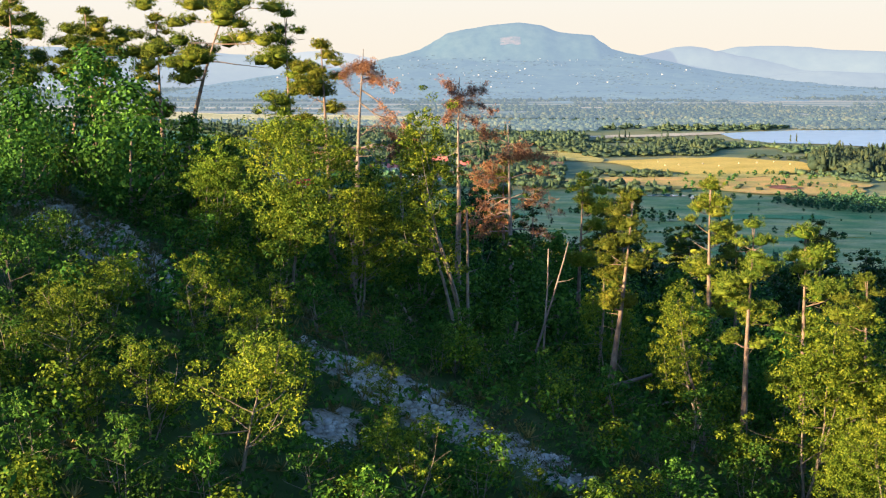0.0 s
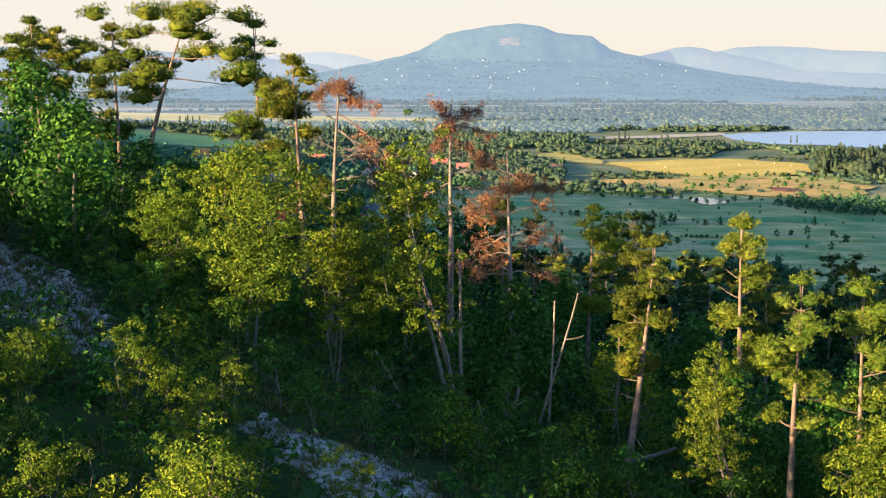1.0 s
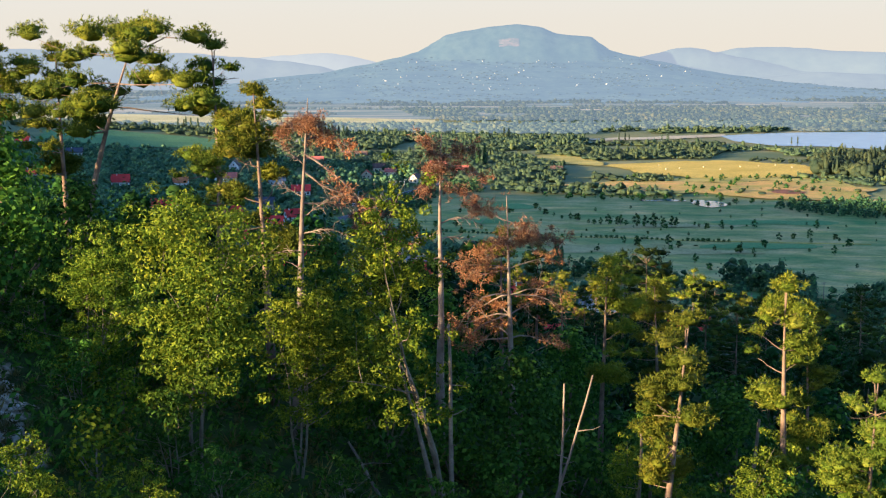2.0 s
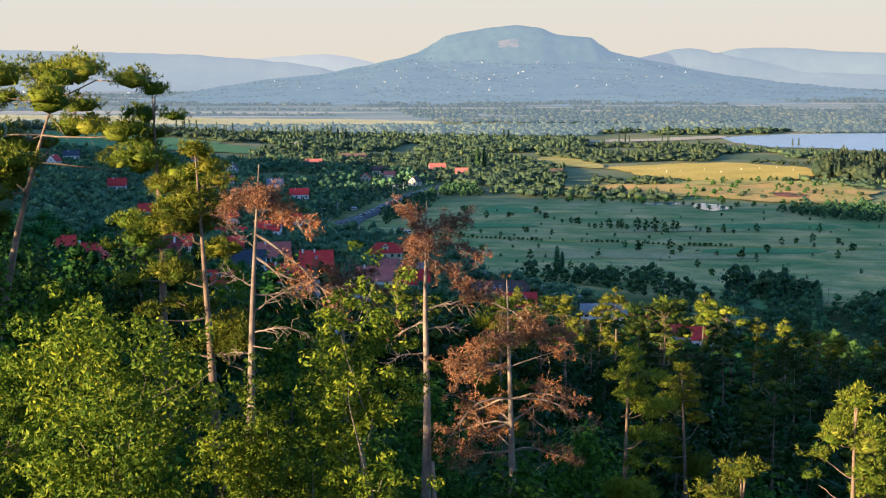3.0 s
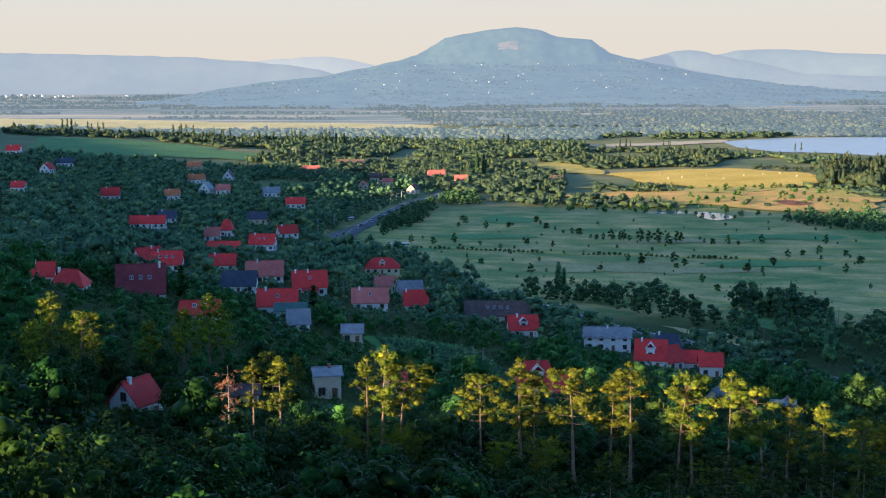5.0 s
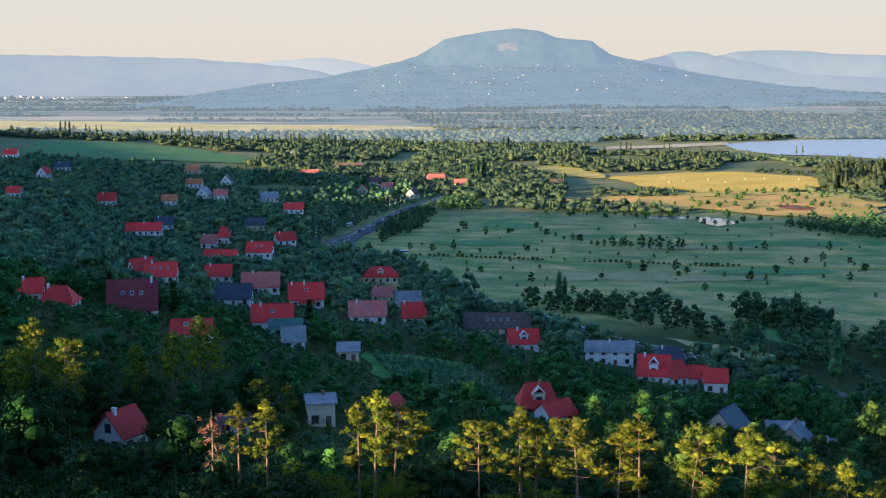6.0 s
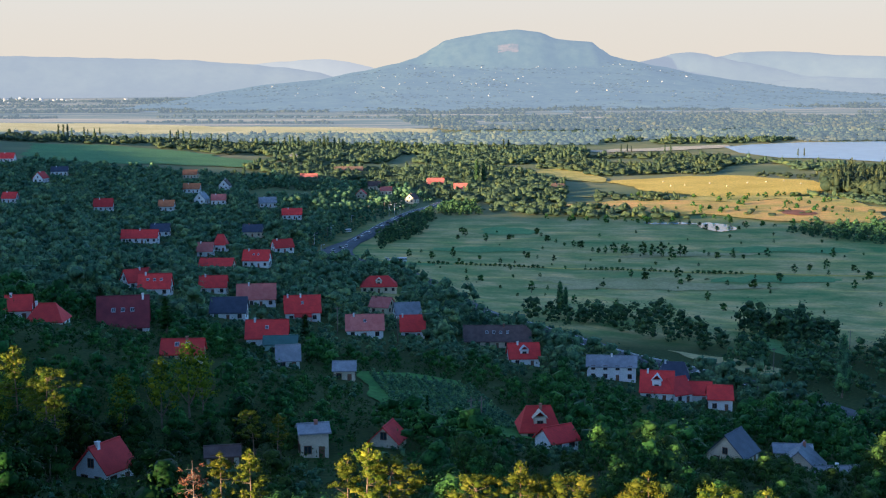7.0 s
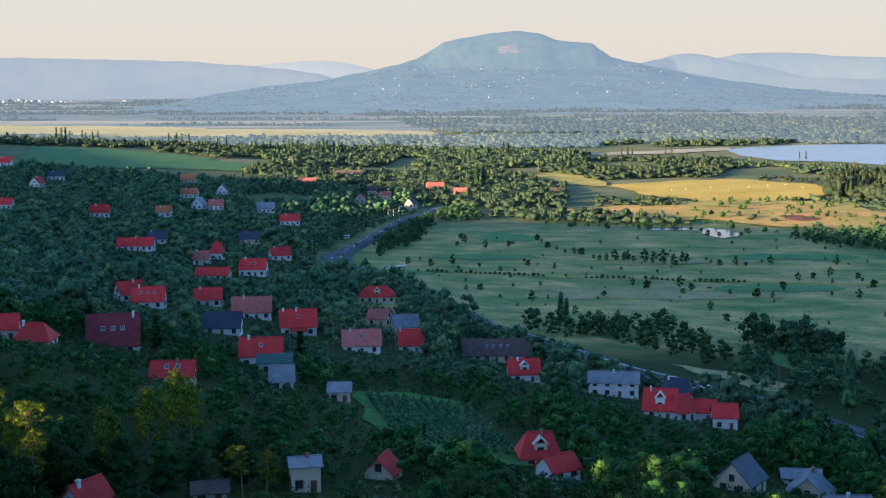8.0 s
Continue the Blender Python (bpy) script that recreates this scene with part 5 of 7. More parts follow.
DEAD = {
    "a": snag_meshes(21, 9.9, [(8.3, -8, -0.35, 2.7, 0.25, 0.55), (7.8, 4, -0.5, 2.5, 0.1, 0.4), (8.0, 170, 0.8, 0.8, 0, 0.1), (8.9, 20, 0.1, 1.3, 0.2, 0.6), (9.2, 190, 0.3, 0.8, 0.2, 0.7), (9.4, -60, 0.3, 0.7, 0.1, 0.7), (8.7, 80, 0.1, 1.2, 0.3, 0.6),
                           (6.5, 8, 0.5, 1.5, 0.9, 0.0), (6.0, -10, 0.15, 1.4, 0.2, 0.0), (7.1, 185, 0.1, 0.7, 0.2, 0.0), (6.9, 30, -0.1, 1.6, 0.3, 0.12), (5.5, 150, 0.1, 0.9, 0.3, 0.0)],
                     [(9.85, 0.05, 0, 0.34, 130), (9.4, -0.25, 0, 0.28, 80), (9.2, 0.35, 0, 0.34, 90)], (0.03, 0)),
    "b": snag_meshes(22, 10.2, [(9.7, 175, 0.2, 0.9, 0.2, 0.7), (9.6, 5, 0.25, 1.0, 0.1, 0.7), (9.2, -10, -0.1, 1.4, 0.2, 0.6), (8.9, 160, -0.4, 0.9, 0.1, 0.5), (8.8, 10, -0.7, 1.3, 0.1, 0.6), (9.1, 90, 0.1, 1.0, 0.2, 0.6), (9.3, -80, 0.1, 0.8, 0.2, 0.6),
                           (7.3, 8, 0.4, 1.5, 0.8, 0.0), (6.8, 20, 0.2, 1.2, 0.5, 0.0), (7.0, 175, -0.1, 1.1, 0.2, 0.05), (6.2, 200, 0.0, 1.0, 0.2, 0.0)],
                     [(10.2, 0, 0, 0.3, 110), (9.0, -0.15, 0, 0.34, 120), (9.75, 0.65, 0, 0.22, 50)]),
    "c": pine_meshes(23, 9.1, 4.4, 0.52, 2200, 9, 0.14, 0.016, dead=True),
}
P_GREEN = "tall green pine with a bare lower trunk on the slope"
P_GOLD = "sunlit pine with golden green needles on the slope"
P_DEAD = "dying pine with rust brown needles and bleached limbs"
for kind, x, y, h, turn, label in [
        ("tall", -7.1, 63, 11.1, 20, P_GREEN), ("round", -4.7, 58.5, 10.2, 75, P_GREEN), ("flat", -12.7, 64, 11.0, 0, P_GREEN), ("round", -14.3, 70, 9.6, 140, P_GREEN),
        ("flat", -20.8, 75, 8.9, 60, P_GREEN), ("round", -18.6, 75, 9.2, 200, P_GREEN), ("flat", -23.6, 76, 9.2, 250, P_GREEN), ("round", -21.4, 69, 9.4, 30, P_GREEN), ("round", -17.2, 68, 8.8, 100, P_GREEN), ("tall", -26, 72, 10.4, 60, P_GREEN), ("leaning", 5.9, 48.6, 7.8, 0, P_GOLD),
        ("young", 10.9, 55, 8.9, 90, P_GOLD), ("tall", 10.2, 45, 8.3, 200, P_GOLD), ("young", 12.3, 45.4, 8.5, 30, P_GOLD), ("round", 14.3, 45, 7.6, 120, P_GOLD),
        ("round", 6.0, 60, 7.6, 300, P_GREEN), ("young", 3.0, 68, 7.0, 160, P_GREEN), ("tall", 13.5, 62, 6.8, 10, P_GREEN), ("round", 9.0, 66, 6.8, 45, P_GREEN)]:
    base_h = {"tall": 11, "round": 10, "flat": 10.5, "leaning": 8.2, "young": 8}[kind]
    stand(PINE[kind], "pine_tree", label, "pine tree", x, y, h / base_h, turn, "pines on the near slope")
for kind, x, y, h, turn in [("a", -3.75, 55.8, 10.3, 0), ("b", 0.65, 59.0, 10.3, 0), ("c", 3.0, 58.6, 9.3, 60), ("b", -2.0, 66, 7.2, 20)]:
    stand(DEAD[kind], "dead_pine", P_DEAD, "dead pine", x, y, 1.0, turn, "dying pines", h / {"a": 9.9, "b": 10.2, "c": 9.1}[kind], "rust brown dead needles")

# bare poles, stumps and fallen trunks
for x, y, h, lx, ly, r in [(3.85, 51.5, 5.2, 0.0, 0, 0.05), (3.2, 51.2, 5.6, 0.28, 0, 0.05), (2.3, 50.2, 2.3, 0.2, 0, 0.10), (1.9, 50.8, 1.6, -0.3, 0, 0.07), (1.0, 52, 6, 0.01, 0, 0.08), (-0.6, 52, 2.6, -0.55, 0.1, 0.07), (6.0, 52.5, 4.6, 0.15, 0, 0.07), (10.4, 57, 4.6, 0.05, 0, 0.09)]:
    r2 = np.random.default_rng(int(abs(x * 100) + y))
    lines = [limb_line((0, 0, -0.4), (lx, ly, 1), h, r, r * 0.5, r2, 0.06, 0, 7)]
    for k in (3, 4, 5):
        w = r2.uniform(0, 6.28)
        lines.append(limb_line(lines[0][k][0], (math.cos(w), math.sin(w), 0.2), r2.uniform(0.3, 1.0), 0.02, 0.006, r2, 0.3, 0, 3))
    ob = new("dead_tree", mesh_np("dead_tree", *tubes(lines, 6), M_DEADWOOD, True))
    ob.location = (x, y, land(x, y))
    tagged(ob, "bare bleached standing trunk", "dead tree", "dead trees")
for x, y, length, w, r in [(5.5, 49.5, 2.6, 25, 0.1), (-1.0, 50.5, 2.4, 120, 0.08), (7.5, 50.0, 2.2, 10, 0.07)]:
    r2 = np.random.default_rng(int(x * 10 + 500))
    d = (math.cos(radians(w)), math.sin(radians(w)), 0.18)
    ob = new("fallen_tree", mesh_np("fallen_tree", *tubes([limb_line((0, 0, 0.1), d, length, r, r * 0.6, r2, 0.06, 0, 6)], 6), M_DEADWOOD, True))
    ob.location = (x, y, land(x, y))
    tagged(ob, "bleached fallen trunk on the slope", "fallen tree", "dead trees")

LEAFY = {
    "ash": leafy_meshes(31, 7.0, 6.6, 1.2, 420, 46, 0.115, M_LEAF, 2, radius=0.24),
    "thin": leafy_meshes(32, 7.5, 4.0, 3.0, 330, 46, 0.10, M_LEAF, 3, radius=0.27),
    "wide": leafy_meshes(33, 6.2, 6.0, 0.9, 380, 46, 0.115, M_LEAF, 3, radius=0.23),
    "dark": crown_meshes(34, 6.5, 5.2, 3000, 0.2, M_LEAF_DARK, lobes=30, foot=0.06, core=0),
    "shrub": leafy_meshes(35, 3.0, 3.4, 0.2, 140, 40, 0.09, M_LEAF, 3, radius=0.28),
    "bush": leafy_meshes(36, 2.2, 3.0, 0.1, 66, 22, 0.14, M_LEAF_DARK, 3),
    "small": leafy_meshes(37, 3.6, 4.2, 1.3, 180, 44, 0.085, M_LEAF, 1, radius=0.27),
}
SIZE = {"ash": 7.0, "thin": 7.5, "wide": 6.2, "dark": 6.5, "shrub": 3.0, "bush": 2.2, "small": 3.6}
L_ASH = "broad ash tree with sunlit yellow green leaves"
L_DARK = "shaded dark green broadleaf tree on the slope"
L_SHRUB = "sunlit yellow green shrub on the stony slope"
L_BUSH = "dark green bush on the stony slope"
for kind, x, y, h, turn, label in [
        ("ash", -5.6, 50, 7.2, 0, L_ASH), ("thin", 0.7, 52, 8.8, 40, "slender sunlit tree with loose yellow green leaves"), ("wide", -3.2, 52, 5.2, 80, L_ASH), ("wide", -9.4, 53.5, 4.4, 10, L_DARK),
        ("dark", -13.3, 58, 6.6, 0, L_DARK), ("dark", -11.2, 60, 5.6, 50, L_DARK), ("dark", -9.8, 62, 5.2, 110, L_DARK), ("dark", -15.7, 62, 7.6, 200, L_DARK), ("dark", -16.4, 53, 5.2, 20, L_DARK), ("dark", -18.5, 58, 6.6, 90, L_DARK),
        ("dark", -7.0, 57, 4.0, 170, L_DARK), ("dark", -0.9, 56, 5.0, 260, L_DARK), ("dark", 3.0, 56, 5.0, 30, L_DARK), ("dark", 7.0, 55, 4.6, 300, L_DARK), ("thin", 6.4, 52, 3.8, 120, "slender tree with few sunlit leaves"),
        ("wide", 11.4, 42, 5.8, 0, L_ASH), ("wide", 14.2, 41.5, 5.6, 130, L_ASH), ("thin", 9.0, 45.6, 5.6, 30, L_ASH), ("ash", 13.4, 39.5, 4.8, 220, L_ASH),
        ("dark", 5.2, 63, 5.0, 15, L_DARK), ("dark", 10.5, 60, 5.0, 100, L_DARK), ("dark", 15.5, 56, 5.0, 190, L_DARK), ("dark", 17, 49, 5.2, 280, L_DARK), ("dark", 0.6, 63, 5.2, 33, L_DARK), ("dark", -3.6, 64, 5.6, 77, L_DARK), ("dark", 19, 62, 5.4, 10, L_DARK),
        ("dark", 9.6, 50, 4.6, 0, L_DARK), ("dark", 13.0, 51, 5.0, 70, L_DARK)]:
    stand(LEAFY[kind], "broadleaf_tree", label, "tree", x, y, h / SIZE[kind], turn, "trees on the near slope")
for kind, x, y, h, turn in [
        ("small", -5.4, 34.2, 4.2, 0), ("small", -10.4, 35.6, 3.2, 60), ("shrub", -7.6, 41.6, 2.4, 0), ("shrub", -1.8, 40.1, 1.8, 40), ("shrub", -0.8, 36.0, 2.4, 80), ("shrub", 2.6, 38.1, 1.2, 10), ("shrub", -9.3, 35.3, 1.5, 0),
        ("shrub", -7.8, 35.7, 2.5, 130), ("shrub", -10.1, 41.0, 2.0, 200), ("shrub", -5.3, 42.7, 2.0, 10), ("shrub", -5.9, 40.6, 2.2, 50), ("shrub", -11.3, 39.2, 1.7, 20), ("shrub", -4.4, 39.7, 1.7, 90)]:
    stand(LEAFY[kind], "shrub", L_SHRUB, "shrub", x, y, h / SIZE[kind], turn, "shrubs on the near slope")
for kind, x, y, h, turn in [
        ("bush", -12.1, 44.1, 1.7, 0), ("bush", -9.8, 31.9, 2.0, 0), ("bush", -7.7, 32.3, 2.0, 70), ("bush", -3.3, 34.6, 1.8, 20), ("bush", 1.1, 37.4, 1.8, 100), ("bush", -12.9, 40.8, 2.0, 40), ("bush", -0.2, 39.8, 0.9, 0), ("bush", -11.7, 36.2, 2, 300),
        ("bush", -3.1, 44.6, 1.5, 0), ("bush", -1.6, 45.6, 1.5, 50), ("bush", -0.1, 46.2, 1.5, 90), ("bush", 1.4, 46, 1.5, 130), ("bush", 3.1, 46, 1.5, 170), ("bush", 4.2, 44.6, 1.5, 210), ("bush", 2.4, 49.2, 1.8, 250), ("bush", 6.9, 41.5, 1.3, 10),
        ("bush", -4.2, 46.2, 1.8, 30), ("bush", -5.7, 48.1, 2.2, 60), ("bush", -9.0, 51.5, 1.8, 80), ("bush", -8.2, 53.6, 1.9, 110), ("bush", -11.9, 56, 1.8, 160), ("bush", 6.0, 45.5, 1.8, 0), ("bush", 8.0, 43.5, 2.0, 190), ("bush", -1.5, 48.5, 1.8, 30), ("bush", 0.8, 49, 1.8, 60),
        ("bush", -5.8, 33.2, 1.8, 60), ("bush", -1.5, 33.8, 1.8, 10), ("bush", -8.8, 38.6, 1.5, 0), ("bush", -7.0, 38.8, 1.4, 90), ("bush", -14, 37.5, 2.2, 0), ("bush", -13.2, 34, 2.2, 140), ("bush", 4.6, 36.8, 1.6, 0), ("bush", 7.2, 38.6, 1.8, 0), ("bush", 9.5, 41, 1.8, 80)]:
    stand(LEAFY[kind], "bush", L_BUSH, "bush", x, y, h / SIZE[kind], turn, "bushes on the near slope")

FILL = crown_meshes(61, 3.4, 3.6, 460, 0.23, M_LEAF_DARK, lobes=14, foot=0.06, core=0), crown_meshes(64, 3.4, 3.6, 460, 0.23, M_LEAF_DARK, lobes=14, foot=0.06, core=0)
GLADE = crown_meshes(65, 3.4, 3.8, 560, 0.22, M_LEAF, lobes=14, foot=0.05, core=0), FILL[0], crown_meshes(66, 3.4, 3.8, 560, 0.22, M_LEAF, lobes=14, foot=0.05, core=0)
for k, (x, y, h) in enumerate([(-19, 60, 3.4), (-16.5, 59.5, 3.0), (-14, 60.5, 3.4), (-12, 58.6, 2.8), (-10.2, 59, 3.2), (-8.2, 56.5, 3.0), (-17.5, 55.5, 2.4), (-6, 55.5, 3.0), (-4, 58, 3.0), (-1.6, 57.5, 2.8), (1, 55.5, 2.8), (2.6, 53.5, 2.4),
        (4.8, 56, 3.0), (6.6, 58, 3.2), (8.4, 54, 2.6), (8.6, 62, 3.4), (11.4, 52, 2.8), (12.6, 58, 3.4), (15, 52, 3.0), (15.6, 61, 3.4), (-0.5, 60.5, 3.2), (3.4, 64, 3.4), (6.2, 68, 3.6), (11.5, 67, 3.6), (16, 68, 3.6), (-6.5, 61, 3), (-9.5, 65, 3.4), (-2.6, 68, 3.4)]):
    stand(FILL[k % 2], "bush", "dense dark green bush under the trees", "bush", x, y, h / 3.4, 77 * k, "bushes under the trees")
k = 0
for x, y in scatter(rng, [(-20, 30), (4, 30), (9, 36), (14, 44), (17, 54), (8, 54), (2, 50), (-6, 49), (-9, 58), (-22, 60)], 2.0, 0.8):
    if any(gravel_amount(x + dx, y + dy) for dx in (-0.7, 0, 0.7) for dy in (-0.8, 0, 1.0)):
        continue
    stand(GLADE[k % 3], "bush", "low leafy green bush on the stony slope", "bush", x, y, rng.uniform(0.28, 0.6), rng.uniform(0, 360), "low bushes on the near slope")
    k += 1

# stones and dry grass on the bare strips
bm = bmesh.new()
bmesh.ops.create_icosphere(bm, subdivisions=1, radius=0.5)
for vtx in bm.verts:
    vtx.co *= 1 + 0.35 * noise.noise(vtx.co * 2.3)
    vtx.co.z *= 0.6
stone = bpy.data.meshes.new("stone")
bm.to_mesh(stone)
bm.free()
sv = np.array([v.co[:] for v in stone.vertices])
sf = np.array([p.vertices[:] for p in stone.polygons])
vs, fs, n = [], [], 0
for g in GRAVEL:
    for x, y in scatter(rng, g, 0.15 if g[0][1] < 100 else 0.6, 0.9):
        if noise.noise((x * 0.55, y * 0.55, 21)) > 0.28:
            continue
        s = (0.07 + 0.3 * rng.random() ** 4) * (1 if y < 100 else 2.2)
        w = rng.uniform(0, 6.28)
        c, si = math.cos(w) * s, math.sin(w) * s
        vs.append(np.stack([sv[:, 0] * c - sv[:, 1] * si + x, sv[:, 0] * si + sv[:, 1] * c + y, sv[:, 2] * s + land(x, y) + 0.15 * s], 1))
        fs.append(sf + n)
        n += len(sv)
tagged(new("rubble", mesh_np("rubble", np.concatenate(vs), np.concatenate(fs), M_STONE)), "loose pale limestone rubble on the slope", "rubble", kind="stuff")
HILL = [(-20, 30), (12, 30), (16, 58), (-20, 62)]
tuft_v, tuft_f = needle_tufts(np.zeros((5, 3)) + rng.normal(size=(5, 3)) * np.array([0.12, 0.12, 0.0]), np.tile([0, 0, 1.6], (5, 1)), 7, 0.4, 0.05, rng)
joined("grass", [(tuft_v, tuft_f)], [(x, y, rng.uniform(0.5, 1.2), rng.uniform(0, 6), 1) for x, y in scatter(rng, HILL, 0.7, 0.55)], M_GRASS, "dry brown grass tufts between the stones", "grass")

HEATH = []
for i in range(4):
    r2 = np.random.default_rng(330 + i)
    HEATH.append(clump_cloud(np.c_[r2.normal(size=(6, 3)) * np.array([0.28, 0.28, 0.05]) + np.array([0, 0, 0.16]), np.ones(6)], 16, 0.2, 0.07, r2, 0.6))
joined("heath", HEATH, [(x, y, rng.uniform(0.5, 1.5), rng.uniform(0, 6), 1) for g in GRAVEL[:3] for x, y in scatter(rng, g, 0.62, 0.9) if noise.noise((x * 0.55, y * 0.55, 21)) > 0.0 or rng.random() < 0.25]
       + [(x, y, rng.uniform(0.6, 1.7), rng.uniform(0, 6), 1) for x, y in scatter(rng, [(-1, 43.6), (4, 43), (9, 39), (6, 36.5), (3.5, 38.6)], 0.7, 0.8)], M_HEATH, "low brown and grey green heath on the stones", "heath")

UNDER = []
for i in range(4):
    r2 = np.random.default_rng(300 + i)
    UNDER.append(clump_cloud(np.c_[r2.normal(size=(5, 3)) * np.array([0.3, 0.3, 0.1]) + np.array([0, 0, 0.3]), np.ones(5)], 14, 0.34, 0.14, r2))
joined("undergrowth", UNDER, [(x, y, rng.uniform(0.8, 2.0), rng.uniform(0, 6), 1) for x, y in scatter(rng, [(-22, 29), (14, 30), (18, 66), (-24, 70)], 1.12, 0.85)
                              if not gravel_amount(x, y) or rng.random() < 0.22], M_LEAF_DARK, "low dark green undergrowth on the slope", "undergrowth")

# ---------------------------------------------------------------- the wooded slope below
COVER = []
for i in range(4):
    r2 = np.random.default_rng(360 + i)
    COVER.append(clump_cloud(np.c_[r2.normal(size=(4, 3)) * np.array([0.6, 0.6, 0.15]) + np.array([0, 0, 0.5]), np.ones(4)], 9, 0.6, 0.42, r2))
joined("undergrowth", COVER, [(x, y, rng.uniform(0.8, 1.9), rng.uniform(0, 6), 1) for x, y in scatter(rng, [(-30, 66), (30, 62), (62, 100), (66, 175), (12, 200), (-60, 215), (-60, 150)], 2.3, 0.92) if not gravel_amount(x, y)],
       M_SHADED, "low dark green growth covering the shaded slope", "undergrowth")
MID = {"a": pine_meshes(41, 12, 4.6, 0.5, 620, 7, 0.24, 0.05, (0.03, 0), umbrella=0.5, sides=4, steps=3), "b": pine_meshes(42, 12, 4.2, 0.55, 560, 7, 0.24, 0.05, (0, 0.02), sides=4, steps=3), "c": pine_meshes(43, 11, 5.0, 0.6, 620, 7, 0.24, 0.05, (-0.04, 0), umbrella=0.8, sides=4, steps=3)}
MID_H = {"a": 12, "b": 12, "c": 11}
for k, (x, y, top) in enumerate([(-4.5, 181, 68.5), (-6.1, 182, 66.9), (-2.6, 183, 67), (-16, 188, 65.8), (-19.2, 190, 65.1), (5.8, 180, 65.7), (9.8, 176, 68.2), (11.2, 177, 66.5), (15, 173, 68.2), (18.2, 171, 67.5), (20, 169, 69.1), (24.1, 167, 68.8), (25.8, 168, 67.4), (28.2, 163, 69.5),
        (31.2, 162, 68.6), (33.5, 163, 67), (36, 160, 67.3), (38.5, 158, 66.8), (40.8, 157, 66.3), (44, 156, 66), (-58, 262, 58), (-64, 269, 60), (-53, 250, 57), (-26.3, 264, 51), (-22.8, 263, 50.2)]):
    kind = "abc"[k % 3]
    stand(MID[kind], "pine_tree", "tall pine with a sunlit crown on the lower slope", "pine tree", x, y, (top - land(x, y)) / MID_H[kind], 47 * k, "pines on the lower slope")
SHADY = [pine_meshes(45, 12, 5.0, 0.4, 420, 6, 0.3, 0.065, umbrella=0.4, sides=3, steps=3, needles=M_SHADED_NEEDLE), pine_meshes(46, 12, 5.4, 0.5, 420, 6, 0.3, 0.065, umbrella=0.8, sides=3, steps=3, needles=M_SHADED_NEEDLE)]
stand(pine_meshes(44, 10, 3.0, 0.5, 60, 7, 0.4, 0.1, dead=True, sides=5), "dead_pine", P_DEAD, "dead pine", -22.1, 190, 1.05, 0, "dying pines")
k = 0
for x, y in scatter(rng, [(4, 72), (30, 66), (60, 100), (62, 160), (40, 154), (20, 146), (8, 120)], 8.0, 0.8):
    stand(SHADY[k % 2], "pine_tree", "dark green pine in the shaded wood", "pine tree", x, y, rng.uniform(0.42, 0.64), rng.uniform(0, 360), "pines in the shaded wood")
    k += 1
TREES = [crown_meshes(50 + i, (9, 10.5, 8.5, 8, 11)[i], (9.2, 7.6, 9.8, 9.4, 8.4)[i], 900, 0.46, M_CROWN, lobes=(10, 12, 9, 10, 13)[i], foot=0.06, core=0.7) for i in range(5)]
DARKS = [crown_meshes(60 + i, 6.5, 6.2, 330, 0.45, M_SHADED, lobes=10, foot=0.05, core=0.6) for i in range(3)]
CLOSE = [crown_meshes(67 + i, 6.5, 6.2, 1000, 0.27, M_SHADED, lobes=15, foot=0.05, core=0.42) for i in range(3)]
k, slope_rest = 0, []
for x, y in sorted(scatter(rng, [(6, 70), (30, 64), (60, 100), (66, 150), (44, 152), (12, 122)], 4.9, 0.95) + scatter(rng, [(-32, 80), (4, 72), (10, 120), (44, 150), (60, 175), (10, 196), (-50, 210), (-60, 150)], 5.2, 0.92), key=lambda p: p[1]):
    if gravel_amount(x, y) or gravel_amount(x, y + 3):
        continue
    size = rng.uniform(0.5, 1.1) * (0.82 if y > 96 else 0.9) * (0.6 if abs(y - 174 + 0.55 * x) < 9 and x > -8 or x < -20 and y > 165 else 0.75 if x > 6 and y < 152 else 1)
    if k < 290:
        stand((CLOSE if y < 108 else DARKS)[k % 3], "small_tree", "dark green broadleaf tree on the shaded slope", "tree", x, y, size, rng.uniform(0, 360), "trees on the shaded slope")
    else:
        slope_rest.append((x, y, size, rng.uniform(0, 6.28), rng.uniform(0.9, 1.1)))
    k += 1
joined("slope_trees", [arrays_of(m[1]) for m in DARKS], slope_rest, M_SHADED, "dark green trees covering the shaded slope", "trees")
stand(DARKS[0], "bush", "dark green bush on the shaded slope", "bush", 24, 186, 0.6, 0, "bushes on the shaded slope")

# ---------------------------------------------------------------- village gardens
VILLAGE = [(-62, 196), (10, 196), (60, 176), (110, 250), (125, 330), (112, 440), (92, 478), (60, 528), (30, 590), (4, 680), (-20, 745), (-50, 775), (-66, 840), (-64, 920), (-52, 1010), (-30, 1090), (-12, 1160),
           (0, 1215), (-60, 1330), (-200, 1345), (-420, 1400), (-420, 1180), (-330, 1060), (-250, 830), (-190, 620), (-140, 440), (-100, 300)]
CLEAR = [poly for name, poly, mat, label, category in FIELDS if name in ("lawn", "grass_field")]


LOW_PLOT = [(-16, 312), (14, 300), (32, 318), (20, 420), (-22, 420)]


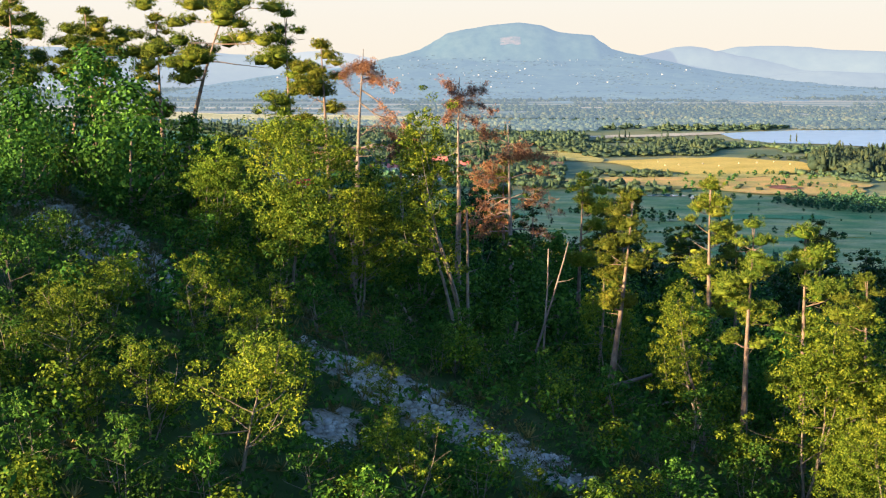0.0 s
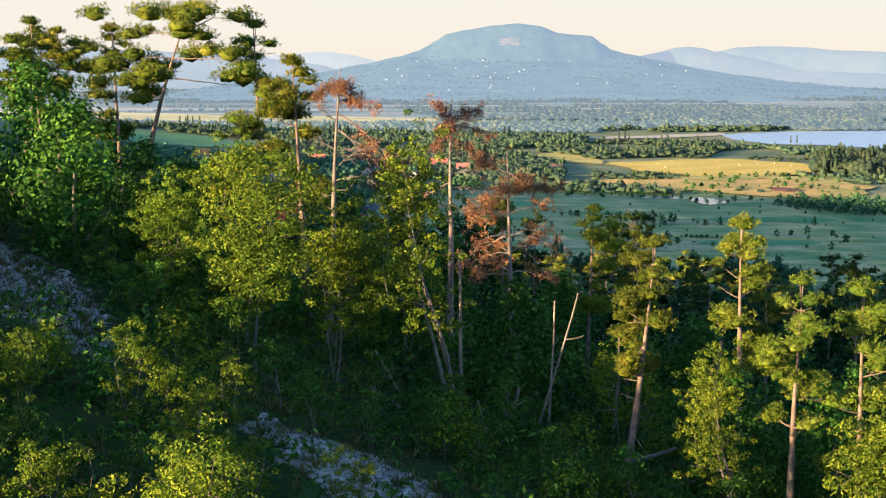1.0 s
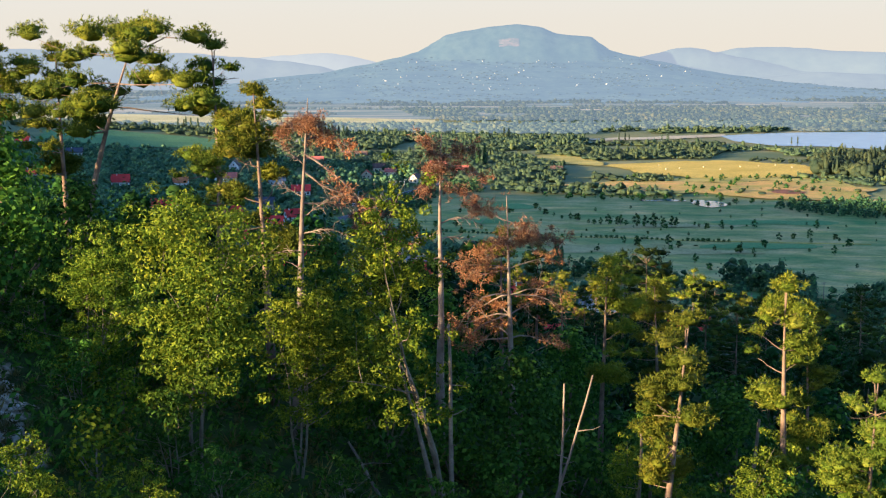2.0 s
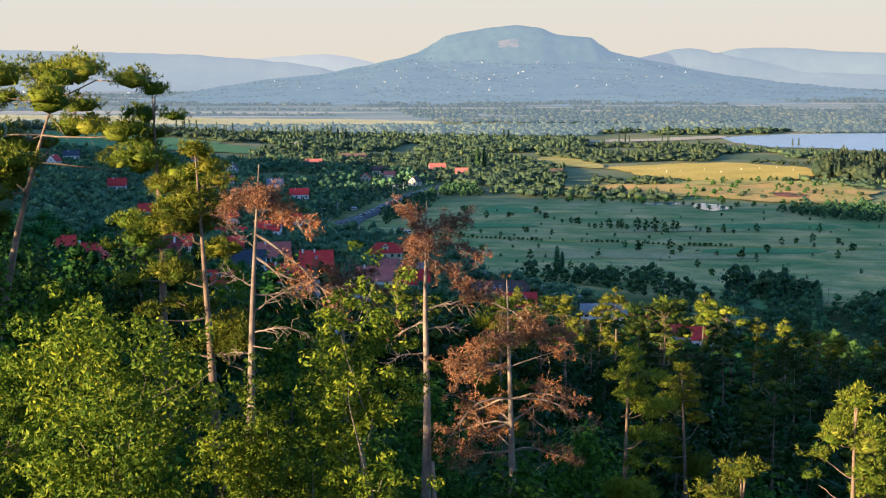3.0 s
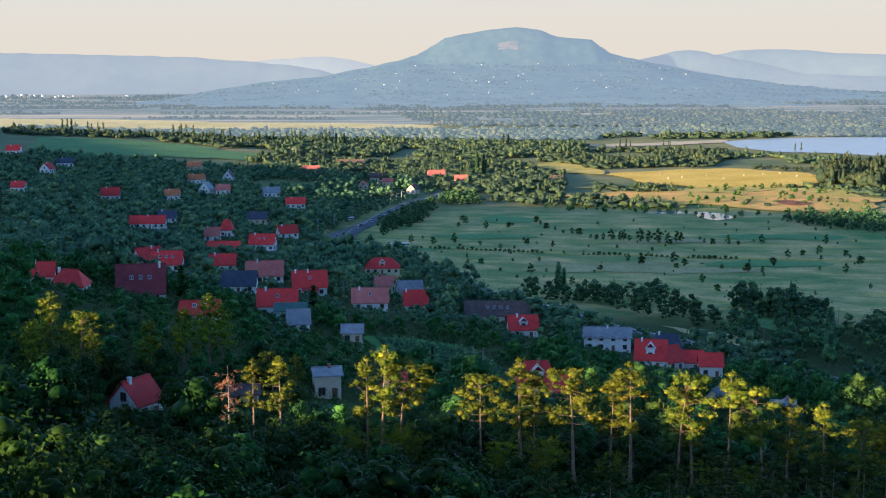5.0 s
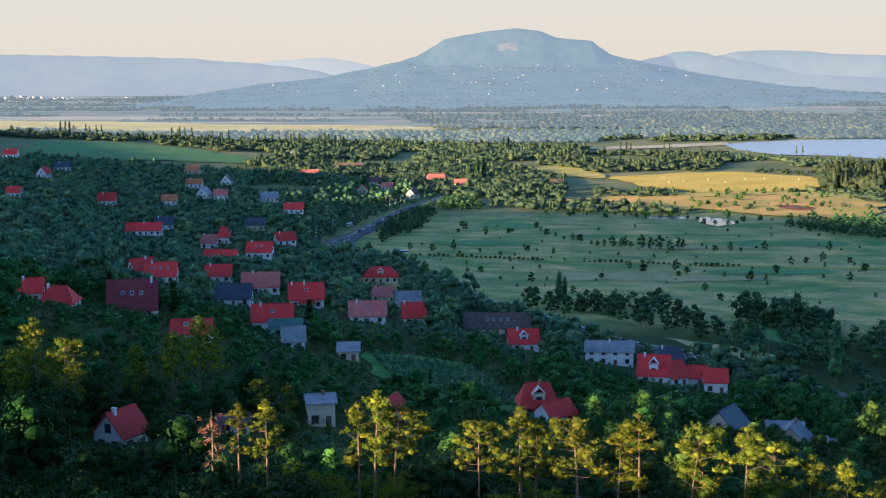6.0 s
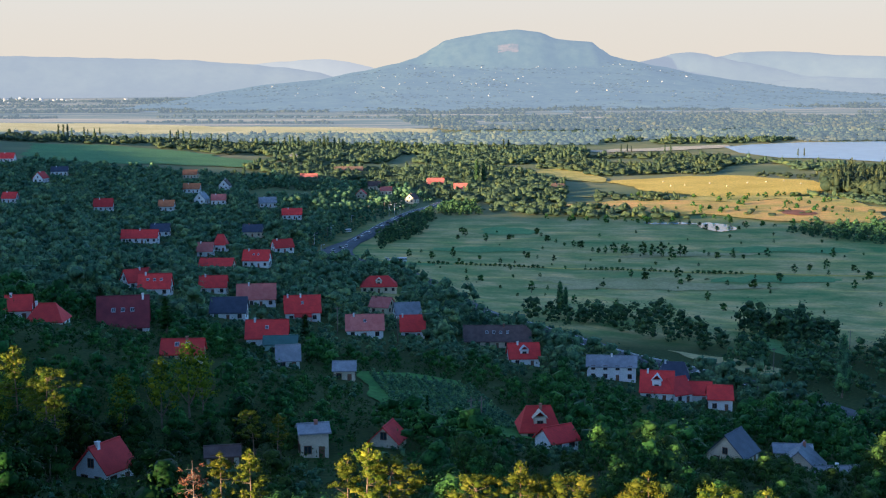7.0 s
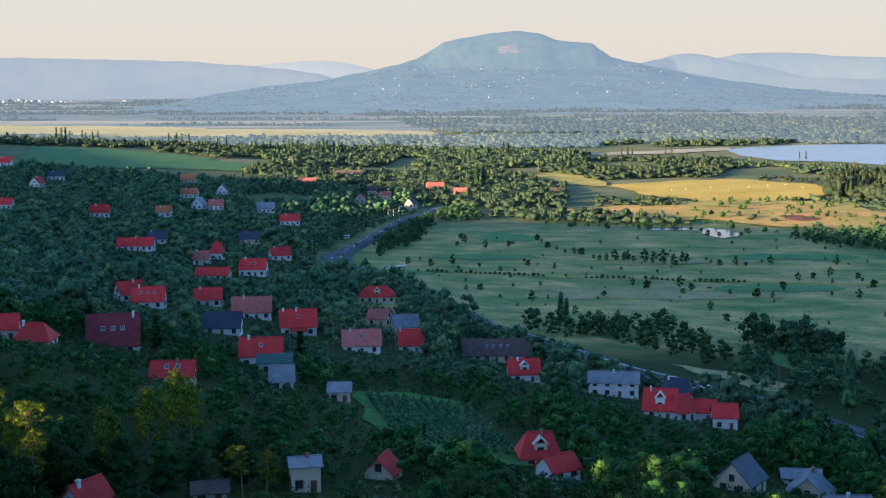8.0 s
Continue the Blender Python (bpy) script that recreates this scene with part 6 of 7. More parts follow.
def room_for(x, y):
    """How tall a garden tree may grow here: none on a house, low ones on the lawns in front."""
    room = 1.0
    for hx, hy, hl, hw in HOUSES:
        if abs(x - hx) < hl / 2 + 2.5 and -hw / 2 - 6.0 < y - hy < hw / 2 + 2:
            return 0.0
        # the gardens below a house, on the side of the hill, stay open
        d = hy - hw / 2 - y
        if 0 < d < 130 and abs(x - hx * (y - 68) / (hy - 68)) < hl / 2 + 3.2:
            room = min(room, (0.5 + 0.06 * d + 1.0 * rng.random()) / 12)
    return room


near_gardens, far_gardens = [], []
for x, y in scatter(rng, VILLAGE, 7.2, 0.97):
    r = room_for(x, y)
    if np.min(np.hypot(*(ROAD - (x, y)).T)) < 24 and (472 < y < 598 or y > 775):
        r = min(r, 0.35)
    if inside(LOW_PLOT, x, y):
        r = min(r, 0.16 + 0.1 * rng.random() if rng.random() < 0.7 else 0.5)
    if not r or any(inside(c, x, y) for c in CLEAR) or np.min(np.hypot(*(ROAD - (x, y)).T)) < 8 or np.min(np.hypot(*(WIDE - (x, y)).T)) < 10:
        continue
    (near_gardens if y < 430 else far_gardens).append((x, y, r))
near_gardens.sort(key=lambda p: p[1])
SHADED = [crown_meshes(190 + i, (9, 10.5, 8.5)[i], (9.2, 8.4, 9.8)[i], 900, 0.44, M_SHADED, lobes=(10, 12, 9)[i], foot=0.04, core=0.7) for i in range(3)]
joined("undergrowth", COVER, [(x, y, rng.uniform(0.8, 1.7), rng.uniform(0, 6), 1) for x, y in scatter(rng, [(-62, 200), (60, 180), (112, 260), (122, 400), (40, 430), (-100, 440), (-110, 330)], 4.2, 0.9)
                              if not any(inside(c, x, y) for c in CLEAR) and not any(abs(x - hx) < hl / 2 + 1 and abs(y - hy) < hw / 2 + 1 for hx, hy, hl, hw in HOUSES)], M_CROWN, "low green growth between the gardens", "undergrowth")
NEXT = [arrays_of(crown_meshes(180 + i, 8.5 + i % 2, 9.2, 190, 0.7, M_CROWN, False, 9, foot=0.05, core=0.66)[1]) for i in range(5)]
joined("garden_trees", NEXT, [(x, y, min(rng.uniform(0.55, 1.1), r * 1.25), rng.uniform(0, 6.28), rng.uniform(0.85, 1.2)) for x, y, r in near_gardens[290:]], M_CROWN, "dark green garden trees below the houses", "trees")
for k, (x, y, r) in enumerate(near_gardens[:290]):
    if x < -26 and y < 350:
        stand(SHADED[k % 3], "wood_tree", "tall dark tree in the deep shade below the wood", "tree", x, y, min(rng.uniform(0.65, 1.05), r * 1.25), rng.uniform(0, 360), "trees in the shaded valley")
    else:
        stand(TREES[k % 5], "garden_tree", "dark green garden tree in evening shade", "tree", x, y, min(rng.uniform(0.55, 0.9 if y < 330 else 1.1), r * 1.25), rng.uniform(0, 360), "garden trees")
LOW = [arrays_of(crown_meshes(70 + i, 8.5 + i % 3, 10, 64, 1.0, M_HAZEGARDEN, False, 6 + i % 3, foot=0.05, core=0.66)[1]) for i in range(6)]
LOWER = [arrays_of(crown_meshes(170 + i, 8 + i % 3, 9.4, 26, 1.2, M_HAZEGARDEN, False, 5, foot=0.05, core=0.7)[1]) for i in range(6)]
joined("garden_trees", LOW, [(x, y, min(rng.uniform(0.55, 1.3), r * 1.4), rng.uniform(0, 6.28), rng.uniform(0.85, 1.2)) for x, y, r in far_gardens if y < 620], M_HAZEGARDEN, "dark garden trees filling the village", "trees")
joined("garden_trees", LOWER, [(x, y, min(rng.uniform(0.55, 1.2), r * 1.4), rng.uniform(0, 6.28), rng.uniform(0.85, 1.2)) for x, y, r in far_gardens if y >= 620], M_HAZEGARDEN, "dark garden trees at the far end of the village", "trees")
joined("garden_shrubs", [arrays_of(crown_meshes(80 + i, 2.2, 3, 24, 0.5, M_HAZEGARDEN, False, 4)[1]) for i in range(3)],
       [(hx * (1 - 0.0012 * d) + rng.uniform(-1, 1) * hl * 0.75, hy - hw / 2 - d, rng.uniform(0.25, 0.45) + 0.013 * d, rng.uniform(0, 6.28), 1) for hx, hy, hl, hw in HOUSES for d in rng.uniform(4, 40, 15)], M_HAZEGARDEN, "low garden shrubs in front of the houses", "shrubs")

CYPRESS = crown_meshes(145, 9, 1.7, 420, 0.3, M_SHADED, lobes=14, column=True)
for x, y, h in [(-2.3, 302, 9.0), (-0.1, 307, 9.4), (-68.5, 405, 11.5), (-37, 448, 9.5), (-90, 424, 9.0), (-113, 585, 9.0)]:
    wide = 1.0 if x > -10 else 2.6
    ob = stand(CYPRESS, "cypress_tree" if x > -10 else "spruce_tree", "slim dark cypress in a garden" if x > -10 else "dark green spruce beside a house", "conifer", x, y, h / 9, 40 * x, "garden conifers")
    ob.scale = (h / 9 * wide, h / 9 * wide, h / 9)
LIT = [crown_meshes(140 + i, 12, 6.0, 900, 0.32, M_LEAF, lobes=20, core=0.45, foot=0.2) for i in range(2)]
for k, (x, y, h) in enumerate([(-42.9, 299, 13.5), (-40.8, 301, 11.5), (-59.5, 268, 12.4), (-62.5, 273, 11), (-50, 279, 11), (-66, 262, 12), (-46, 290, 12), (-70, 285, 12.5)]):
    stand(LIT[k % 2], "tall_tree", "tall tree with an evening-lit golden green top", "tree", x, y, (h + 2.5) / 12, 60 * k, "tall lit trees")

for k, (x, y, h) in enumerate([(-7.4, 179, 4.6), (-3.4, 178, 5.4), (-0.8, 180, 5.0), (-2.0, 184, 5.6), (7.6, 176, 4.8), (11.8, 174, 5.2), (9.6, 179, 5.4), (13.0, 178, 4.6), (-12, 188, 5.2), (-9.6, 186, 4.8), (19, 172, 4.6), (30, 164, 4.8), (27, 167, 4.6)]):
    stand(LEAFY["shrub"], "tall_shrub", "tall golden green shrub among the lower pines", "shrub", x, y, h / SIZE["shrub"], 50 * k, "shrubs among the pines", tall=0.8)

# ---------------------------------------------------------------- plain
POPLAR = crown_meshes(91, 26, 10, 1300, 0.7, M_GROVE, lobes=24, column=True)
for x, y, h in [(126, 470, 22), (52.4, 626, 16), (55, 629, 13), (37, 1390, 26), (44, 1395, 24)]:
    stand(POPLAR, "poplar_tree", "tall dark columnar poplar", "poplar", x, y, h / 26, x * 7, "poplars")
FAR_POPLAR = crown_meshes(92, 22, 8, 90, 1.5, M_WOODS, lobes=12, column=True)
for x0, y0, count, tall in [(-352, 1930, 5, 0.9), (-300, 1940, 4, 0.75), (-262, 1960, 4, 0.6), (-196, 1900, 6, 0.85), (-168, 1890, 6, 0.8), (-138, 1880, 5, 0.95), (-60, 1900, 4, 0.6), (0, 1950, 4, 0.6), (92, 1905, 2, 1.15), (462, 1790, 2, 0.55), (255, 1900, 3, 0.6), (310, 1890, 3, 0.55), (-480, 1960, 4, 0.8), (-500, 1900, 4, 0.9)]:
    for k in range(count):
        stand(FAR_POPLAR, "poplar_tree", "slim distant poplar in a clump on the plain", "poplar", x0 + (k - count / 2) * 6.5 + rng.uniform(-2, 2), y0 + rng.uniform(-12, 12), tall * rng.uniform(0.75, 1.1), 50 * k, "poplars on the plain")
SHRUBS = crown_meshes(95, 3.2, 3.0, 80, 0.4, M_CROWN, lobes=6, foot=0.05), crown_meshes(96, 4.2, 2.6, 80, 0.4, M_CROWN, lobes=7, foot=0.05)
MEADOW_SHRUBS = [(16, 969), (18, 947), (13, 934), (31, 922), (46, 932), (-16, 830), (-3, 827), (9, 834), (24, 826), (35, 807), (52, 835), (66, 822), (66, 959), (68, 947), (70, 923), (75, 915), (79, 901), (84, 895), (88, 890), (93, 869),
                 (96, 864), (100, 862), (106, 864), (110, 859), (115, 857), (121, 852), (125, 850), (131, 845), (137, 840), (145, 850), (159, 864), (159, 850), (162, 840), (172, 845), (177, 840)]
MEADOW_SHRUBS += [(192, 845), (22, 731), (15, 729), (82, 722), (101, 759), (107, 751), (125, 758), (129, 748), (126, 685), (127, 653), (146, 736), (157, 727), (164, 723), (202, 790), (214, 800), (226, 790), (230, 844), (176, 751), (191, 780), (123, 738), (45, 696),
                  (103, 821), (207, 725), (224, 757)]
MEADOW_SHRUBS += [p for p in scatter(rng, [(0, 700), (110, 620), (250, 640), (300, 880), (230, 960), (40, 990), (-20, 860)], 27, 0.55) if np.min(np.hypot(*(ROAD - p).T)) > 14]
for k, (x, y) in enumerate(MEADOW_SHRUBS):
    stand(SHRUBS[k % 2], "meadow_shrub", "dark round shrub alone on the meadow", "shrub", x, y, rng.uniform(0.8, 1.8) if k < 60 else rng.uniform(0.35, 0.9), 40 * k, "meadow shrubs")
for k, (x, y, s) in enumerate([(121, 854, 2.2), (126, 852, 1.9), (131, 848, 2.4), (136, 843, 1.8), (112, 860, 1.8), (105, 866, 1.8), (142, 848, 2.0)]):
    stand(SHRUBS[1], "meadow_tree", "dark small tree in a row on the meadow", "tree", x, y, s, 70 * k, "meadow trees")
hedge = []
for a, b, st in (((-20, 801), (60, 790), 2.6), ((80, 787), (165, 776), 2.8)):
    nn = int(math.hypot(b[0] - a[0], b[1] - a[1]) / st)
    hedge += [(a[0] + (b[0] - a[0]) * i / nn, a[1] + (b[1] - a[1]) * i / nn, rng.uniform(0.6, 1.1), i, 0.75) for i in range(nn) if rng.random() < 0.85]
joined("hedge", [arrays_of(SHRUBS[0][1])], hedge, M_CROWN, "low dark hedge along the meadow track", "hedge")

for k, (x, y) in enumerate([(206, 985), (212, 990), (178, 1018), (172, 1022), (184, 1012), (208, 1022), (190, 980), (150, 1022), (143, 1030), (214, 1008), (183, 984)]):
    stand(SHRUBS[k % 2], "pond_shrub", "rounded green shrub on the pond's bank", "shrub", x, y, rng.uniform(0.9, 1.7), 40 * k, "shrubs by the pond")
# vine and vegetable rows on the near garden plot
ROWS_OF_VINES = []
for row in range(12):
    a = np.array([-15.0 + 2.2 * row, 396.0])
    for step in np.arange(0, 60, 1.6):
        x, y = a + np.array([0.16, -1.0]) * step
        if inside(FIELDS[7][1], x, y):
            ROWS_OF_VINES.append((x, y, rng.uniform(0.35, 0.6), rng.uniform(0, 6.28), 1.1))
joined("vines", [arrays_of(crown_meshes(97, 3.2, 3.0, 24, 0.7, M_HAZEGARDEN, False, 3)[1])], ROWS_OF_VINES, M_HAZEGARDEN, "rows of bright green vines on a garden plot", "vines")

SCRUB = [arrays_of(crown_meshes(150 + i, 4, 5, 24, 0.7, M_CROWN, False, 4, foot=0.04)[1]) for i in range(3)]
for poly, spacing, keep in ((FIELDS[2][1], 12, 0.35), (FIELDS[3][1], 13, 0.4), ([(60, 1060), (230, 1000), (330, 1010), (240, 1040), (120, 1100)], 9, 0.6), ([(150, 1225), (350, 1225), (380, 1250), (150, 1250)], 9, 0.5)):
    joined("scrub", SCRUB, [(x, y, rng.uniform(0.4, 1.3), rng.uniform(0, 6.28), 1) for x, y in scatter(rng, poly, spacing, keep) if noise.noise((x * 0.03, y * 0.02, 5)) > -0.1 and math.hypot(x - 190, (y - 1010) * 0.6) > 24], M_CROWN, "low green scrub on the dry field", "scrub")

WOOD_A = [lump_tree(100 + i, (6.5, 8, 5.5, 9, 7, 11)[i], (12, 13, 11, 8.5, 13.5, 5.5)[i], 26, 1.15, (2, 2, 1, 2, 2, 1)[i], point=(0, 0.1, 0, 0.35, 0, 0.5)[i]) for i in range(6)]
WOOD_M = [lump_tree(200 + i, (6.5, 8, 5.5, 9, 7, 11)[i], (11, 12, 10, 8, 12.5, 5.5)[i], 48, 1.1, (3, 3, 2, 2, 3, 2)[i], point=(0, 0.1, 0, 0.35, 0, 0.5)[i]) for i in range(6)]
WOOD_N = [arrays_of(crown_meshes(120 + i, 9, 9.5, 66, 1.05, M_GROVE, False, 8, foot=0.04, core=0.62)[1]) for i in range(5)]
WOOD_B = [lump_tree(110 + i, (5, 6.5, 5.5, 8, 6)[i], (12, 11, 13, 7, 12)[i], 6, 1.9, 1) for i in range(5)]
WOODS = [
    ([(38, 624), (98, 637), (110, 558), (98, 549), (72, 585), (40, 600)], 7.5, 0.8, 0.85), ([(128, 611), (155, 615), (160, 585), (141, 565), (121, 578)], 6, 0.95, 1.1), ([(100, 511), (136, 468), (175, 520), (169, 569), (143, 565), (110, 558)], 7.5, 0.72, 0.8),
    ([(120, 440), (112, 330), (150, 340), (200, 500), (200, 600), (170, 570), (150, 470)], 7, 0.85, 0.8), ([(-34, 869), (-12, 952), (-2, 1076), (36, 1087), (30, 1184), (6, 1175), (-26, 1028), (-40, 930)], 7, 0.95, 0.8),
    ([(37, 1116), (79, 1085), (135, 1060), (187, 1056), (164, 1115), (102, 1153), (48, 1173)], 8, 0.8, 0.8), ([(235, 965), (254, 926), (277, 901), (420, 900), (420, 964), (253, 1007)], 8, 0.9, 0.8), ([(132, 1271), (177, 1269), (213, 1235), (206, 1195), (133, 1189)], 9, 0.8, 0.8),
    ([(345, 1270), (376, 1206), (480, 1300), (480, 1453), (388, 1422)], 6.5, 0.95, 1.15), ([(-207, 1551), (55, 1653), (125, 1407), (104, 1180), (39, 1174), (2, 1215), (-60, 1330), (-200, 1345)], 8, 0.95, 0.95),
    ([(352, 1735), (420, 1670), (560, 1545), (520, 1440), (401, 1540), (332, 1610)], 9, 0.95, 0.95), ([(189, 1803), (365, 1786), (311, 1526), (166, 1475), (96, 1578)], 9.5, 0.95, 1.05),
    ([(-264, 1960), (-66, 2112), (67, 2014), (204, 1945), (173, 1720), (81, 1651), (-52, 1701), (-194, 1597)], 10, 0.95, 1.1), ([(-560, 1850), (-264, 1960), (-194, 1620), (-300, 1730), (-420, 1770), (-540, 1720)], 10.5, 0.92, 1.05), ([(235, 2079), (500, 2107), (556, 2200), (265, 2200)], 12, 0.97, 1.2),
    ([(300, 1238), (345, 1250), (420, 1200), (360, 1140), (340, 1200)], 9, 0.8, 0.8), ([(240, 1500), (310, 1490), (380, 1400), (400, 1440), (330, 1520), (250, 1520)], 10, 0.7, 0.7), ([(150, 1110), (210, 1090), (300, 1120), (340, 1110), (330, 1090), (250, 1070)], 11, 0.5, 0.6)]
# leaf colour goes by distance: haze-paled leaves beyond 1000 m
for n, (poly, spacing, keep, size) in enumerate(WOODS):
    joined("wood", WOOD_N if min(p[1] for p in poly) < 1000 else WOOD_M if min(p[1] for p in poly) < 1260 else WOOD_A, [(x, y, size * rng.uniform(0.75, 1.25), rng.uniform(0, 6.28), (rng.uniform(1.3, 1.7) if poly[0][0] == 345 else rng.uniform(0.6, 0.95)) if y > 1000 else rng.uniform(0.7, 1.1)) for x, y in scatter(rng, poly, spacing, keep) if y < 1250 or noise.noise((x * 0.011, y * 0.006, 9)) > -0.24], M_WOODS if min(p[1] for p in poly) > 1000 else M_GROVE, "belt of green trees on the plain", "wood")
FARS = [([(20, 2560), (787, 2478), (1100, 3050), (-100, 3050), (-40, 2700)], 11.5, 0.9), ([(-700, 2280), (-518, 2420), (-275, 2445), (10, 2430), (100, 2100), (-264, 1970), (-560, 1870)], 15, 0.8),
        ([(560, 2130), (1000, 2160), (1000, 2480), (560, 2345)], 14, 0.9), ([(60, 2080), (235, 2079), (245, 2200), (560, 2190), (787, 2478), (10, 2425)], 12, 0.92)]
for poly, spacing, keep in FARS:
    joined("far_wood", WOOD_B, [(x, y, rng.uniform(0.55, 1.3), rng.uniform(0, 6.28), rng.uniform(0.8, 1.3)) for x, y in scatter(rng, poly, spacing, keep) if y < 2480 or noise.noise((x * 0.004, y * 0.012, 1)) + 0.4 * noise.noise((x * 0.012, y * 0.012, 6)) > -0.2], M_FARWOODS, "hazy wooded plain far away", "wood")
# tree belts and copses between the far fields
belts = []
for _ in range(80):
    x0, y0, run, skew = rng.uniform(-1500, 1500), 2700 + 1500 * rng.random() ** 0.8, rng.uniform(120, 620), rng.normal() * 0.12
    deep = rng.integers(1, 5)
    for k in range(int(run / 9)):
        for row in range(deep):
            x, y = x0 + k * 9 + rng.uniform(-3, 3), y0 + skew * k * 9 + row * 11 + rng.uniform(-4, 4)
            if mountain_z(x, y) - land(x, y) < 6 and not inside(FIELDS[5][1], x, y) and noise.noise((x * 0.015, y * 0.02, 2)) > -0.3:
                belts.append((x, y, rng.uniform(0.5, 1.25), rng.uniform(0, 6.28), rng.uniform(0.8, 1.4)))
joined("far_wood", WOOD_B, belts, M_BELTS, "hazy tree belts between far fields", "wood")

slope_trees = []
for x, y in scatter(rng, [(-900, 3260), (1420, 3260), (1400, 4300), (700, 4400), (-100, 4400), (-800, 4300)], 21, 0.9):
    if mountain_z(x, y) - land(x, y) > 2 and mountain_z(x, y) < 118 + 30 * noise.noise((x * 0.006, y * 0.012, 3)) and noise.noise((x * 0.005, y * 0.014, 13)) > 0.08:
        slope_trees.append((x, y, rng.uniform(0.4, 1.1), rng.uniform(0, 6.28), rng.uniform(0.7, 1.1)))
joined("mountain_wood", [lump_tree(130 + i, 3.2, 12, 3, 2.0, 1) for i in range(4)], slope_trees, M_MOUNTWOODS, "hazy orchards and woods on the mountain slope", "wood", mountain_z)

# bales, cars, poles
bm = bmesh.new()
bmesh.ops.create_cone(bm, cap_ends=True, segments=14, radius1=0.75, radius2=0.75, depth=1.2, matrix=Matrix.Translation((0, 0, 0.85)) @ pose(0, 0, 0, 0, 90, 0))
bmesh.ops.bevel(bm, geom=[e for e in bm.edges if len(e.link_faces) == 2 and e.calc_face_angle() > 1.2], offset=0.12, segments=2, affect="EDGES")
M_BALE = surface("wrapped pale straw bale", (0.4, 0.33, 0.2), (0.52, 0.44, 0.28), 2, 0.8)
bale = mesh_bm("hay_bale", bm, M_BALE, True)
for k, (x, y) in enumerate([(233, 1347), (218, 1336), (260, 1364), (270, 1332), (297, 1368), (318, 1380), (338, 1392), (219, 1387), (346, 1358)]):
    ob = new("hay_bale", bale)
    ob.matrix_basis = pose(x, y, land(x, y) + 0.85, 0, 0, 50 * k)
    tagged(ob, "round pale hay bale on the mown field", "hay bale", "hay bales")


def car_meshes(mat):
    bm = bmesh.new()
    box(bm, -2.1, 2.1, -0.85, 0.85, 0.3, 0.85)
    bmesh.ops.bevel(bm, geom=bm.edges[:], offset=0.14, segments=2, affect="EDGES")
    body = mesh_bm("body", bm, mat, True)
    bm = bmesh.new()
    low = [bm.verts.new((x, y, 0.84)) for x, y in ((-1.7, -0.78), (1.1, -0.78), (1.1, 0.78), (-1.7, 0.78))]
    top = [bm.verts.new((x, y, 1.42)) for x, y in ((-1.2, -0.62), (0.45, -0.62), (0.45, 0.62), (-1.2, 0.62))]
    bm.faces.new(top)
    for i in range(4):
        bm.faces.new((low[i], low[(i + 1) % 4], top[(i + 1) % 4], top[i]))
    cabin = mesh_bm("cabin", bm, M_PANE)
    bm = bmesh.new()
    box(bm, -1.2, 0.45, -0.63, 0.63, 1.4, 1.47)
    bmesh.ops.bevel(bm, geom=bm.edges[:], offset=0.03, segments=1, affect="EDGES")
    roof = mesh_bm("car_roof", bm, mat)
    bm = bmesh.new()
    bmesh.ops.create_cone(bm, cap_ends=True, segments=12, radius1=0.32, radius2=0.32, depth=0.22, matrix=pose(0, 0, 0, 90, 0, 0))
    return body, cabin, roof, mesh_bm("wheel", bm, M_RUBBER)


CARS = {"white": car_meshes(paint("white car paint", (0.8, 0.8, 0.8))), "dark": car_meshes(paint("dark car paint", (0.03, 0.035, 0.05))), "silver": car_meshes(paint("silver car paint", (0.5, 0.52, 0.55)))}
for x, y, turn, colour in [(-56, 858, 100, "white"), (-55, 876, 95, "silver"), (-49, 945, 80, "white"), (-45, 962, 80, "silver"), (-39, 1012, 70, "white"), (-36, 1030, 70, "dark"), (-22, 809, 0, "dark"), (-27, 808, 0, "white"), (43, 530, 20, "white"), (40, 527, 15, "silver"), (-60, 835, 110, "white"),
                           (110, 468, 120, "white"), (102, 480, 125, "silver"), (-58, 868, 98, "dark"), (-61, 850, 105, "silver"), (-52, 916, 88, "white"), (-51, 930, 85, "dark"), (-47, 975, 80, "white"), (-42, 1000, 75, "silver"), (-33, 1052, 70, "white"), (-28, 1075, 70, "dark"), (-10, 1140, 70, "white"), (-46, 800, 140, "white"), (62, 530, 125, "dark"), (88, 497, 130, "white")]:
    ob = thing("car", pose(x, y, land(x, y) + 0.36, 0, 0, turn), colour + " car on the asphalt", "car", "cars on the road")
    body, cabin, roof, wheel = CARS[colour]
    part("body", body, ob)
    part("cabin", cabin, ob, "dark glass cabin")
    part("car_roof", roof, ob)
    for wx in (-1.3, 1.3):
        for wy in (-0.78, 0.78):
            part("wheel", wheel, ob, at=pose(wx, wy, 0.32))

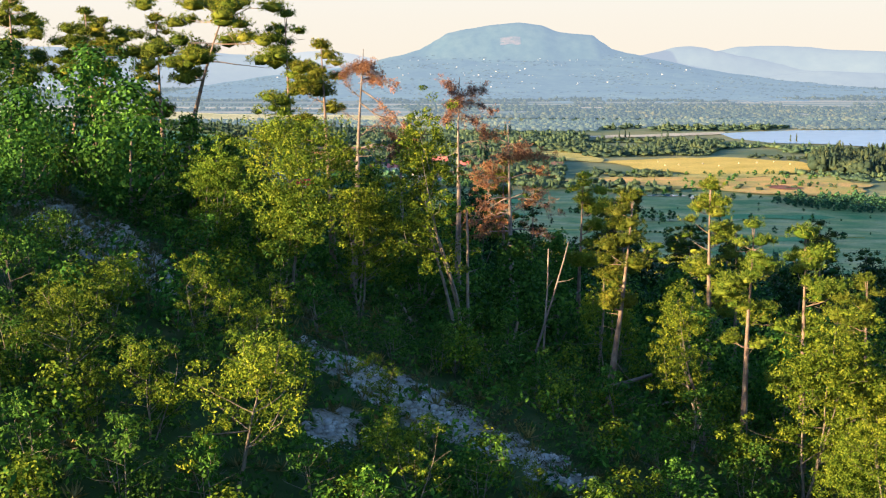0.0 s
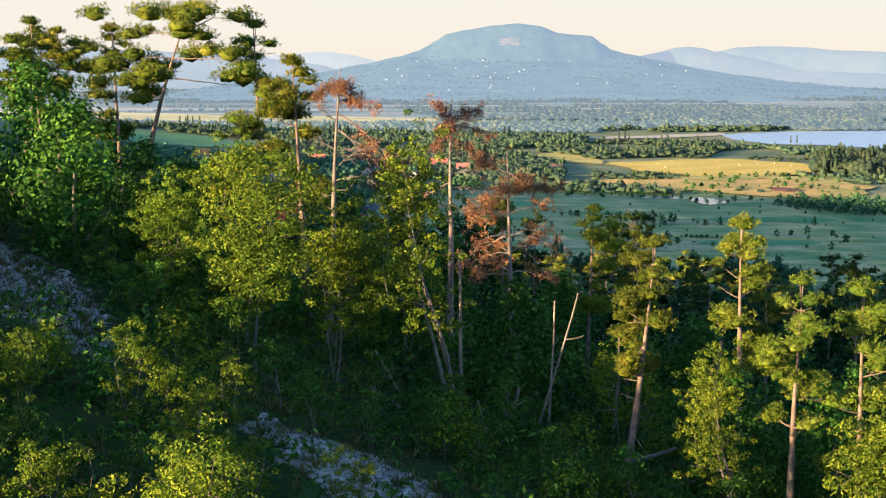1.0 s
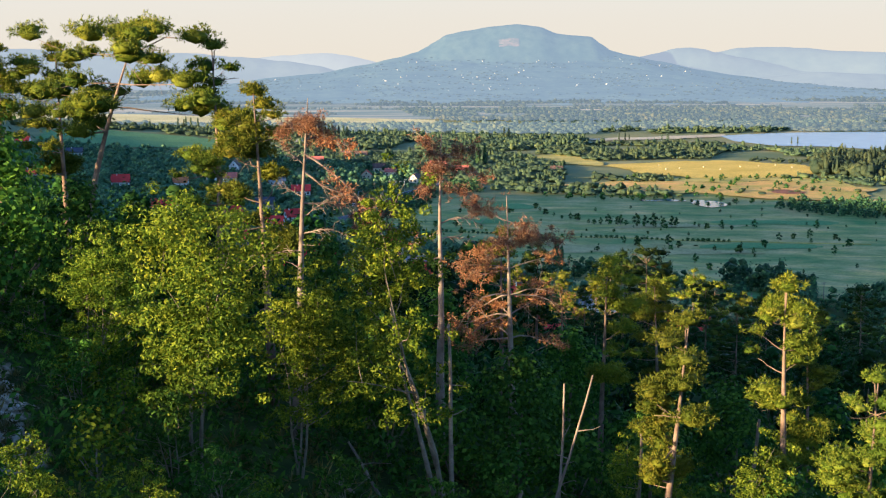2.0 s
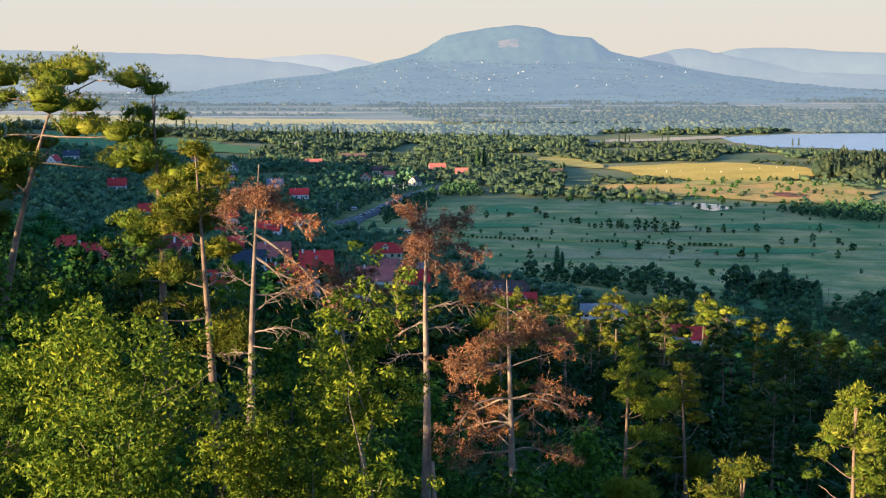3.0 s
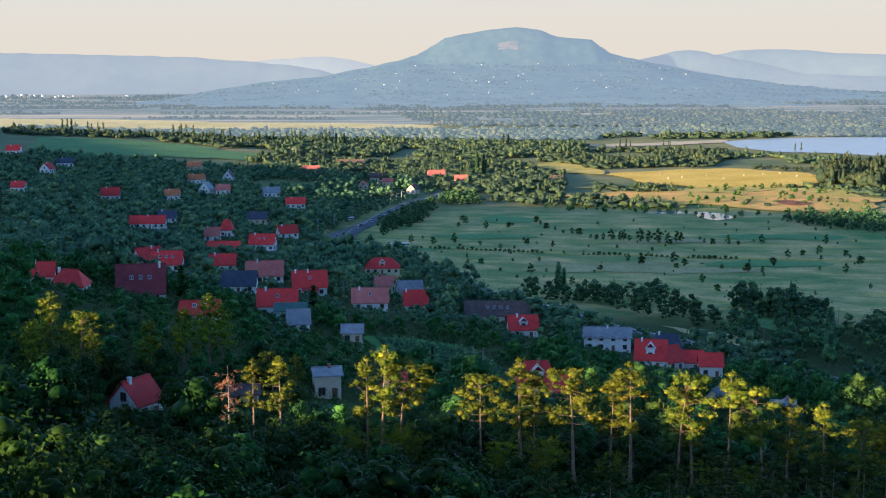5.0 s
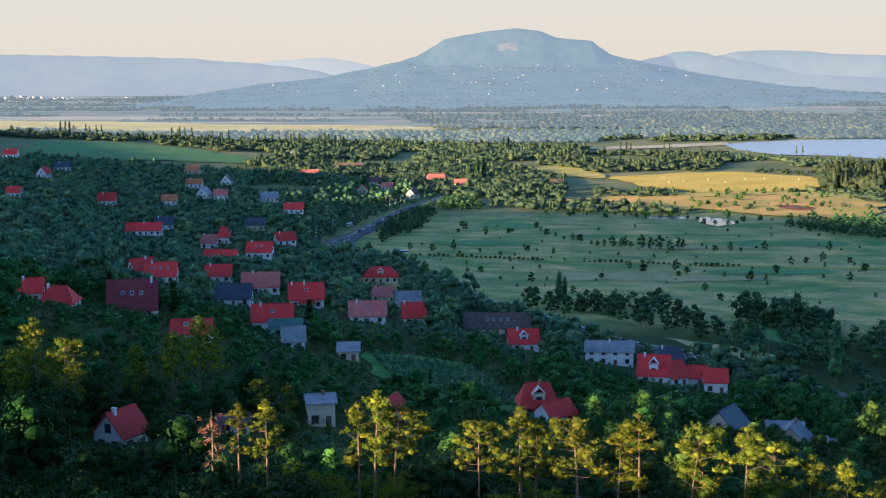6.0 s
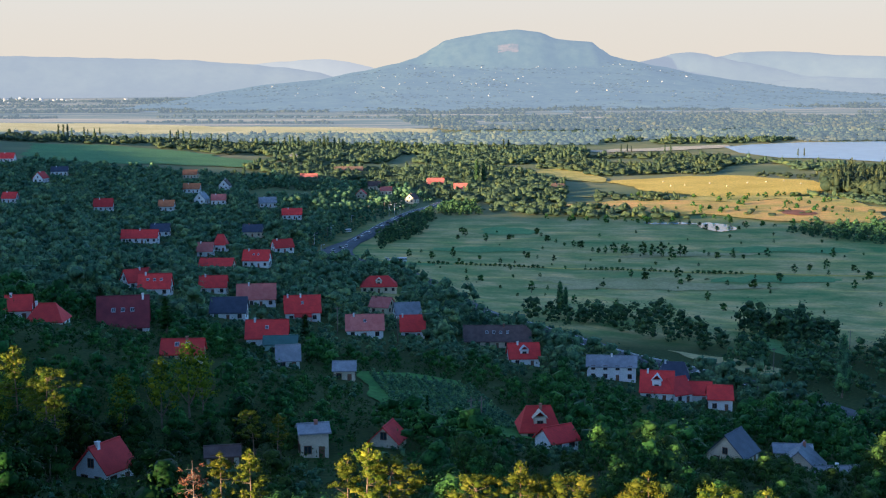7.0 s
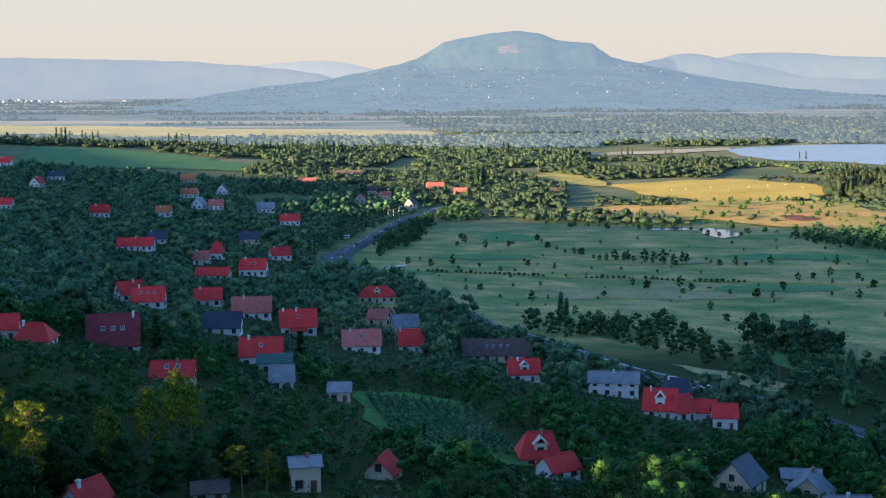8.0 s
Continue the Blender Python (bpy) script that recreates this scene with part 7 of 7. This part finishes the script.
bm = bmesh.new()
bmesh.ops.create_cone(bm, cap_ends=True, segments=8, radius1=0.16, radius2=0.1, depth=9.5, matrix=Matrix.Translation((0, 0, 4.25)))
pole = mesh_bm("shaft", bm, M_POLE, True)
bm = bmesh.new()
box(bm, -0.9, 0.9, -0.06, 0.06, 8.2, 8.34)
for ix in (-0.75, 0, 0.75):
    box(bm, ix - 0.05, ix + 0.05, -0.05, 0.05, 8.34, 8.6)
arm = mesh_bm("crossarm", bm, M_POLE)
for x, y, turn in [(-68, 804, 20), (-69, 909, 10), (-52, 1077, 0), (-41, 1097, 0), (-37, 1105, 0), (15, 592, 40), (114, 508, 30), (-20, 745, 30), (154, 556, 0), (8, 305, 40), (10, 308, 40), (-11, 472, 10), (-30, 478, 10)]:
    ob = thing("utility_pole", pose(x, y, land(x, y), 0, 0, turn), "weathered wooden utility pole with crossarm", "utility pole", "utility poles")
    part("shaft", pole, ob)
    part("crossarm", arm, ob)

bm = bmesh.new()
bmesh.ops.create_cone(bm, cap_ends=True, segments=8, radius1=0.14, radius2=0.08, depth=9.4, matrix=Matrix.Translation((0, 0, 4.3)))
lamp_post = mesh_bm("post", bm, M_STEEL, True)
bm = bmesh.new()
box(bm, -0.05, 1.6, -0.05, 0.05, 8.95, 9.05)
lamp_arm = mesh_bm("arm", bm, M_STEEL)
bm = bmesh.new()
box(bm, 1.3, 2.1, -0.16, 0.16, 8.82, 8.98)
bmesh.ops.bevel(bm, geom=bm.edges[:], offset=0.04, segments=1, affect="EDGES")
lamp_head = mesh_bm("lamp_head", bm, M_WHITE)
for x, y, turn in [(-63.5, 800, 20), (-73, 862, 0), (-37, 1081, 0), (-33, 1086, 20), (-29.5, 1107, 10), (-24.6, 742, 150), (-67.5, 917, 0), (-60, 1000, 0)]:
    ob = thing("street_lamp", pose(x, y, land(x, y), 0, 0, turn), "grey steel street lamp beside the road", "street lamp", "street lamps")
    part("post", lamp_post, ob)
    part("arm", lamp_arm, ob)
    part("lamp_head", lamp_head, ob)

bm = bmesh.new()
box(bm, -2.9, 2.9, -1.05, 1.05, 0.45, 2.7)
bmesh.ops.bevel(bm, geom=bm.edges[:], offset=0.18, segments=2, affect="EDGES")
van_body = mesh_bm("body", bm, CARS["white"][0].materials[0], True)
bm = bmesh.new()
box(bm, -2.4, 2.93, -1.08, 1.08, 1.55, 2.2)
van_glass = mesh_bm("window_band", bm, M_PANE)
for x, y, turn in [(-61, 968, 20), (-19.5, 802, 4)]:
    ob = thing("van", pose(x, y, land(x, y) + 0.36, 0, 0, turn), "white van parked beside the road", "van", "vans by the road")
    part("body", van_body, ob)
    part("window_band", van_glass, ob, "dark glass")
    for wx in (-1.9, 1.9):
        for wy in (-0.95, 0.95):
            part("wheel", CARS["white"][3], ob, at=pose(wx, wy, 0.32) @ Matrix.Scale(1.2, 4))

# houses on the mountain's slopes, too far to tell their parts
bm = bmesh.new()
box(bm, -5, 5, -4, 4, -1, 4)
for s in (-1, 1):
    slab(bm, [(-5.4, s * 4.6, 3.7), (5.4, s * 4.6, 3.7), (5.4, 0, 7.4), (-5.4, 0, 7.4)], 0.3)
far_house = mesh_bm("far_house", bm, M_WALL)
hv = np.array([v.co[:] for v in far_house.vertices])
hf = np.array([p.vertices[:] for p in far_house.polygons if len(p.vertices) == 4])
vs, fs, n = [], [], 0
for _ in range(300):
    x, y = rng.normal(260, 400), 3560 + 780 * rng.random() ** 0.8
    z = mountain_z(x, y)
    if z - land(x, y) < 12 or z > 122 or noise.noise((x * 0.008, y * 0.008, 4)) < -0.08:
        continue
    s = 0.1 + 0.34 * rng.random() ** 3
    vs.append(hv * s + np.array([x, y, z + 2.0]))
    fs.append(hf + n)
    n += len(hv)
# the town at the foot of the long ridge
for _ in range(40):
    x, y = rng.normal(-1230, 70) if rng.random() < 0.6 else rng.uniform(-1450, -700), rng.uniform(3950, 4200)
    s = rng.uniform(0.35, 0.8)
    vs.append(hv * s * np.array([rng.uniform(0.8, 1.8), 1, rng.uniform(0.8, 2.2) if abs(x + 1230) < 60 else 0.8]) + np.array([x, y, land(x, y) + 1]))
    fs.append(hf + n)
    n += len(hv)
tagged(new("far_houses", mesh_np("far_houses", np.concatenate(vs), np.concatenate(fs), M_FARWALL)), "tiny white houses scattered on the mountain slope", "houses", kind="stuff")
